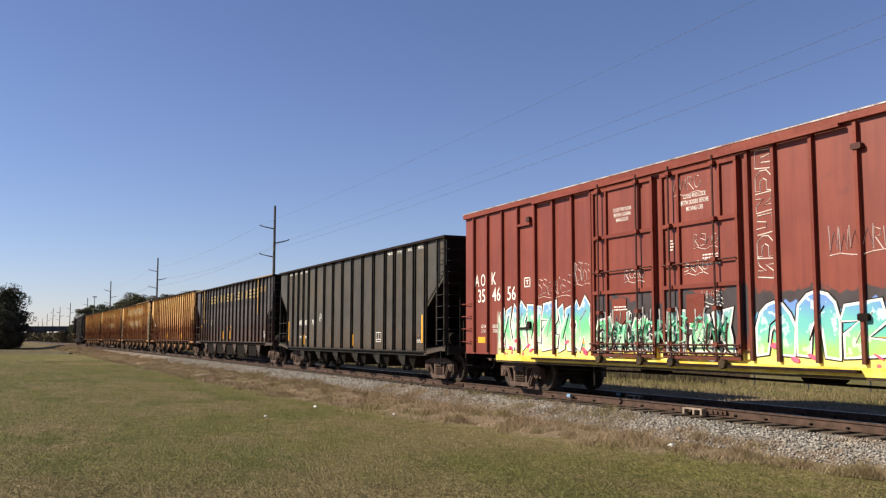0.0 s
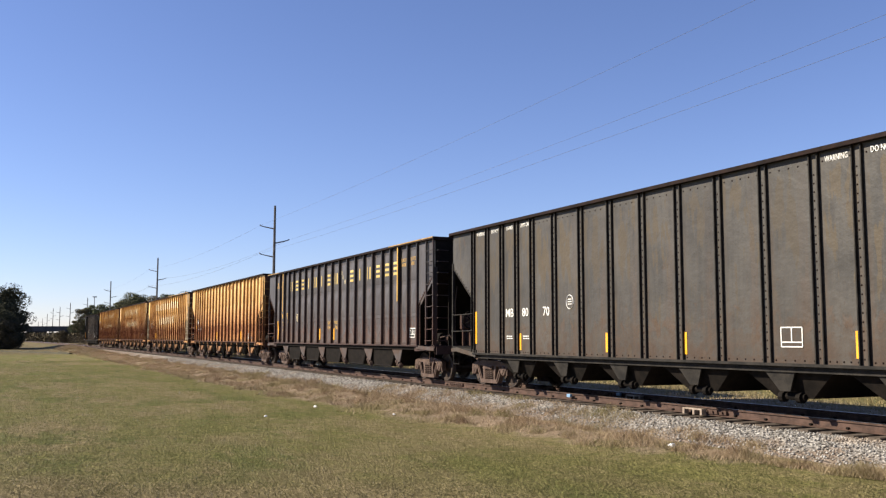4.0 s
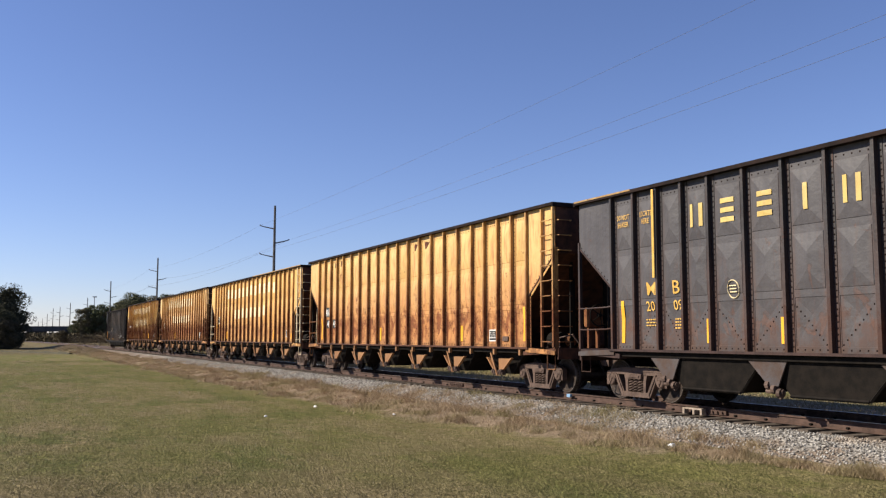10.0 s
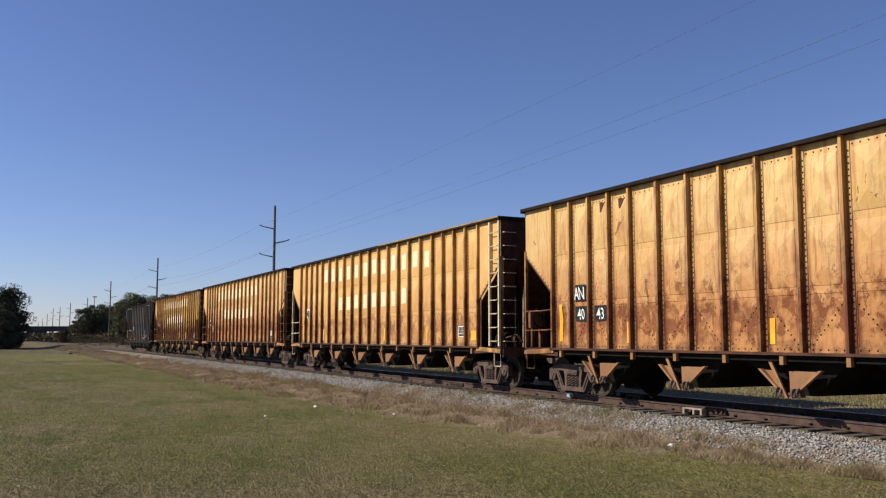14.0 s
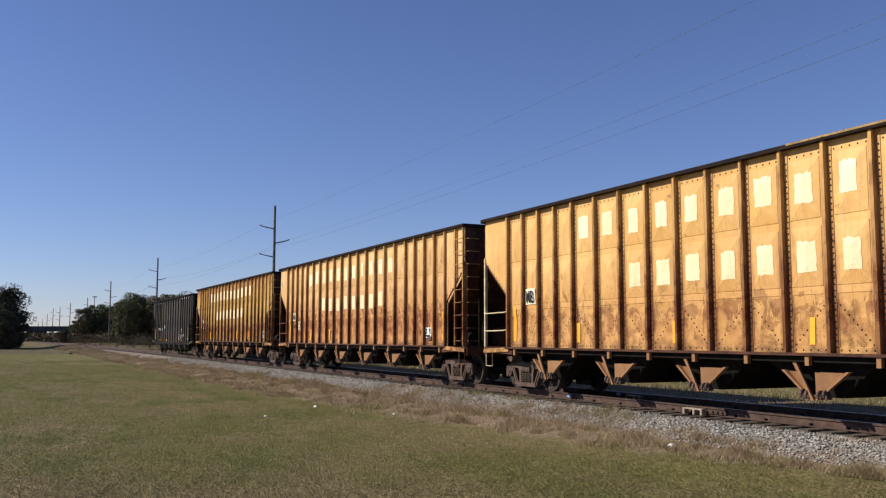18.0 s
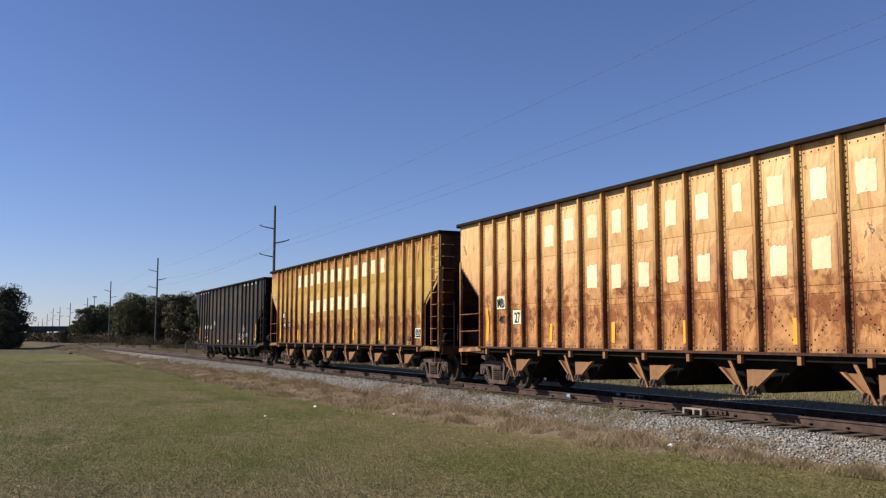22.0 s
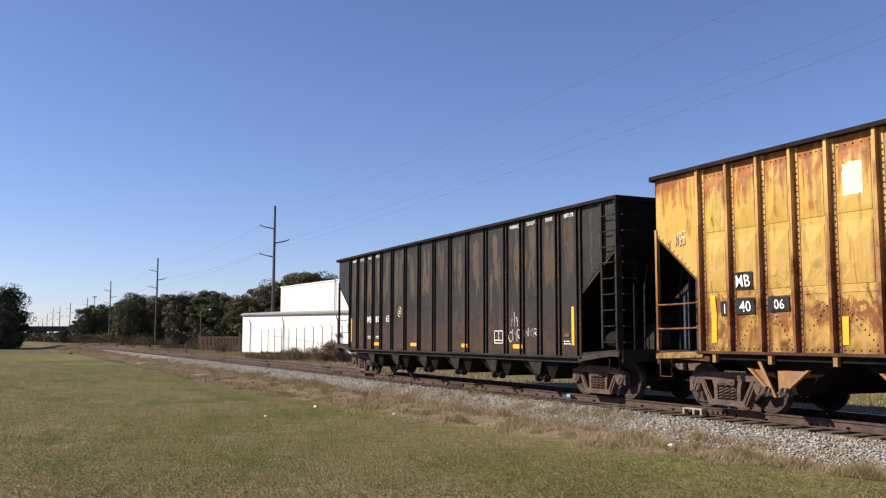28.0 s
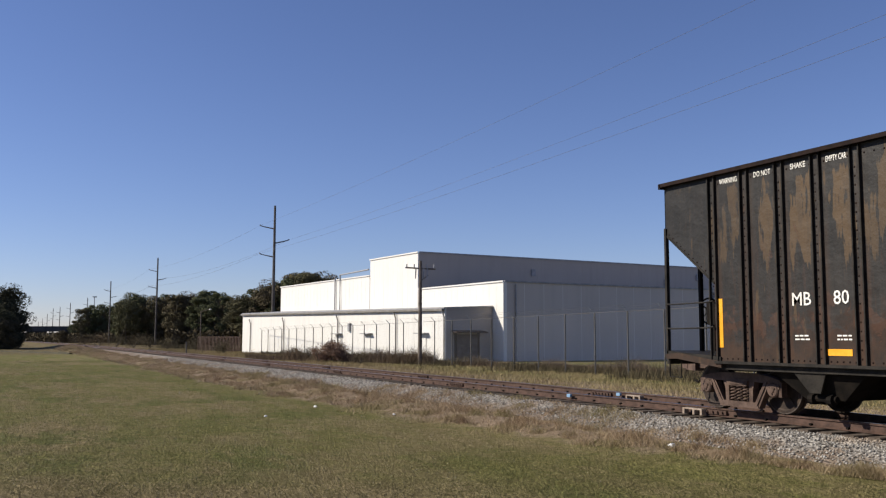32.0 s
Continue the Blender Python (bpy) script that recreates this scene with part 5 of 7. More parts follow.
# ---- boxcar ----
def mural_paint():
    """Red oxide side sprayed over below: a yellow fade at the sill, soot-black clouds and white mist above the letters."""
    n = Nodes("red_oxide_paint_with_overspray", 0.5, spec=0.4)
    co = n.coords("Object")
    x, z = n.axis(co, 0), n.axis(co, 2)
    big, mid, fine = n.noise(co, 0.8, 4), n.noise(co, 3.5, 6, 0.62), n.noise(co, 30, 3)
    runs = n.noise(n.coords("Object", (4, 1, 0.3)), 2.2, 5)
    col = n.mix(n.ramp(n.math("ADD", n.math("MULTIPLY", big, 0.5), n.math("MULTIPLY", runs, 0.5)), 0.36, 0.64), (0.15, 0.026, 0.015), (0.2, 0.04, 0.023))
    col = n.mix(n.math("MULTIPLY", n.ramp(mid, 0.58, 0.75), 0.5), col, (0.10, 0.026, 0.018))
    inside = n.math("MULTIPLY", n.ramp(x, -7.4, -7.1), n.ramp(z, 0.85, 0.9))
    cloud = n.math("ADD", z, n.math("MULTIPLY", n.math("SUBTRACT", n.noise(co, 1.9, 3), 0.5), 1.3))
    soot = n.math("MULTIPLY", n.math("MULTIPLY", n.ramp(cloud, 2.42, 2.32), n.ramp(x, -2.9, -2.5)), n.ramp(z, 1.2, 1.6))
    col = n.mix(n.math("MULTIPLY", soot, 0.93), col, n.mix(mid, (0.012, 0.012, 0.014), (0.05, 0.05, 0.055)))
    mist = n.math("MULTIPLY", n.math("MULTIPLY", n.ramp(cloud, 2.15, 1.9), n.ramp(x, -2.4, -2.7)), n.math("MULTIPLY", inside, n.ramp(mid, 0.3, 0.6)))
    col = n.mix(n.math("MULTIPLY", mist, 0.85), col, n.mix(fine, (0.5, 0.52, 0.48), (0.72, 0.74, 0.7)))
    edge = n.math("ADD", z, n.math("MULTIPLY", n.math("SUBTRACT", n.noise(n.coords("Object", (1.6, 1, 0.5)), 1.7, 2), 0.5), 0.9))
    left = n.math("MULTIPLY", n.ramp(x, -2.62, -2.7), inside)
    right = n.ramp(x, 2.40, 2.46)
    sweep_a = n.mix(n.ramp(n.noise(n.coords("Object", (1, 1, 0.5), (3, 0, 0), (0, 0.5, 0)), 3.2, 2), 0.42, 0.58), (0.10, 0.42, 0.24), (0.62, 0.74, 0.62))
    sweep_b = n.mix(n.ramp(z, 1.2, 1.65), (0.22, 0.58, 0.12), n.mix(n.ramp(z, 1.6, 2.05), (0.08, 0.42, 0.44), (0.13, 0.24, 0.56)))
    col = n.mix(n.math("MULTIPLY", left, n.ramp(edge, 2.16, 2.10)), col, sweep_a)
    col = n.mix(n.math("MULTIPLY", right, n.ramp(edge, 1.98, 1.94)), col, sweep_b)
    sun_fade = n.math("MULTIPLY", n.ramp(n.math("ADD", z, n.math("MULTIPLY", mid, 0.5)), 1.55, 1.32), inside)
    col = n.mix(n.math("MULTIPLY", sun_fade, 0.95), col, n.mix(mid, (0.72, 0.5, 0.05), (0.85, 0.74, 0.28)))
    spots = n.math("MULTIPLY", n.ramp(n.voronoi(n.coords("Object", (1, 1, 1.4)), 2.6), 0.22, 0.16), n.math("MULTIPLY", inside, n.ramp(z, 1.55, 1.45)))
    col = n.mix(n.math("MULTIPLY", spots, 0.9), col, (0.62, 0.06, 0.12))
    n.bump(n.math("ADD", n.math("MULTIPLY", big, 0.6), n.math("MULTIPLY", fine, 0.2)), 0.2, 0.02)
    return n.done(col)


def spray_fill(name, top, mid_col, low, z_lo, z_hi):
    """Spray paint that fades from one colour into the next up the letter."""
    n = Nodes(name, 0.5, spec=0.4)
    co = n.coords("Object")
    z = n.math("ADD", n.axis(co, 2), n.math("MULTIPLY", n.math("SUBTRACT", n.noise(co, 2.2, 4), 0.5), 0.7))
    half = (z_lo + z_hi) / 2
    col = n.mix(n.ramp(z, z_lo, half), low, mid_col)
    col = n.mix(n.ramp(z, half, z_hi), col, top)
    return n.done(n.mix(n.math("MULTIPLY", n.ramp(n.noise(co, 5, 3), 0.56, 0.62), 0.45), col, (0.8, 0.85, 0.8)))


P_RED = car_paint("red_oxide_boxcar_paint", (0.15, 0.026, 0.015), (0.2, 0.04, 0.023), (0.11, 0.03, 0.02), 9.0, 1.8, 0.3)
P_MURAL = mural_paint()
P_GREEN = spray_fill("green_spray_paint", (0.15, 0.32, 0.58), (0.13, 0.5, 0.24), (0.55, 0.72, 0.45), 1.1, 2.3)
P_BLUE = spray_fill("blue_to_green_spray_paint", (0.12, 0.24, 0.55), (0.12, 0.45, 0.42), (0.32, 0.62, 0.14), 1.1, 2.2)
P_TEAL = spray_fill("teal_spray_paint", (0.2, 0.34, 0.42), (0.13, 0.5, 0.30), (0.45, 0.7, 0.45), 1.1, 2.1)
P_SILLPAINT = simple("yellow_sprayed_sill", (0.62, 0.42, 0.04), (0.78, 0.62, 0.16), 3, 0.6)
P_SILL_LOW = simple("dark_sill_with_yellow_overspray", (0.012, 0.008, 0.007), (0.08, 0.052, 0.018), 2.2, 0.7)
P_PINK = simple("pink_spray_paint", (0.65, 0.06, 0.14), (0.75, 0.14, 0.22), 6, 0.5)
P_ROD = simple("dark_red_brown_rods", (0.04, 0.012, 0.009), (0.085, 0.024, 0.017), 6, 0.6)
P_ROOF = simple("galvanised_roof", (0.16, 0.1, 0.09), (0.52, 0.46, 0.42), 3, 0.5, 0.2)


def sprayed_letter(car, x, w, z0, z1, seed, fill, arch=False, out=0.0):
    """One angular graffiti letter: dark outline, white border, coloured fill, each a few millimetres proud of the last."""
    rnd = random.Random(seed)
    kind = 4 if arch else seed % 4
    j = lambda s=0.06: rnd.uniform(-s, s)
    if kind == 0:
        o = [(0, 0), (0.32, 0.05), (0.42, 0.45), (0.58, 0.05), (1.0, 0.0), (0.72, 0.55), (0.9, 1.0), (0.55, 0.92), (0.45, 0.62), (0.3, 1.0), (0.02, 0.9), (0.2, 0.5)]
    elif kind == 1:
        o = [(0.05, 0), (0.95, 0.06), (1.0, 0.3), (0.55, 0.32), (0.98, 0.62), (0.9, 1.0), (0.1, 0.93), (0.0, 0.66), (0.45, 0.66), (0.02, 0.36)]
    elif kind == 2:
        o = [(0.1, 0), (0.42, 0.04), (0.4, 0.55), (0.62, 0.2), (0.9, 0.22), (0.96, 0.95), (0.7, 1.0), (0.62, 0.62), (0.5, 0.98), (0.05, 1.0)]
    elif kind == 4:               # a broad arch with a slot
        o = [(0, 0), (0.3, 0.02), (0.32, 0.45), (0.5, 0.62), (0.66, 0.45), (0.7, 0.02), (1.0, 0.0), (1.02, 0.55), (0.92, 0.8), (0.74, 0.97), (0.5, 1.04), (0.27, 0.97), (0.08, 0.8), (-0.02, 0.55)]
    else:
        o = [(0, 0.1), (0.3, 0), (0.5, 0.3), (0.7, 0.0), (1.0, 0.12), (0.8, 0.6), (1.0, 0.8), (0.6, 1.05), (0.3, 0.78), (0.1, 1.0), (-0.05, 0.7), (0.15, 0.5)]
    pts = [(x + (a + j(0.04)) * w, z0 + (b + j(0.03)) * (z1 - z0)) for a, b in o]
    cx, cz = sum(p[0] for p in pts) / len(pts), sum(p[1] for p in pts) / len(pts)

    def grown(d):
        out = []
        k = len(pts)
        for i in range(k):
            a, b, c = Vector(pts[i - 1]), Vector(pts[i]), Vector(pts[(i + 1) % k])
            n1, n2 = (b - a).normalized(), (c - b).normalized()
            m = Vector((n1.y + n2.y, -n1.x - n2.x))
            m = m.normalized() if m.length > 1e-3 else Vector((n1.y, -n1.x))
            out.append(tuple(b + m * d * 1.15))
        return out
    base = part("graffiti_letter", Geo().slab(grown(0.075), -1.524 - out, -1.519 - out), MAT["black_paint"], car, "angular graffiti letter with a white border")
    part("border", Geo().slab(grown(0.05), -1.528 - out, -1.524 - out), MAT["white"], base)
    part("fill", Geo().slab(pts, -1.532 - out, -1.528 - out), fill, base)
    g = Geo()
    q = [(x + w * 0.3, z0 + (z1 - z0) * 0.25), (x + w * 0.45 + j(0.1), z0 + (z1 - z0) * 0.6), (x + w * 0.7, z0 + (z1 - z0) * 0.8)]
    g.tube([(a, -1.532 - out, b) for a, b in q], 0.018, 4)
    part("highlight", g, MAT["white"] if kind % 2 else MAT["black_paint"], base)


def boxcar():
    car = thing("boxcar", "red-brown double-door boxcar with colourful graffiti along its lower side", "boxcar", "cars of the train")
    half, Y, z0, z1 = 9.3, -1.515, 0.95, 5.02
    ribs = [-8.71, -7.86, -6.98, -6.10, -5.20, -4.32, -3.44, -2.62, 2.5, 3.15, 4.02, 4.95, 5.85, 6.75, 7.65, 8.55]
    for far in (False, True):
        turn = HALF_TURN if far else Matrix.Identity(4)
        edges = [-half] + ribs + [half]
        for a, b in zip(edges[:-1], edges[1:]):
            part("side_sheet", Geo().box(a, b, Y, Y + 0.05, z0, z1), P_RED if far else P_MURAL, car, m=turn)
        for x in ribs:
            g = Geo().slab([(x - 0.035, z0 + 0.05), (x + 0.035, z0 + 0.05), (x + 0.035, z1 - 0.06), (x - 0.035, z1 - 0.06)], Y - 0.075, Y)
            part("rib", g, P_RED, car, m=turn)
        part("eave", Geo().slab([(-half - 0.02, 5.0), (half + 0.02, 5.0), (half + 0.02, 5.13), (-half - 0.02, 5.13)], Y - 0.09, Y + 0.05), P_RED, car, m=turn)
        part("door_track", Geo().slab([(-5.2, 4.93), (4.7, 4.93), (4.7, 4.995), (-5.2, 4.995)], Y - 0.15, Y - 0.09), P_RED, car, "upper door track", m=turn)
        # the highlight along the eave is modelled as a pale strip
        part("roof_edge", Geo().box(-half, half, Y - 0.1, Y - 0.06, 5.13, 5.155), P_ROOF, car, "pale strip drawn as the highlight on the roof edge", m=turn)
        part("side_sill", Geo().slab([(-7.3, 0.75), (half - 0.1, 0.75), (half - 0.1, 0.79), (-7.3, 0.79)], Y - 0.05, Y + 0.02), P_SILL_LOW if not far else P_RED, car, "dark side sill with yellow overspray", m=turn)
        part("side_sill", Geo().slab([(-7.3, 0.80), (half - 0.1, 0.80), (half - 0.1, 0.95), (-7.3, 0.95)], Y - 0.07, Y + 0.02), P_SILLPAINT if not far else P_RED, car, m=turn)
        part("lower_track", Geo().slab([(-5.2, 0.86), (4.9, 0.86), (4.9, 0.91), (-5.2, 0.91)], Y - 0.19, Y - 0.07), MAT["chord"], car, "dark lower door track", m=turn)
        # two doors, each with a frame, cross rails and locking rods
        for d0, d1, rods in ((-2.5, -0.24, (-2.18, -0.75)), (0.03, 2.28, (0.35, 1.68))):
            door = part("door", Geo().box(d0, d1, Y - 0.06, Y, 1.0, 4.88), P_MURAL if not far else P_RED, car, "sliding side door", m=turn)
            for a, b, c, d in ((d0, d0 + 0.07, 1.0, 4.88), (d1 - 0.07, d1, 1.0, 4.88), (d0, d1, 4.80, 4.88), (d0, d1, 3.70, 3.78), (d0, d1, 2.42, 2.50), (d0, d1, 1.0, 1.08), (d0 + 0.52, d0 + 0.58, 1.08, 4.8), (d1 - 0.52, d1 - 0.46, 3.78, 4.8)):
                part("frame_bar", Geo().box(a, b, Y - (0.11 if b - a < 0.1 else 0.115), Y - 0.06, c, d), P_RED, door)
            for x in rods:
                part("locking_rod", Geo().tube([(x, Y - 0.16, 0.98), (x, Y - 0.16, 5.0)], 0.022, 6), P_ROD, door, "dark locking rod")
                for z in (1.3, 2.0, 2.95, 3.74, 4.84):
                    part("rod_guide", Geo().box(x - 0.06, x + 0.06, Y - 0.2, Y - 0.06, z - 0.04, z + 0.04), P_RED, door)
            part("cross_pipe", Geo().tube([(d0 + 0.05, Y - 0.14, 2.92), (d1 - 0.05, Y - 0.14, 2.94)], 0.018, 5), P_ROD, door)
            for z in (1.12, 1.28):
                part("cross_pipe", Geo().tube([(d0 - 0.05, Y - 0.17, z), (d1 + 0.03, Y - 0.17, z + 0.01)], 0.02, 5), P_ROD, door)
            for k in range(4):
                x = d0 + 0.3 + k * 0.55
                part("handle", Geo().tube([(x, Y - 0.13, 1.7), (x + 0.03, Y - 0.2, 1.55), (x + 0.02, Y - 0.2, 1.2), (x + 0.1, Y - 0.13, 1.12)], 0.02, 5), P_ROD, door, "dark lever")
            for x in (d0 + 0.35, d1 - 0.4):
                part("roller", Geo().lathe([(0, Y - 0.24), (0.085, Y - 0.24), (0.1, Y - 0.22), (0.085, Y - 0.12), (0, Y - 0.12)], 14, at=(x, 0, 0.93)), P_SILL_LOW, door, "door roller")
            part("card_board", Geo().bevel_box(d0 + 0.72, d0 + 1.25, Y - 0.08, Y - 0.06, 1.72, 2.3, 0.02), P_RED, door)
        # small fittings
        part("lock_box", Geo().bevel_box(-5.58, -5.42, Y - 0.09, Y, 4.50, 4.64, 0.02), P_ROD, car, m=turn)
        part("ledge", Geo().box(-6.1, -5.4, Y - 0.09, Y, 4.42, 4.48), P_RED, car, m=turn)
        part("ledge", Geo().box(-6.05, -5.45, Y - 0.08, Y, 1.66, 1.70), MAT["chord"], car, m=turn)
        part("lock_box", Geo().bevel_box(-5.58, -5.44, Y - 0.08, Y, 1.70, 1.85, 0.02), MAT["chord"], car, m=turn)
        part("hinge", Geo().bevel_box(4.88, 5.08, Y - 0.1, Y, 4.5, 4.6, 0.02), P_ROD, car, m=turn)
        part("hinge", Geo().bevel_box(4.88, 5.08, Y - 0.1, Y, 1.7, 1.82, 0.02), MAT["chord"], car, m=turn)
        for z in (1.3, 1.68, 2.05, 2.42):
            part("grab_iron", Geo().tube([(-half - 0.15, Y + 0.02, z), (-half - 0.15, Y - 0.06, z), (-half + 0.45, Y - 0.1, z), (-half + 0.5, Y - 0.0, z)], 0.014, 5), P_RED, car, m=turn)
        part("stirrup_step", Geo().tube([(-half + 0.02, Y, 0.95), (-half + 0.02, Y, 0.6), (-half + 0.42, Y, 0.6), (-half + 0.42, Y, 0.95)], 0.018, 5), MAT["chord"], car, m=turn)
        part("stirrup_step", Geo().tube([(half - 0.02, Y, 0.95), (half - 0.02, Y, 0.6), (half - 0.42, Y, 0.6), (half - 0.42, Y, 0.95)], 0.018, 5), MAT["chord"], car, m=turn)
    # roof of raised sheets
    for k in range(14):
        a = -half + k * 2 * half / 14
        b = a + 2 * half / 14
        for q in (-1, 1):
            g = Geo().hexa([(a + 0.01, min(0, q * 1.52), 5.13 if q < 0 else 5.26), (b - 0.01, min(0, q * 1.52), 5.13 if q < 0 else 5.26), (b - 0.01, max(0, q * 1.52), 5.26 if q < 0 else 5.13), (a + 0.01, max(0, q * 1.52), 5.26 if q < 0 else 5.13),
                            (a + 0.01, min(0, q * 1.52), 5.16 if q < 0 else 5.29), (b - 0.01, min(0, q * 1.52), 5.16 if q < 0 else 5.29), (b - 0.01, max(0, q * 1.52), 5.29 if q < 0 else 5.16), (a + 0.01, max(0, q * 1.52), 5.29 if q < 0 else 5.16)])
            part("roof_sheet", g, P_ROOF, car)
    for q in (-1, 1):
        e = q * half
        g = Geo().box(min(e, e - q * 0.06), max(e, e - q * 0.06), -1.46, 1.46, z0, 5.12)
        for i in range(14):
            z = 1.2 + 0.27 * i
            g.box(min(e, e + q * 0.05), max(e, e + q * 0.05), -1.3, 1.3, z, z + 0.12)
        part("end_wall", g, P_RED, car, "corrugated steel end")
        part("end_sill", Geo().box(min(e, e + q * 0.1), max(e, e + q * 0.1), -1.5, 1.5, 0.8, 1.0), MAT["chord"], car)
        coupler(car, e + q * 0.1, q)
    for x in (-6.85, 6.85):
        add_truck(car, x)
    part("center_sill", Geo().box(-half, half, -0.3, 0.3, 0.74, 1.0), MAT["black"], car)
    part("floor", Geo().box(-half + 0.06, half - 0.06, -1.45, 1.45, 1.0, 1.08), MAT["black"], car)
    for x in (-3.0, 2.2, 4.4):
        part("air_tank", Geo().lathe([(0, x - 0.5), (0.15, x - 0.5), (0.2, x - 0.42), (0.2, x + 0.42), (0.15, x + 0.5), (0, x + 0.5)], 14, "x", (0, 0.6, 0.72)), MAT["black"], car)
    part("brake_rod", Geo().tube([(-5.0, -0.9, 0.62), (0, -0.95, 0.66), (5.5, -0.9, 0.6)], 0.025, 5), MAT["black"], car)
    part("brake_lever", Geo().box(-2.9, -2.84, -1.35, -1.3, 0.3, 0.75), MAT["black"], car)
    # words
    yl = Y - 0.004
    lettering(car, "A O", -8.36, yl, 2.92, 0.37, MAT["white"], squash=0.72)
    lettering(car, "K", -7.55, yl, 2.93, 0.37, MAT["white"], squash=0.85)
    lettering(car, "35", -8.28, yl, 2.45, 0.40, MAT["white"], squash=0.9)
    lettering(car, "46", -7.38, yl, 2.46, 0.40, MAT["white"], squash=0.9)
    lettering(car, "56", -6.52, yl, 2.45, 0.40, MAT["white"], squash=0.9)
    lettering(car, "CLOSE THIS DOOR\nBEFORE CLOSING\nMAIN DOOR", -1.36, Y - 0.064, 4.28, 0.085, MAT["white"], squash=0.68)
    lettering(car, "CLOSE AND LOCK\nBOTH DOORS BEFORE\nMOVING CAR", 1.05, Y - 0.064, 4.26, 0.095, MAT["white"], squash=0.62)
    g = Geo()
    for a, b, c, d in ((-5.82, -5.79, 2.77, 3.03), (-5.54, -5.51, 2.77, 3.03), (-5.82, -5.51, 2.77, 2.80), (-5.82, -5.51, 3.0, 3.03), (-5.73, -5.6, 2.93, 2.96), (-5.68, -5.65, 2.84, 2.95)):
        g.box(a, b, yl - 0.001, Y, c, d)
    part("square_stencil", g, MAT["white"], car, "white outlined square stencil")
    lettering(car, "LD LMT\nLT WT", -8.13, yl, 1.70, 0.10, MAT["white"], squash=0.75)
    lettering(car, "208500\n77500", -7.46, yl, 1.70, 0.10, MAT["white"], squash=0.8)
    bars(car, 0.2, 0.42, 3.42, 4, MAT["white"], Y - 0.06, seed=13)
    bars(car, 1.25, 1.75, 3.05, 4, MAT["white"], Y - 0.06, seed=14)
    bars(car, -1.7, -1.2, 2.1, 2, MAT["white"], Y - 0.08, seed=15)
    for x in (-8.28, -5.75, -3.1, 2.75, 5.2, 7.6):
        part("reflector", Geo().box(x - 0.22, x + 0.22, Y - 0.006, Y, 1.27, 1.44), MAT["reflector"], car, "orange reflective tape")
    # graffiti
    for k in range(6):
        sprayed_letter(car, -7.15 + 0.75 * k, 0.72, 1.12, 2.24 + 0.1 * (k % 2), 40 + k * 3, P_GREEN)
    for k in range(7):
        sprayed_letter(car, 2.62 + 0.95 * k, 0.84, 1.12, 2.02 + 0.16 * (k % 2), 71 + k * 5, P_BLUE, k % 3 != 2)
    for k, x in enumerate((-2.36, -1.68, -1.0, 0.14, 0.84, 1.5)):
        sprayed_letter(car, x, 0.6, 1.14, 1.86 + 0.12 * (k % 2), 101 + k * 3, P_TEAL if k % 2 else P_GREEN, False, 0.062)
    for k in range(4):
        scribble(car, -2.35 + 1.1 * k, -1.35 + 1.1 * k, 1.25, 1.85, 30 + k, P_TEAL, 3, 0.035, Y - 0.082)
        scribble(car, -2.2 + 1.1 * k, -1.4 + 1.1 * k, 1.05, 1.6, 50 + k, MAT["white"], 6, 0.016, Y - 0.084)
        scribble(car, -2.4 + 1.1 * k, -1.3 + 1.1 * k, 1.12, 1.6, 80 + k, MAT["black_paint"], 4, 0.02, Y - 0.086)
        scribble(car, -2.3 + 1.1 * k, -1.5 + 1.1 * k, 1.55, 2.05, 90 + k, MAT["white"], 3, 0.016, Y - 0.088)
    rnd = random.Random(5)
    for k in range(16):
        x, z = rnd.choice((rnd.uniform(-7, -2.8), rnd.uniform(2.6, 9))), rnd.uniform(1.0, 1.35)
        part("paint_spot", Geo().slab([(x + 0.1 * math.cos(a), z + 0.055 * math.sin(a + x)) for a in [2 * math.pi * i / 9 for i in range(9)]][::-1], Y - 0.02, Y), P_PINK, car, "pink paint blot")
    pale = simple("pale_chalk_line", (0.58, 0.44, 0.4), (0.7, 0.58, 0.54), 5, 0.7)
    chalk = simple("white_chalk_line", (0.62, 0.5, 0.45), (0.74, 0.64, 0.58), 5, 0.7)
    scribble(car, -5.1, -3.5, 2.5, 2.95, 61, pale, 8, 0.010, Y - 0.003)
    scribble(car, -3.4, -2.7, 2.75, 3.25, 62, pale, 6, 0.010, Y - 0.003)
    scribble(car, 4.3, 5.6, 2.85, 3.3, 63, pale, 7, 0.012, Y - 0.003)
    scribble(car, 0.4, 1.3, 4.4, 4.72, 64, pale, 5, 0.010, Y - 0.064)
    scribble(car, 1.0, 1.7, 3.25, 3.5, 65, pale, 5, 0.009, Y - 0.064)
    scribble(car, 0.7, 1.4, 2.75, 2.95, 66, MAT["white"], 5, 0.009, Y - 0.064)
    scribble(car, -1.3, -0.6, 2.7, 2.92, 67, MAT["white"], 5, 0.009, Y - 0.064)
    scribble(car, 1.2, 1.8, 2.15, 2.35, 68, MAT["white"], 5, 0.009, Y - 0.064)
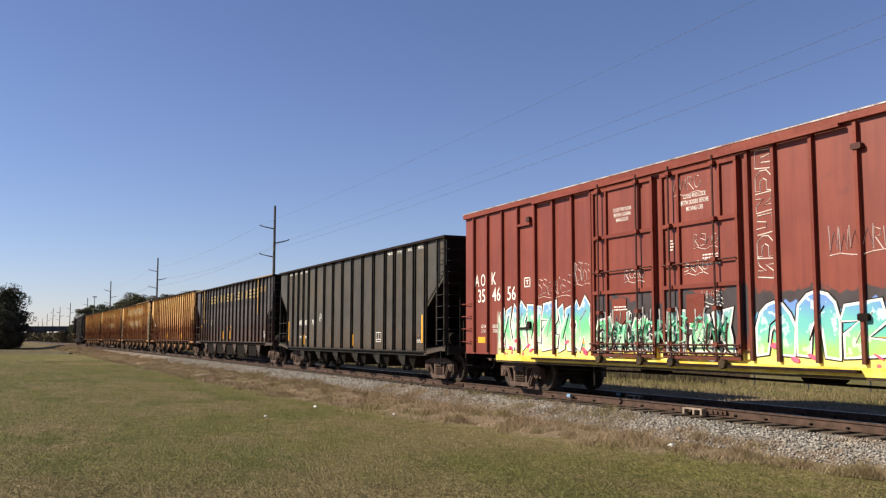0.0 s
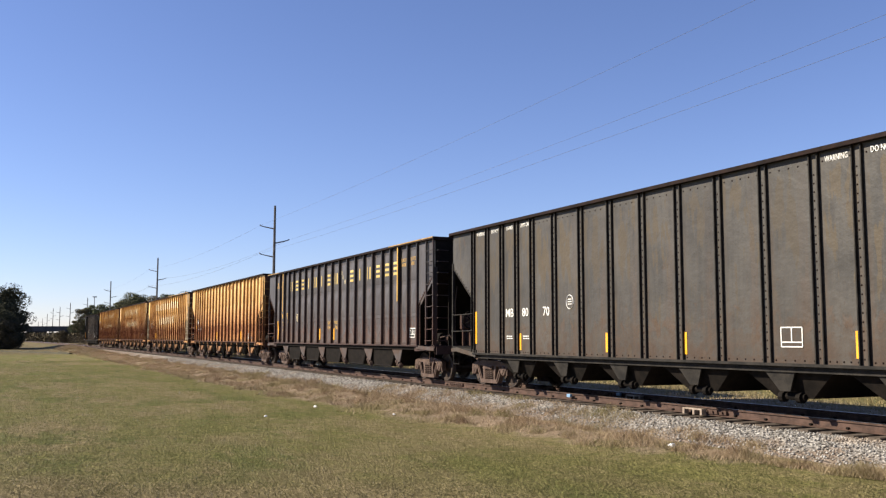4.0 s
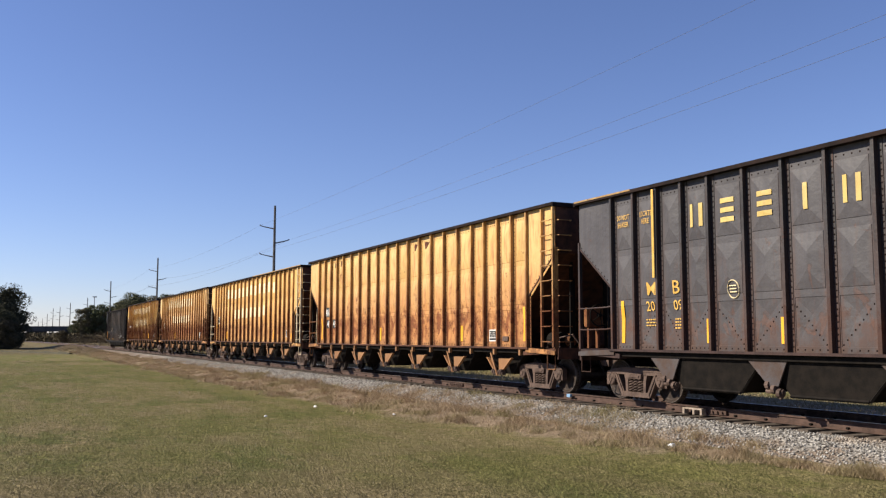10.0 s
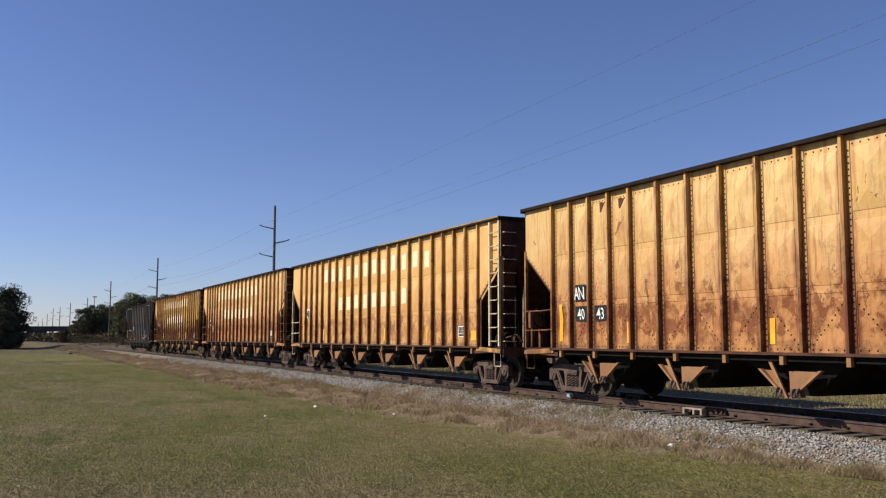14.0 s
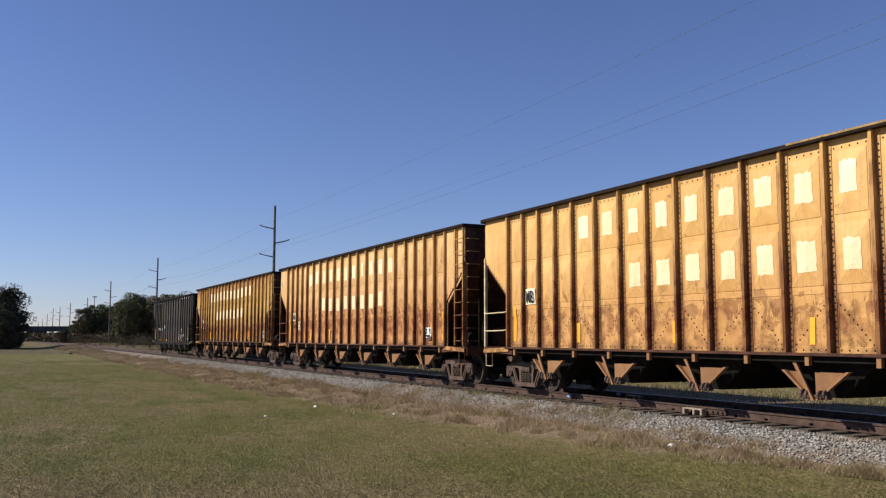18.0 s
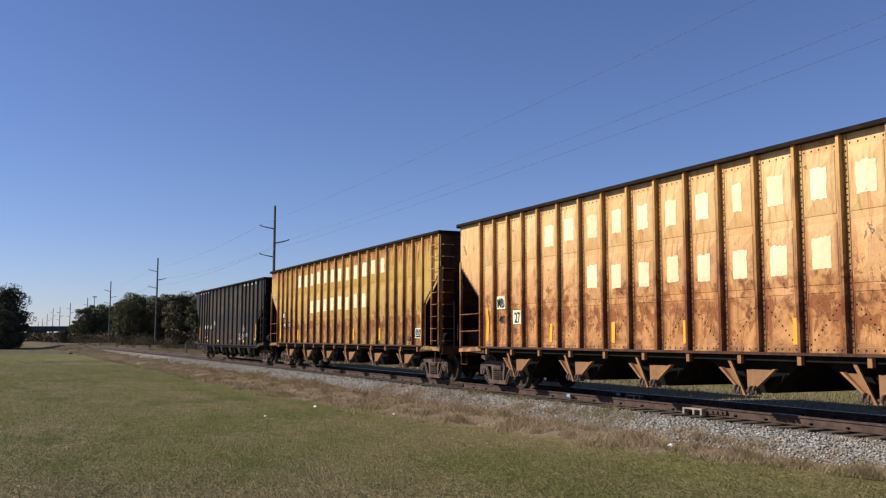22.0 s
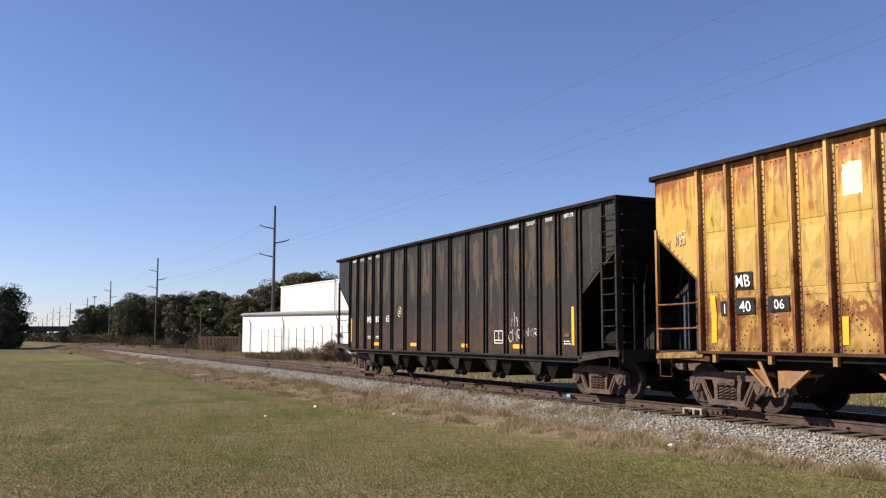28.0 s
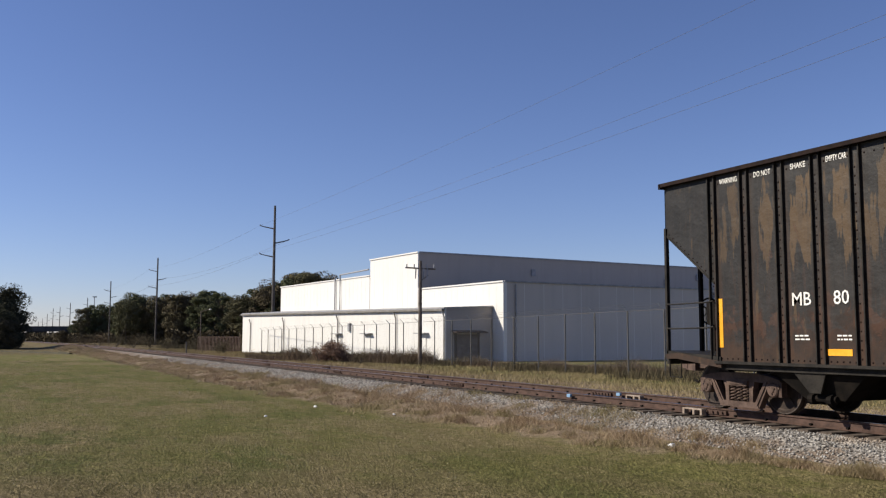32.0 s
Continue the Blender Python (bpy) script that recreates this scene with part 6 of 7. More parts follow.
    forms = [[(0.05, 0), (1, 0.1), (0.97, 0.4), (0.45, 0.38), (0.9, 0.65), (1, 1), (0, 0.95), (0, 0.7), (0.5, 0.68), (0.02, 0.35), (0.05, 0)],
             [(0, 0), (0.3, 0.02), (0.3, 0.5), (0.5, 0.62), (0.7, 0.5), (0.7, 0), (1, 0.02), (1, 0.7), (0.7, 1), (0.3, 1), (0, 0.7), (0, 0)],
             [(0, 0.1), (0.95, 0), (1, 0.3), (0.4, 0.35), (0.4, 0.6), (0.95, 0.68), (0.9, 0.95), (0.05, 1), (0, 0.1)]]
    for k in range(6):      # tall column of outlined blocks
        z, x = 2.5 + 0.405 * k, 2.66
        part("spray_line", Geo().tube([(x + 0.40 * (a if k % 2 else 1 - a), Y - 0.003, z + 0.38 * b) for a, b in forms[k % 3]], 0.013, 4), chalk, car, "thin spray-paint outline")
    return car


red = boxcar()
# ---- surroundings ----
AHEAD = Vector((-math.cos(radians(THETA)), math.sin(radians(THETA)), 0))
RIGHT = Vector((math.sin(radians(THETA)), math.cos(radians(THETA)), 0))


def spot(u, d, z=-0.5):
    """A place d metres ahead of the eye and u * d to the right of its line of sight."""
    p = EYE + (AHEAD + RIGHT * u) * d
    return Vector((p.x, p.y, z))


def siding(name, a, b):
    n = Nodes(name, 0.55, spec=0.4)
    co = n.coords("Object")
    big, runs, fine = n.noise(co, 0.25, 4), n.noise(n.coords("Object", (1.4, 1.4, 0.12)), 0.9, 5), n.noise(co, 14, 3)
    n.bump(fine, 0.06, 0.01)
    col = n.mix(n.math("MULTIPLY", n.ramp(runs, 0.45, 0.75), 0.22), n.mix(big, a, b), tuple(0.72 * q for q in a))
    return n.done(col)


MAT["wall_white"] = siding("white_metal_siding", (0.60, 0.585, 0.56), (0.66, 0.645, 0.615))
# siding of the right-hand walls, with their shade put into the colour
MAT["wall_shaded"] = siding("grey_side_siding", (0.31, 0.275, 0.25), (0.38, 0.335, 0.305))
MAT["wall_half_shaded"] = siding("half_shaded_side_siding", (0.44, 0.395, 0.365), (0.50, 0.45, 0.415))
MAT["trim_grey"] = simple("grey_metal_trim", (0.2, 0.2, 0.21), (0.32, 0.32, 0.33), 2, 0.5)
MAT["trim_dark"] = simple("weathered_fence_steel", (0.06, 0.057, 0.054), (0.11, 0.105, 0.1), 3, 0.6, 0.2)
MAT["gutter"] = simple("grey_brown_gutter", (0.16, 0.15, 0.14), (0.26, 0.245, 0.23), 2, 0.5)
MAT["galv"] = simple("galvanised_steel", (0.24, 0.24, 0.25), (0.36, 0.36, 0.37), 3, 0.5, 0.3)
MAT["door_grey"] = simple("dull_grey_door", (0.1, 0.08, 0.075), (0.16, 0.13, 0.12), 3, 0.6)
MAT["frame_dark"] = simple("dark_brown_door_frame", (0.035, 0.022, 0.02), (0.06, 0.042, 0.038), 3, 0.7)
MAT["pole_wood"] = simple("weathered_pole_wood", (0.075, 0.06, 0.05), (0.17, 0.14, 0.12), 3, 0.85)
MAT["pole_dark"] = simple("dark_steel_pole", (0.05, 0.045, 0.042), (0.10, 0.09, 0.085), 2, 0.7)
MAT["wire"] = simple("aluminium_cable", (0.12, 0.12, 0.13), (0.2, 0.2, 0.21), 2, 0.5, 0.4)
# bridge concrete, darkened in its colour for the shaded near side
MAT["concrete"] = simple("shade_dark_concrete", (0.05, 0.05, 0.052), (0.09, 0.088, 0.088), 0.4, 0.85)

BO = spot(0.0665, 74.0)
B_M = Matrix.Translation(BO) @ pose(0, 0, 0, 0, 0, 5.1)      # local -x: along the lit wall, +y: away from the track


def clad(parent, x0, x1, y0, y1, z0, z1, sides, step=1.0, side_mat=None):
    """Wall sheets with raised seams; sides names the faces to clad: f(ront), r(ight), l(eft), b(ack)."""
    t = 0.12
    seam = Geo().box(-0.02, 0.02, -0.006, 0, z0, z1 - 0.05).mesh("seam")
    for q in sides:
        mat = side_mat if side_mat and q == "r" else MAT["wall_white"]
        if q in "fb":
            y, n = (y0, -1) if q == "f" else (y1, 1)
            wall = part("wall", Geo().box(x0, x1, min(y, y - n * t), max(y, y - n * t), z0, z1), mat, parent)
            k = int((x1 - x0) / step)
            for i in range(1, k) if q == "f" else ():
                part("seam", seam, mat, wall, m=pose(x0 + (x1 - x0) * i / k, y, 0))
            part("coping", Geo().box(x0 - 0.08, x1 + 0.08, min(y, y + n * 0.1), max(y, y + n * 0.1), z1, z1 + 0.12), MAT["wall_white"], parent)
        else:
            x, n = (x0, -1) if q == "l" else (x1, 1)
            wall = part("wall", Geo().box(min(x, x - n * t), max(x, x - n * t), y0 + t, y1 - t, z0, z1), mat, parent)
            k = int((y1 - y0) / (2 * step))
            for i in range(1, k) if q == "r" else ():
                part("seam", seam, mat, wall, m=pose(x, y0 + t + (y1 - y0 - 2 * t) * i / k, 0, 0, 0, 90))
            part("coping", Geo().box(min(x, x + n * 0.1), max(x, x + n * 0.1), y0 + 0.1, y1, z1, z1 + 0.14), MAT["trim_grey"], parent)
    part("roof", Geo().box(x0 + t, x1 - t, y0 + t, y1 - t, z1 - 0.25, z1 - 0.15), MAT["galv"], parent)


def warehouse():
    b = thing("warehouse", "large white metal-clad warehouse of stepped flat-roofed halls", "building")
    b.matrix_basis = B_M
    clad(b, -14.3, 0, 0, 58, 0, 6.46, "frb", side_mat=MAT["wall_half_shaded"])
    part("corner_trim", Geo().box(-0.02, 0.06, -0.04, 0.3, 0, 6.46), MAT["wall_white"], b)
    clad(b, -24.8, -14.42, 0, 62, 0, 10.0, "fbl", side_mat=MAT["wall_shaded"])
    clad(b, -14.8, -14.42, 0, 62, 6.3, 10.0, "r", 1.0, MAT["wall_shaded"])
    clad(b, -51.3, -24.92, 0, 30, 0, 8.36, "flb")
    # pipes and vents on the walls and roof
    g = Geo()
    g.tube([(-32.2, -0.15, 4.2), (-32.2, -0.15, 8.9), (-24.9, -0.15, 9.05)], 0.09, 8)
    part("pipe", g, MAT["galv"], b, "grey roof pipe")
    part("pipe", Geo().tube([(-33.6, -0.15, 4.4), (-33.6, -0.15, 8.9)], 0.08, 8), MAT["galv"], b)
    part("pipe", Geo().tube([(-38.0, -0.3, 4.35), (-32.4, -0.3, 4.5)], 0.16, 8), MAT["galv"], b)
    for y, z in ((13.5, 8.6), (32.0, 8.2), (37.0, 8.9)):
        part("vent", Geo().bevel_box(-0.25, 0.25, -0.1, 0.1, -0.35, 0.35, 0.05), MAT["trim_grey"], b, m=pose(-14.34, y, z, 0, 0, 90))
    part("downpipe", Geo().tube([(0.1, 1.2, 0), (0.1, 1.2, 6.3)], 0.07, 8), MAT["galv"], b)
    part("downpipe", Geo().tube([(0.1, 24.0, 0), (0.1, 24.0, 6.3)], 0.12, 8), MAT["trim_grey"], b)
    return b


def annex():
    x1, y0 = -1.56, -4.6
    x0 = x1 - 51.0
    b = thing("annex", "low white lean-to annex with a grey-brown gutter and downspouts", "building")
    b.matrix_basis = B_M
    t = 0.12
    zr, zl = 4.26, 4.88      # roof edge at the right and at the left
    g = Geo().slab([(x0, 0), (x1, 0), (x1, zr), (x0, zl)], y0, y0 + t)
    wall = part("wall", g, MAT["wall_white"], b)
    seam = Geo().box(-0.02, 0.02, -0.006, 0, 0, 4.1).mesh("seam")
    for i in range(1, 50):
        part("seam", seam, MAT["wall_white"], wall, m=pose(x0 + 51.0 * i / 50, y0, 0))
    g = Geo().hexa([(x1 - t, y0 + t, 0), (x1, y0 + t, 0), (x1, -0.05, 0), (x1 - t, -0.05, 0), (x1 - t, y0 + t, zr), (x1, y0 + t, zr), (x1, -0.05, zr + 0.21), (x1 - t, -0.05, zr + 0.21)])
    part("wall", g, MAT["wall_shaded"], b)
    part("wall", Geo().hexa([(x0, y0 + t, 0), (x0 + t, y0 + t, 0), (x0 + t, -0.05, 0), (x0, -0.05, 0), (x0, y0 + t, zl), (x0 + t, y0 + t, zl), (x0 + t, -0.05, zl + 0.3), (x0, -0.05, zl + 0.3)]), MAT["wall_white"], b)
    part("roof", Geo().hexa([(x0 - 0.1, y0 - 0.15, zl), (x1 + 0.1, y0 - 0.15, zr), (x1 + 0.1, -0.06, zr + 0.21), (x0 - 0.1, -0.06, zl + 0.3), (x0 - 0.1, y0 - 0.15, zl + 0.1), (x1 + 0.1, y0 - 0.15, zr + 0.1), (x1 + 0.1, -0.06, zr + 0.31), (x0 - 0.1, -0.06, zl + 0.4)]), MAT["galv"], b)
    part("gutter", Geo().hexa([(x0, y0 - 0.3, zl - 0.18), (x1, y0 - 0.3, zr - 0.18), (x1, y0 - 0.15, zr - 0.18), (x0, y0 - 0.15, zl - 0.18), (x0, y0 - 0.32, zl), (x1, y0 - 0.32, zr), (x1, y0 - 0.15, zr), (x0, y0 - 0.15, zl)]), MAT["gutter"], b, "grey-brown gutter")
    for x in (x1 - 8.5, x1 - 21.0, x1 - 36.2, x1 - 47.8, x1 - 0.15):
        part("downspout", Geo().tube([(x, y0 - 0.22, zr - 0.1), (x + 0.2, y0 - 0.12, zr - 0.7), (x + 0.2, y0 - 0.12, 0.1)], 0.065, 8), MAT["gutter"], b, "grey-brown downspout")
    # side door under a small hood
    yd = y0 + (0 - y0) * 0.45
    door = part("door", Geo().box(x1, x1 + 0.06, yd - 1.0, yd + 1.0, 0.0, 2.2), MAT["door_grey"], b, "dull grey double door")
    for q in (-1.08, 1.08):
        part("jamb", Geo().box(x1, x1 + 0.12, yd + q - 0.08, yd + q + 0.08, 0.0, 2.4), MAT["frame_dark"], door)
    part("hood", Geo().hexa([(x1, yd - 1.5, 2.4), (x1 + 0.9, yd - 1.5, 2.3), (x1 + 0.9, yd + 1.5, 2.3), (x1, yd + 1.5, 2.4), (x1, yd - 1.5, 2.52), (x1 + 0.9, yd - 1.5, 2.38), (x1 + 0.9, yd + 1.5, 2.38), (x1, yd + 1.5, 2.52)]), MAT["frame_dark"], door)
    # lit-side doors with hoods, meter boxes
    for x in (x1 - 3.5, x1 - 14.0, x1 - 20.8):
        part("hood", Geo().box(x - 0.9, x + 0.9, y0 - 0.5, y0 - 0.03, 2.25, 2.33), MAT["trim_grey"], b, "small door hood")
        part("door", Geo().box(x - 0.5, x + 0.5, y0 - 0.05, y0 - 0.03, 0.0, 2.15), MAT["wall_white"], b)
    part("meter_box", Geo().bevel_box(x1 - 18.3, x1 - 17.9, y0 - 0.2, y0 - 0.03, 2.5, 3.3, 0.03), MAT["trim_grey"], b)
    return b


def side_shed():
    """A low white lean-to farther along the warehouse's side wall."""
    b = thing("side_shed", "low white lean-to shed against the warehouse wall", "building")
    b.matrix_basis = B_M
    x0, x1, y0, y1, z = 0.15, 14.0, 38.5, 50.0, 4.7
    part("wall", Geo().slab([(x0, 0), (x1, 0), (x1, z - 0.5), (x0, z)], y0, y0 + 0.12), MAT["wall_white"], b)
    part("wall", Geo().slab([(x0, 0), (x1, 0), (x1, z - 0.5), (x0, z)], y1 - 0.12, y1), MAT["wall_white"], b)
    part("wall", Geo().box(x1 - 0.12, x1, y0 + 0.12, y1 - 0.12, 0, z - 0.52), MAT["wall_half_shaded"], b)
    part("roof", Geo().hexa([(x0, y0 - 0.15, z), (x1 + 0.15, y0 - 0.15, z - 0.5), (x1 + 0.15, y1, z - 0.5), (x0, y1, z), (x0, y0 - 0.15, z + 0.1), (x1 + 0.15, y0 - 0.15, z - 0.4), (x1 + 0.15, y1, z - 0.4), (x0, y1, z + 0.1)]), MAT["galv"], b)
    return b


warehouse()
annex()
side_shed()


def chain_fence():
    f = thing("chain_link_fence", "galvanised chain-link fence with barbed wire arms", "fence")
    c, a0 = 0.0583, 43.0
    ends = [spot((1175 - 784) / 1607, a0, 2.98 - 3.0), spot((488 - 784) / 1607, a0 * (1 + c * 24), 2.5 - 3.0)]
    step = (ends[1] - ends[0]) / 24
    pts = [ends[0] + step * k for k in range(-14, 27)]
    H = 2.8
    for p in pts:
        post = part("post", Geo().lathe([(0.0, H), (0.04, H), (0.04, -0.6)], 8, "z"), MAT["trim_dark"], f, m=Matrix.Translation(p))
        part("arm", Geo().tube([(0, 0, H - 0.02), (-0.1, -0.28, H + 0.3)], 0.02, 5), MAT["galv"], post)
    a, b = pts[0], pts[-1]
    up = Vector((0, 0, 1))
    part("top_rail", Geo().tube([a + up * H, b + up * H], 0.014, 6), MAT["trim_dark"], f)
    for k in range(3):
        q = Vector((-0.03 - 0.035 * k, -0.09 - 0.095 * k, 0.09 + 0.1 * k))
        part("barbed_wire", Geo().tube([a + up * H + q, b + up * H + q], 0.0035, 4), MAT["trim_dark"], f)
    n = Nodes("chain_link_mesh", 0.5)
    t = n.t.nodes.new("ShaderNodeBsdfTransparent")
    mx = n.t.nodes.new("ShaderNodeMixShader")
    mx.inputs[0].default_value = 0.025
    n.done((0.2, 0.2, 0.205))
    n.t.links.new(t.outputs[0], mx.inputs[1])
    n.t.links.new(n.b.outputs[0], mx.inputs[2])
    n.t.links.new(mx.outputs[0], n.t.nodes["Material Output"].inputs[0])
    d = (b - a).normalized()
    w = Vector((-d.y, d.x, 0)) * 0.004
    g = Geo().hexa([a - w, b - w, b + w, a + w, a - w + up * H, b - w + up * H, b + w + up * H, a + w + up * H])
    part("chain_link", g, n.m, f, "woven wire mesh")


chain_fence()


def far_fence():
    f = thing("slatted_fence", "brown rusty slatted fence at the edge of the woods", "fence")
    a, b = spot(-0.268, 132, -0.5), spot(-0.222, 118, -0.5)
    for k in range(31):
        p = a + (b - a) * k / 30
        part("slat", Geo().box(-0.14, 0.14, -0.02, 0.02, 0, 2.0), MAT["rail"], f, m=Matrix.Translation(p))
    part("rail", Geo().tube([a + Vector((0, 0, 1.95)), b + Vector((0, 0, 1.95))], 0.05, 5), MAT["rail"], f)


far_fence()


# ---- poles and wires ----
def transmission_pole(p, h):
    o = thing("transmission_pole", "tall dark single pole with three bracket arms", "utility pole", "poles along the track")
    o.location = p
    part("shaft", Geo().tube([(0, 0, 0), (0, 0, h)], 0.27, 10, r1=0.16), MAT["pole_dark"], o)
    for z, q in ((h - 3.1, -1), (h - 5.2, 1), (h - 7.2, -1)):
        ux, uy = RIGHT.x * q, RIGHT.y * q
        part("arm", Geo().tube([(0, 0, z - 0.3), (ux * 1.0, uy * 1.0, z - 0.1), (ux * 1.95, uy * 1.95, z + 0.12)], 0.11, 6, r1=0.07), MAT["pole_dark"], o, "bracket arm")
        part("insulator", Geo().tube([(ux * 1.9, uy * 1.9, z + 0.1), (ux * 2.15, uy * 2.15, z + 0.3)], 0.09, 6), MAT["galv"], o)
    return o


def px(x, d, z=-0.5):
    return spot((x - 784) / 1607, d, z)


LINE = [(px(484, 131), 21.0), (px(278, 222), 21.3), (px(196, 305), 20.6), (px(156, 420), 20.0), (px(126, 480), 20.0), (px(108, 520), 19.0), (px(96, 640), 22.0), (px(86, 720), 20.0), (px(78, 800), 18.0), (px(71, 900), 17.0)]
for p, h in LINE:
    transmission_pole(p, h)
START = Vector((-20.0, 19.5, -0.5))
transmission_pole(START, 21.0)


def cable(a, b, sag, r=0.014):
    g = Geo()
    n = 24
    g.tube([a + (b - a) * (i / n) - Vector((0, 0, 4 * sag * (i / n) * (1 - i / n))) for i in range(n + 1)], r, 4, False)
    tagged(new("power_line", g.mesh("power_line")), "thin power line hanging between poles", "cable", "power lines").data.materials.append(MAT["wire"])


for k in range(2):
    (p, h), (q, i) = LINE[k], LINE[k + 1]
    for dz, s in ((2.9, -1), (5.0, 1), (7.0, -1)):
        cable(p + Vector((0, 0, h - dz)) + RIGHT * 2.1 * s, q + Vector((0, 0, i - dz)) + RIGHT * 2.1 * s, 1.0, 0.013)
p, h = LINE[0]
for dz, z2, s in ((2.9, 18.3, -1), (5.0, 16.8, 1), (7.0, 14.2, -1)):
    cable(p + Vector((0, 0, h - dz)) + RIGHT * 2.1 * s, START + Vector((0, 0, z2)) + Vector((0, 1.9 * s, 0)), 0.5, 0.0085)


def wooden_pole(p, h):
    o = thing("utility_pole", "weathered wooden utility pole with a crossarm and insulators", "utility pole")
    o.location = p
    part("shaft", Geo().tube([(0, 0, 0), (0, 0, h)], 0.16, 10, r1=0.11), MAT["pole_wood"], o)
    d = RIGHT
    part("crossarm", Geo().tube([d * -1.1 + Vector((0, 0, h - 0.5)), d * 1.1 + Vector((0, 0, h - 0.62))], 0.06, 6), MAT["pole_wood"], o)
    for q in (-1.0, -0.45, 0.45, 1.0):
        part("insulator", Geo().tube([d * q + Vector((0, 0, h - 0.5)), d * q + Vector((0, 0, h - 0.25))], 0.05, 6), MAT["galv"], o)
    for q in (-0.28, 0.3, 0.55):
        part("fuse", Geo().tube([d * q + Vector((0, -0.08, h - 1.3)), d * q + Vector((0, -0.05, h - 0.55))], 0.05, 6), MAT["trim_grey"], o)
    part("bracket", Geo().tube([Vector((0, 0, h - 1.5)), d * 0.62 + Vector((0, -0.05, h - 1.05))], 0.035, 5), MAT["pole_wood"], o)
    return o


wooden_pole(px(744, 66), 7.5)
small = thing("street_lamp", "thin lamp post before the woods", "lamp post")
small.location = px(357, 150)
part("post", Geo().tube([(0, 0, 0), (0, 0, 6.2)], 0.07, 6), MAT["pole_wood"], small)
part("arm", Geo().tube([(0, 0, 6.1), tuple(RIGHT * 1.3 + Vector((0, 0, 6.5)))], 0.05, 5), MAT["pole_wood"], small)
part("head", Geo().bevel_box(-0.35, 0.35, -0.12, 0.12, -0.06, 0.1, 0.04), MAT["wall_white"], small, "pale lamp head", m=Matrix.Translation(RIGHT * 1.5 + Vector((0, 0, 6.5))))
mast = thing("light_mast", "tall floodlight mast far off", "lamp post")
mast.location = px(168, 420)
part("post", Geo().tube([(0, 0, 0), (0, 0, 20.5)], 0.15, 6), MAT["galv"], mast)
part("head", Geo().box(-0.9, 0.9, -0.9, 0.9, 20.2, 20.6), MAT["galv"], mast)


def overpass():
    o = thing("overpass", "grey concrete road bridge far down the track", "bridge", kind="structure")
    a, b = px(20, 380, 3.6), px(150, 400, 3.9)
    d = (b - a).normalized()
    n = Vector((-d.y, d.x, 0)) * 5.0
    up = Vector((0, 0, 1))
    part("deck", Geo().hexa([a - n, b - n, b + n, a + n, a - n + up * 1.3, b - n + up * 1.3, b + n + up * 1.3, a + n + up * 1.3]), MAT["concrete"], o)
    part("parapet", Geo().hexa([a - n + up * 1.3, b - n + up * 1.3, b - n * 0.94 + up * 1.3, a - n * 0.94 + up * 1.3, a - n + up * 2.2, b - n + up * 2.2, b - n * 0.94 + up * 2.2, a - n * 0.94 + up * 2.2]), MAT["concrete"], o)
    for f in (0.36, 0.8):
        c = a + (b - a) * f
        part("pier", Geo().box(c.x - 1.3, c.x + 1.3, c.y - 4, c.y + 4, -0.6, 3.9), MAT["concrete"], o)


overpass()
# ---- trees ----
def leaf_mat(name, a, b, c):
    n = Nodes(name, 0.8, spec=0.15)
    r, q = n.island(), n.random()
    col = n.mix(r, a, b)
    col = n.mix(n.ramp(q, 0.55, 1.0, (0.0, 0.7)), col, c)
    return n.done(col)


MAT["leaf"] = leaf_mat("dark_green_leaves", (0.066, 0.076, 0.036), (0.108, 0.112, 0.054), (0.125, 0.098, 0.058))
MAT["leaf_deep"] = leaf_mat("deep_green_leaves", (0.03, 0.034, 0.02), (0.06, 0.06, 0.033), (0.08, 0.06, 0.04))
MAT["leaf_warm"] = leaf_mat("brown_green_leaves", (0.075, 0.062, 0.036), (0.122, 0.096, 0.056), (0.135, 0.088, 0.052))
MAT["brush"] = leaf_mat("undergrowth_leaves", (0.06, 0.052, 0.029), (0.105, 0.084, 0.048), (0.12, 0.08, 0.048))
MAT["dead_weed"] = leaf_mat("dark_dead_weed_stalks", (0.085, 0.06, 0.038), (0.18, 0.13, 0.085), (0.12, 0.085, 0.055))
MAT["bark"] = simple("grey_brown_bark", (0.05, 0.04, 0.032), (0.12, 0.1, 0.08), 4, 0.9)


def crown_mesh(seed, h, r, base, count):
    """Leaf clumps on the ends of limbs, with gaps between them."""
    rng = np.random.default_rng(seed)
    k = 64
    z = rng.uniform(-1, 1, k)
    a, q = rng.uniform(0, 2 * np.pi, k), np.sqrt(1.0 - 0.85 * z * z) * np.sqrt(rng.uniform(0.1, 1, k)) * r * 0.8
    cen = np.stack([q * np.cos(a), q * np.sin(a), (base + h * 0.93) / 2 + z * (h * 0.93 - base) / 2], 1)
    rad = rng.uniform(0.16, 0.34, k) * r
    pick = rng.integers(0, k, count)
    d = rng.normal(size=(count, 3))
    d /= np.linalg.norm(d, axis=1)[:, None]
    p = cen[pick] + d * (rad[pick] * rng.uniform(0.55, 1.05, count) ** 0.6)[:, None] * np.array([1, 1, 0.75])
    s = rng.uniform(0.07, 0.155, count)
    u = rng.normal(size=(count, 3))
    u /= np.linalg.norm(u, axis=1)[:, None]
    w = np.cross(u, d)
    w /= np.linalg.norm(w, axis=1)[:, None] + 1e-6
    v = np.stack([p - u * s[:, None], p + w * s[:, None] * 0.7, p + u * s[:, None], p - w * s[:, None] * 0.7], 1).reshape(-1, 3)
    f = np.arange(count * 4).reshape(-1, 4)
    return v, f, cen


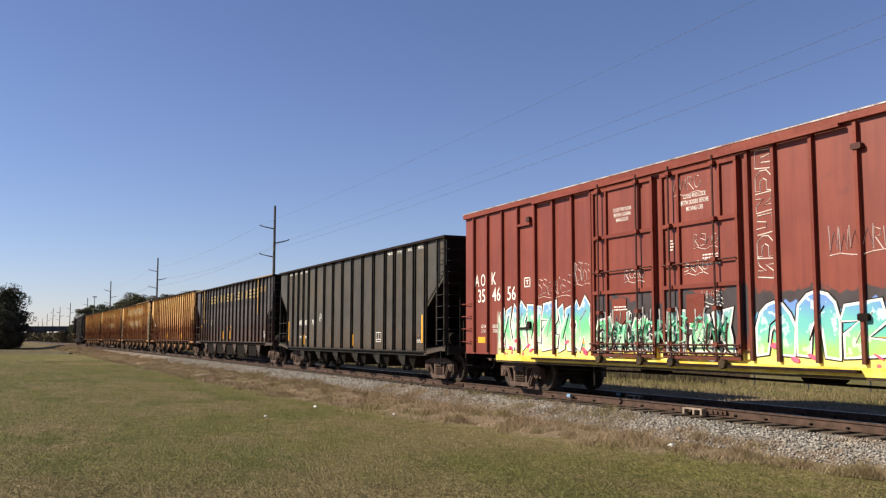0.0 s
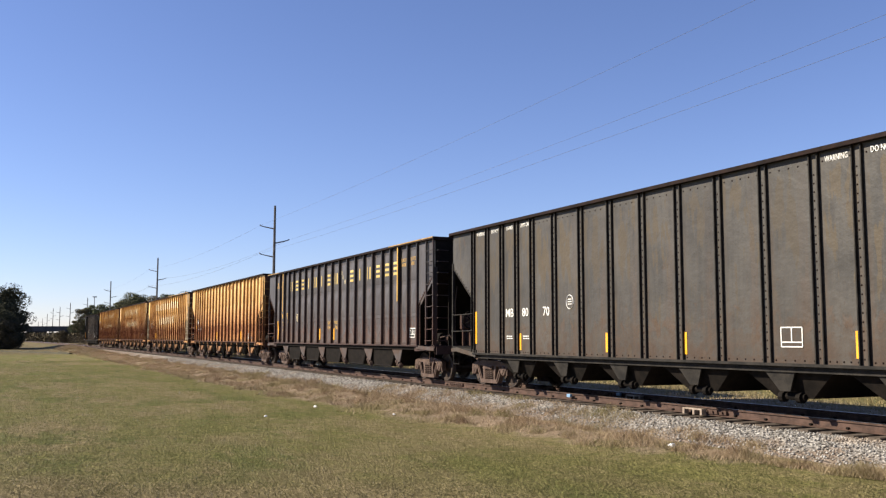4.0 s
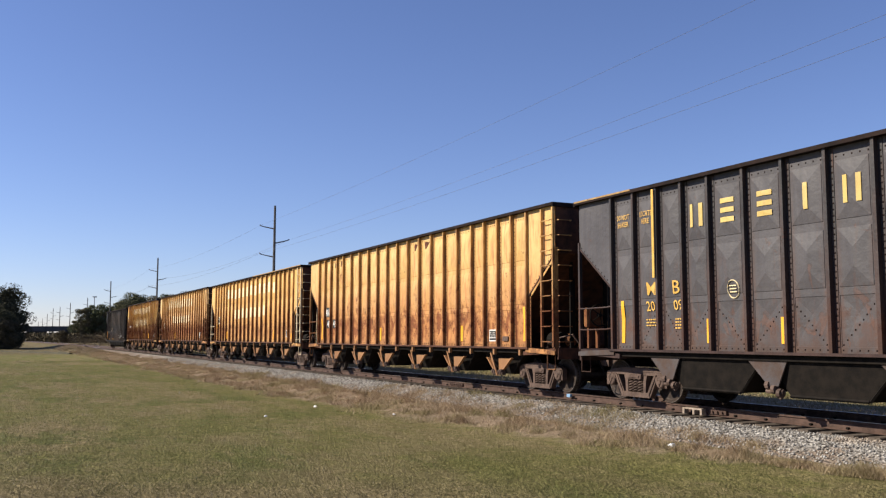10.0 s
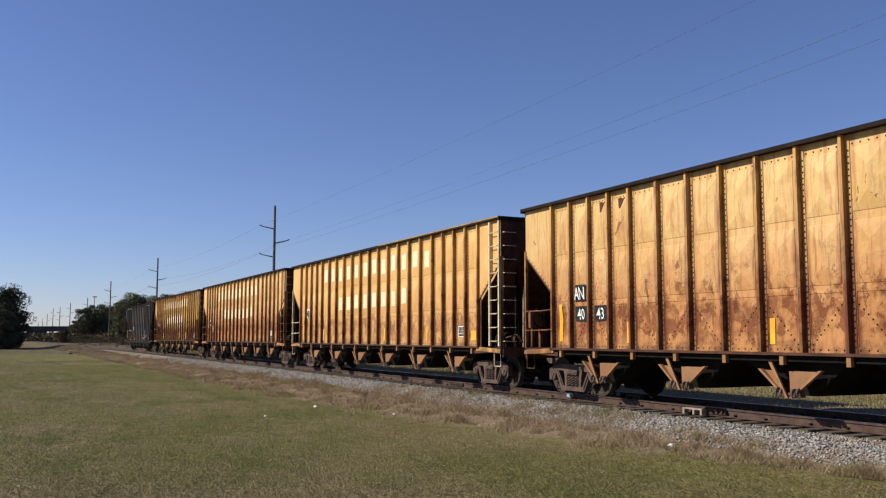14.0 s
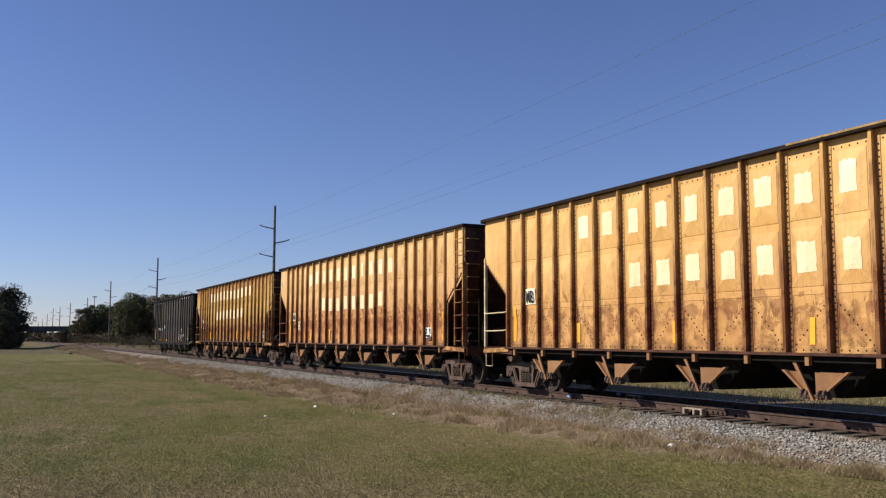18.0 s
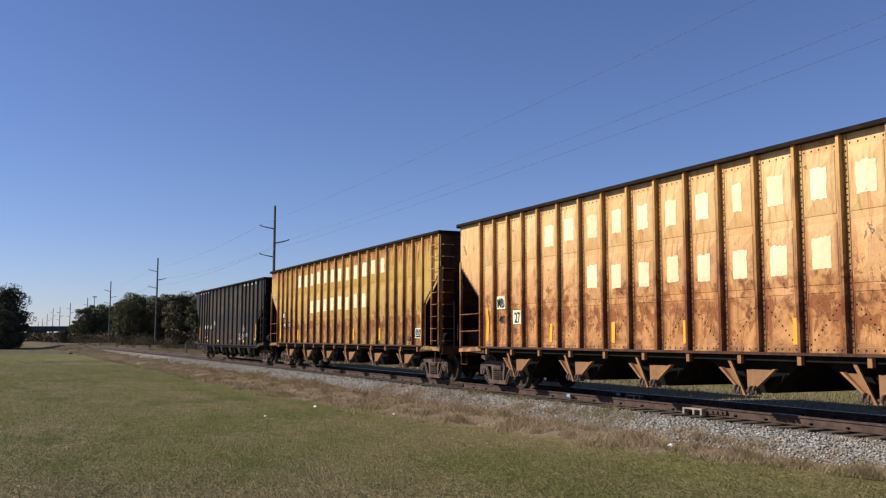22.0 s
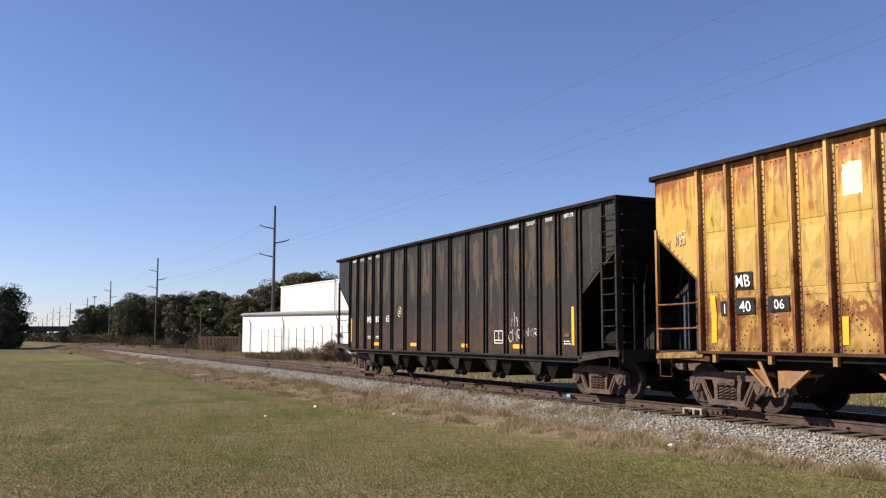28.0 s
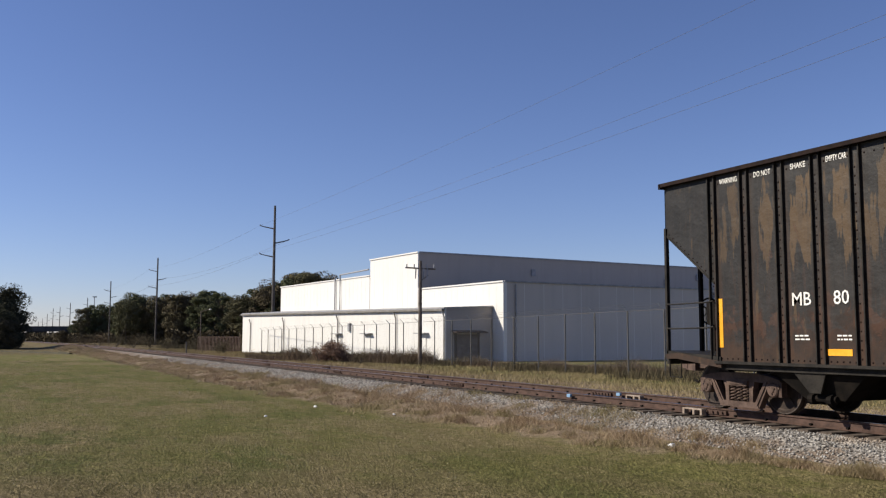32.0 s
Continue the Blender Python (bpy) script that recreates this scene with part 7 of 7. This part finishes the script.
def tree_kind(seed, h, r, base, count, leaf, label):
    v, f, cen = crown_mesh(seed, h, r, base, count)
    t = thing("tree", label, "tree", "trees of the wood")
    g = Geo().tube([(0, 0, 0), (0.1, 0.05, h * 0.3), (0.0, 0.1, h * 0.8)], 0.03 * h * 0.9, 7, r1=0.05)
    for c in cen[:7]:
        g.tube([(0.05, 0.05, max(0.5, c[2] * 0.55)), tuple(c)], 0.09, 5, r1=0.03)
    part("trunk", g, MAT["bark"], t)
    part("crown", big_mesh("crown", v, f, leaf), None, t)
    return t


KINDS = [tree_kind(1, 11.5, 4.2, 2.0, 15000, MAT["leaf"], "dark green broad-crowned tree"), tree_kind(2, 12.5, 3.6, 1.6, 15000, MAT["leaf"], "dark green tall tree"),
         tree_kind(3, 10.0, 4.6, 1.2, 15000, MAT["leaf_warm"], "brown and green autumn tree"), tree_kind(4, 13.0, 3.4, 3.2, 14000, MAT["leaf"], "tall dark pine with a high crown"), tree_kind(5, 10.0, 4.8, 0.5, 20000, MAT["leaf_deep"], "dense dark green live oak")]


def wood():
    rnd = random.Random(8)
    tops = [(138, 572), (150, 548), (165, 543), (185, 543), (200, 552), (218, 540), (240, 526), (256, 540), (275, 528), (295, 522), (318, 528), (335, 522), (352, 530), (372, 517), (392, 522), (412, 530), (432, 528), (452, 518), (470, 512), (492, 508), (512, 498), (532, 492), (552, 490), (572, 494), (592, 503), (615, 512)]
    for row in range(4):
        for k, (x, top) in enumerate(tops):
            d = (325 if x < 215 else 240 if x < 300 else 224 if x < 430 else 190) + 22 * row + rnd.uniform(-7, 7)
            y = 599 - top - (8 * row if row else 0) - rnd.uniform(0, 6)
            h = y / 1607 * d + 1.9
            i = rnd.choice((0, 0, 1, 2, 3, 1)) if 330 < x < 430 else rnd.choice((0, 0, 1, 1, 3, 2))
            base = (11.5, 12.5, 10.0, 13.0)[i]
            s = max(0.4, 1.1 * h / base)
            p = px(x + rnd.uniform(-5, 5) + 7 * (row % 2), d)
            copy_thing(KINDS[i], Matrix.Translation(p) @ pose(0, 0, 0, 0, 0, rnd.uniform(0, 360)) @ Matrix.Diagonal((1, 1, 1, 1))).scale = (s * 1.15, s * 1.15, s)
    for x, top, d, i in ((4, 508, 150, 4), (16, 540, 152, 4), (-16, 512, 155, 4), (2, 545, 143, 4), (-45, 515, 150, 4), (24, 566, 148, 4), (10, 565, 141, 4), (-20, 545, 142, 4), (60, 590, 330, 0), (95, 585, 430, 1), (120, 583, 430, 0), (112, 586, 300, 2)):
        h = (599 - top) / 1607 * d + 1.9
        s = h / (11.5, 12.5, 10.0, 13.0, 10.0)[i]
        copy_thing(KINDS[i], Matrix.Translation(px(x, d)) @ pose(0, 0, 0, 0, 0, 40 * x)).scale = (s * 1.1, s * 1.1, s)
    for q, x in enumerate((225, 305, 345, 400, -60)):
        o = KINDS[q]
        o.location = px(x, 228 + 9 * q if q < 4 else 158)


wood()


# ---- grass, weeds and stones ----
def blades(name, label, pts, height, width, material, lean=0.5, seed=1, category="grass"):
    """Many separate blades as one piece of ground cover."""
    rng = np.random.default_rng(seed)
    n = len(pts)
    a = rng.uniform(0, 2 * np.pi, n)
    side = np.stack([np.cos(a), np.sin(a), np.zeros(n)], 1) * width[:, None]
    b = rng.uniform(0, 2 * np.pi, n)
    tip = np.stack([np.cos(b) * lean, np.sin(b) * lean, np.ones(n)], 1) * (height * rng.uniform(0.5, 1.1, n))[:, None]
    v = np.stack([pts - side, pts + side, pts + tip], 1).reshape(-1, 3)
    f = np.arange(n * 3).reshape(-1, 3)
    return tagged(new(name, big_mesh(name, v, f, material)), label, category, kind="stuff")


def levels(x, y):
    return np.array([ground_z(a, b) for a, b in zip(x, y)])


MAT["blade_green"] = blades_mat("green_grass_blades", (0.078, 0.082, 0.022), (0.20, 0.182, 0.07), (0.185, 0.15, 0.072), True)
MAT["blade_dry"] = blades_mat("dry_grass_blades", (0.26, 0.192, 0.118), (0.42, 0.32, 0.21), (0.28, 0.22, 0.12))
MAT["blade_weed"] = blades_mat("mixed_weed_blades", (0.19, 0.158, 0.07), (0.31, 0.25, 0.13), (0.22, 0.165, 0.09))
MAT["blade_brown"] = blades_mat("red_brown_weed_blades", (0.15, 0.098, 0.056), (0.26, 0.175, 0.108), (0.155, 0.138, 0.06))
MAT["shrub"] = leaf_mat("brown_shrub_twigs", (0.12, 0.072, 0.05), (0.22, 0.14, 0.10), (0.17, 0.095, 0.065))


def field_grass():
    rng = np.random.default_rng(4)
    n = 300000
    d = 9.5 * (75 / 9.5) ** (rng.uniform(0, 1, n) ** 1.25)
    u = rng.uniform(-0.54, 0.54, n)
    x = EYE.x + AHEAD.x * d + RIGHT.x * u * d
    y = EYE.y + AHEAD.y * d + RIGHT.y * u * d
    edge = -3.6 - 2.5 * (1 - np.exp(np.minimum(x + 8, 0) * 0.07))
    keep = y < edge + 0.3 * np.sin(x * 0.9) + 0.25 * np.sin(x * 2.3) + rng.normal(0, 0.25, n)
    x, y, d = x[keep], y[keep], d[keep]
    pts = np.stack([x, y, levels(x, y)], 1)
    blades("field_grass", "short mown green grass with dry tips", pts, 0.026 + 0.0004 * d, 0.002 + 0.00015 * d, MAT["blade_green"], 0.8, 5)


def verge_grass():
    rng = np.random.default_rng(6)
    n = 440000
    x = -3 - 157 * rng.uniform(0, 1, n) ** 2.1
    edge = -3.6 - 2.5 * (1 - np.exp(np.minimum(x + 8, 0) * 0.07))      # where the mown field begins
    upper = -2.40 + 1.05 * np.clip((-13.0 - x) / 4.0, 0, 1) * np.clip((x + 32.0) / 6.0, 0, 1) + 0.25 * np.sin(x * 0.8)      # how far it has crept over the stones
    y = edge + (upper - edge) * rng.uniform(-0.25, 1.0, n)
    tuft = np.array([noise.noise((a * 0.7, b * 0.9, 5)) for a, b in zip(x, y)])
    clump = np.array([noise.noise((a * 1.9, b * 2.2, 8)) for a, b in zip(x, y)])
    bare = ((x + 11.6) / 4.2) ** 2 + ((y + 3.1) / 0.55) ** 2 < 1 + 0.8 * tuft      # trodden earth
    keep = ~bare & (rng.uniform(0, 1, n) < np.clip(0.55 + 0.9 * clump + 0.5 * tuft, 0.08, 1)) & (y > edge - 0.5 * rng.uniform(0, 1, n) * np.clip(1 + 2 * tuft, 0, 2))
    x, y, tuft, clump = x[keep], y[keep], tuft[keep], clump[keep]
    b = np.array([bend(a) for a in x])
    bed = np.interp(y, [-3.3, -2.75, -2.2, -1.65], [-0.66, -0.52, -0.36, -0.22])
    pts = np.stack([x, y + b, np.maximum(levels(x, y + b), bed)], 1)
    tall = 0.05 + 0.24 * np.clip(tuft + 0.12, 0, 1) + 0.16 * np.clip(clump, 0, 1)
    width = 0.0018 + 0.00009 * np.abs(x)
    tall *= 1 - 0.35 * np.clip((-30 - x) / 40, 0, 1)
    dark = rng.uniform(0, 1, len(x)) < np.clip(0.18 + 0.9 * clump, 0.05, 0.75) * np.clip((x + 70) / 50, 0.25, 1)
    blades("verge_grass", "tall dry tan grass beside the ballast", pts[~dark], tall[~dark], width[~dark], MAT["blade_dry"], 0.85, 7)
    blades("verge_weeds", "clumps of red-brown and olive weeds in the dry grass", pts[dark], tall[dark] * 1.15, width[dark] * 1.2, MAT["blade_brown"], 0.7, 8, "weeds")


def back_grass():
    rng = np.random.default_rng(9)
    n = 110000
    x = -8 - 150 * rng.uniform(0, 1, n) ** 1.4
    y = rng.uniform(2.9, 17.5, n)
    b = np.array([bend(a) for a in x])
    tuft = np.array([noise.noise((a * 0.3, c * 0.4, 9)) for a, c in zip(x, y)])
    pts = np.stack([x, y + b, levels(x, y + b)], 1)
    blades("rough_grass", "rough yellow-green grass behind the track", pts, 0.10 + 0.22 * np.clip(tuft + 0.15, 0, 1), 0.005 + 0.00016 * np.abs(x), MAT["blade_weed"], 0.6, 10)
    # brown weeds along the fence and the far bank
    n = 60000
    s = rng.uniform(0, 1, n) ** 0.8
    x = -30 - 150 * s
    y = 14.2 + rng.normal(0, 1.1, n)
    tall = np.array([noise.noise((a * 0.25, c * 0.2, 2)) for a, c in zip(x, y)])
    keep = tall > -0.1
    x, y, tall = x[keep], y[keep], tall[keep]
    pts = np.stack([x, y, levels(x, y)], 1)
    blades("fence_weeds", "tall brown weeds along the fence", pts, 0.35 + 1.3 * np.clip(tall, 0, 1), 0.008 + 0.00016 * np.abs(x), MAT["brush"], 0.45, 11, "weeds")


def wall_weeds():
    """Dark dead weeds between the fence and the warehouse."""
    rng = np.random.default_rng(17)
    n = 80000
    u = rng.uniform(440, 1320, n)
    rank = np.where(u < 770, 1.7, 1.0)
    far = 66 - 22 * (u - 800) / 520
    d = far + rng.normal(0, 1.2, n)
    u = (u - 784) / 1607
    x, y = EYE.x + (AHEAD.x + RIGHT.x * u) * d, EYE.y + (AHEAD.y + RIGHT.y * u) * d
    tall = np.array([noise.noise((a * 0.35, b * 0.35, 7)) for a, b in zip(x, y)])
    pts = np.stack([x, y, levels(x, y)], 1)
    blades("dead_weeds", "dark brown dead weeds along the fence", pts, rank * (0.2 + 0.75 * np.clip(tall + 0.25, 0, 1)) * rng.uniform(0.4, 1.15, n), np.full(n, 0.009) * rank, MAT["dead_weed"], 0.6, 18, "weeds")


def stones():
    rng = np.random.default_rng(12)
    n = 42000
    x = -3 - 75 * rng.uniform(0, 1, n) ** 1.5
    y = np.where(rng.uniform(0, 1, n) < 0.85, -0.95 - 1.7 * rng.uniform(0, 1, n) ** 1.3, rng.uniform(1.0, 2.6, n))
    r = rng.uniform(0.012, 0.032, n)
    z = np.interp(y, [-3.3, -2.75, -2.2, -1.65, -0.9, 0.9, 1.55, 2.2, 3.4], [-0.66, -0.52, -0.36, -0.22, -0.25, -0.25, -0.235, -0.32, -0.62]) + r * 0.35
    b = np.array([bend(a) for a in x])
    c = np.stack([x, y + b, z], 1)
    o = np.array([(1, 0, 0), (0, 1, 0), (-1, 0, 0), (0, -1, 0), (0, 0, 0.8), (0, 0, -0.8)], float)
    v = (c[:, None, :] + o[None] * (r[:, None, None] * rng.uniform(0.6, 1.25, (n, 6, 3))) + rng.normal(0, 0.2, (n, 6, 3)) * r[:, None, None]).reshape(-1, 3)
    t = np.array([(0, 1, 4), (1, 2, 4), (2, 3, 4), (3, 0, 4), (1, 0, 5), (2, 1, 5), (3, 2, 5), (0, 3, 5)])
    f = (t[None] + (np.arange(n) * 6)[:, None, None]).reshape(-1, 3)
    tagged(new("ballast_stones", big_mesh("ballast_stones", v, f, MAT["stones"])), "loose grey ballast stones", "stones", kind="stuff")


field_grass()
verge_grass()
back_grass()
stones()


def shrub(p, w, h, seed, label, foliage="shrub"):
    rng = np.random.default_rng(seed)
    s = thing("shrub", label, "shrub")
    s.location = p
    g = Geo()
    tips = []
    for i in range(9):
        a = rng.uniform(0, 6.28)
        t = Vector((math.cos(a) * w * rng.uniform(0.3, 0.8), math.sin(a) * w * rng.uniform(0.3, 0.8), h * rng.uniform(0.25, 0.9)))
        tips.append(t)
        g.tube([(0, 0, 0), tuple(t * 0.5 + Vector((0, 0, h * 0.1))), tuple(t)], 0.04, 5, r1=0.012)
    part("stem", g, MAT["bark"], s)
    n = 2600
    pick = rng.integers(0, 9, n)
    c = np.array([tuple(t) for t in tips])[pick] + rng.normal(0, 0.26 * w, (n, 3)) * np.array([1, 1, 0.7])
    u, q = rng.normal(size=(n, 3)), rng.normal(size=(n, 3))
    k = 0.022 * h
    v = np.stack([c - u * k, c + q * k, c + u * k], 1).reshape(-1, 3)
    part("foliage", big_mesh("foliage", v, np.arange(n * 3).reshape(-1, 3), MAT[foliage]), None, s)


def brush():
    """The dark tangle of undergrowth at the foot of the wood."""
    rng = np.random.default_rng(31)
    n = 47000
    x = rng.uniform(135, 625, n)
    d = np.where(x < 212, 312, np.where(x < 296, 227, np.where(x < 430, 210, 170))) + rng.uniform(0, 16, n)
    top = 3.2 + 1.6 * np.array([noise.noise((a * 0.05, b * 0.05, 4)) for a, b in zip(x, d)])
    z = -0.5 + top * rng.uniform(0, 1, n)
    u = (x - 784) / 1607
    c = np.stack([EYE.x + (AHEAD.x + RIGHT.x * u) * d, EYE.y + (AHEAD.y + RIGHT.y * u) * d, z], 1)
    # scrub below the far bridge
    m = 7000
    e = np.arange(m)
    u[e] = (rng.uniform(44, 140, m) - 784) / 1607
    d[e] = rng.uniform(300, 350, m)
    c[e] = np.stack([EYE.x + (AHEAD.x + RIGHT.x * u[e]) * d[e], EYE.y + (AHEAD.y + RIGHT.y * u[e]) * d[e], -0.5 + 3.2 * rng.uniform(0, 1, m) ** 1.3], 1)
    a, b = rng.normal(size=(n, 3)) * 0.2, rng.normal(size=(n, 3)) * 0.2
    v = np.stack([c - a, c + b, c + a, c - b], 1).reshape(-1, 3)
    tagged(new("undergrowth", big_mesh("undergrowth", v, np.arange(4 * n).reshape(-1, 4), MAT["brush"])), "dark tangled undergrowth at the foot of the wood", "undergrowth", kind="stuff")


brush()
wall_weeds()
for k, (x, w, h) in enumerate(((566, 0.7, 1.0), (578, 1.0, 1.5), (590, 1.0, 1.7), (603, 1.0, 1.4), (614, 0.7, 0.9), (625, 0.5, 0.6))):
    shrub(px(x, 72 + 0.6 * (k % 2)), w, h, 1 + k, "low brown bush before the white wall")
for k, (x, d, w, h) in enumerate(((545, 80, 0.9, 1.0), (520, 88, 0.8, 1.1), (640, 66, 0.7, 0.8), (400, 112, 1.5, 1.5), (300, 150, 2.2, 1.8), (240, 160, 2.4, 2.0), (350, 140, 2.0, 1.8), (270, 165, 2.4, 2.2), (180, 170, 2.6, 2.2), (150, 175, 2.8, 2.0), (210, 180, 2.5, 2.0))):
    shrub(px(x, d), w, h, 20 + k, "low brown roadside shrub", "brush")
# ---- small things on the ground and ties ----
def litter():
    paper = simple("white_litter", (0.7, 0.69, 0.66), (0.82, 0.81, 0.78), 8, 0.6)
    for x, y, s in ((-12.0, -4.12, 0.06), (-20.95, -5.35, 0.035), (-24.3, -6.3, 0.05), (-21.9, -8.3, 0.035)):
        z = ground_z(x, y) + 0.03
        g = Geo()
        rnd = random.Random(int(x * 100))
        k = 7
        g.lathe([(0.0, -s * 0.5), (s * 0.8, -s * 0.4), (s, 0), (s * 0.6, s * 0.5), (0.0, s * 0.55)], k, "z")
        g.v = [(a * rnd.uniform(0.7, 1.4), b * rnd.uniform(0.7, 1.4), c * rnd.uniform(0.7, 1.3)) for a, b, c in g.v]
        o = tagged(new("litter", g.mesh("litter")), "crumpled white paper on the grass", "litter")
        o.data.materials.append(paper)
        o.location = (x, y, z + s * 0.4)


litter()
blue = simple("light_blue_plastic", (0.12, 0.22, 0.36), (0.2, 0.32, 0.46), 6, 0.5)
bone = simple("bone_white_casting", (0.2, 0.155, 0.12), (0.32, 0.26, 0.21), 6, 0.6)
for x, y, mat, label in ((-20.0, -0.86, blue, "light blue marker clamped to the rail"), (-19.9, 0.62, blue, "light blue marker clamped to the rail")):
    o = tagged(new("rail_marker", Geo().bevel_box(-0.08, 0.08, -0.03, 0.03, -0.08, 0.0, 0.015).mesh("rail_marker")), label, "marker")
    o.data.materials.append(mat)
    o.location = (x, y, -0.02)
for x, y in ((-15.2, -0.9), (-19.2, 0.6)):
    g = Geo()
    g.bevel_box(-0.3, 0.3, -0.06, 0.06, -0.03, 0.0, 0.01)
    for q in (-0.27, 0.04, 0.27):
        g.box(q - 0.03, q + 0.03, -0.06, 0.06, -0.13, -0.03)
    o = tagged(new("rail_brace", g.mesh("rail_brace")), "bone-white casting bolted to the rail", "rail brace")
    o.data.materials.append(bone)
    o.location = (x, y, -0.04)
post = tagged(new("marker_post", Geo().bevel_box(-0.08, 0.08, -0.05, 0.05, 0, 1.5, 0.02).mesh("marker_post")), "short dark post beside the track", "post")
post.data.materials.append(MAT["pole_dark"])
post.location = px(333, 84)
# low bank whose dark colour paints the shadow line along the ditch
hump = Geo()
for i in range(29):
    t = i / 28
    a = px(-30 + 160 * t, 122 - 20 * t)
    hump.v += [(a.x - 0.9, a.y - 0.5, -0.6), (a.x, a.y, -0.28 + 0.06 * math.sin(i * 1.3)), (a.x + 0.9, a.y + 0.5, -0.6)]
    if i:
        n = 3 * i
        hump.f += [(n - 3, n, n + 1, n - 2), (n - 2, n + 1, n + 2, n - 1)]
tagged(new("ditch_bank", hump.mesh("ditch_bank")), "low bank of a ditch at the field's edge, coloured dark as its shadow line", "bank", kind="structure").data.materials.append(simple("ditch_shadow_grass", (0.03, 0.028, 0.015), (0.065, 0.055, 0.03), 3, 0.9))

# joint bars and anchors on the rails
bar = Geo().bevel_box(-0.46, 0.46, -0.03, 0.03, -0.135, -0.05, 0.015)
for q in (-0.36, -0.22, -0.08, 0.08, 0.22, 0.36):
    bar.lathe([(0, -0.065), (0.026, -0.065), (0.026, -0.03)], 6, at=(q, 0, -0.09))
bar_me = bar.mesh("joint_bar")
anchor_me = Geo().bevel_box(-0.025, 0.025, -0.05, 0.0, -0.15, -0.11, 0.01).mesh("rail_anchor")
for s in [-110 + 11.9 * i for i in range(10)]:
    for y in (-0.793, 0.713):
        part("joint_bar", bar_me, MAT["rail"], TRACK, "bolted joint bar", m=pose(s + (5.9 if y > 0 else 0), y + bend(s), 0))
for i in range(80):
    s = -76 + 0.95 * i
    for y in (-0.765, 0.74):
        part("rail_anchor", anchor_me, MAT["black"], TRACK, m=pose(s + (0.3 if y > 0 else 0) + (0.14 if i % 2 else 0), y + bend(s), 0))
# ties
tie_me = Geo().slab([(-0.115, -0.36), (0.115, -0.36), (0.115, -0.19), (0.1, -0.178), (-0.1, -0.178), (-0.115, -0.19)], -1.3, 1.3).mesh("tie")
plate_me = Geo().box(-0.1, 0.1, -0.17, 0.17, -0.178, -0.166).mesh("tie_plate")
rnd = random.Random(3)
for i in range(290):
    s = -140 + 0.5 * i
    t = part("tie", tie_me, MAT["tie"], TRACK, m=pose(s, bend(s) + rnd.uniform(-0.07, 0.07), rnd.uniform(-0.012, 0.004), 0, 0, rnd.uniform(-1.5, 1.5)))
# ---- what moves ----
TRAIN = [(red, 62.95), (black, 42.58), (grey, 21.15), (cream, -0.72), (orange, -22.86), (rusty, -44.94), (ochre, -67.15), (last, -88.62)]
KNOTS = [0.0, 4.5, 9.0, 13.5, 18.0, 22.5, 26.5, 32.0]
SPEED = [5.000, 4.942, 4.774, 4.852, 5.043, 5.213, 5.314, 5.264]


def travelled(t):
    """Metres that the train has gone at t seconds, from where it stands at 0 s."""
    s = -78.25
    for (a, b), (v, w) in zip(zip(KNOTS[:-1], KNOTS[1:]), zip(SPEED[:-1], SPEED[1:])):
        d = min(max(t - a, 0.0), b - a)
        s += v * d + (w - v) / (b - a) * d * d / 2
    return s


def on_track(s, back=8.8):
    """A car's pose with both its trucks on the rails."""
    a, b = Vector((s - back, bend(s - back), 0)), Vector((s + back, bend(s + back), 0))
    m = (a + b) / 2
    return pose(m.x, m.y, 0, 0, 0, math.degrees(math.atan2(b.y - a.y, b.x - a.x)))


def motions():
    for car, s in TRAIN:
        walk(car, [(0.5 * i, on_track(s + travelled(0.5 * i))) for i in range(65)])
    turns = [(0.1 * i, math.degrees((travelled(0.1 * i) + 78.25) / 0.457)) for i in range(321)]
    for wheel, x in WHEELS:
        walk(wheel, [(t, pose(x, 0, 0.457, 0, a, 0)) for t, a in turns])


motions()
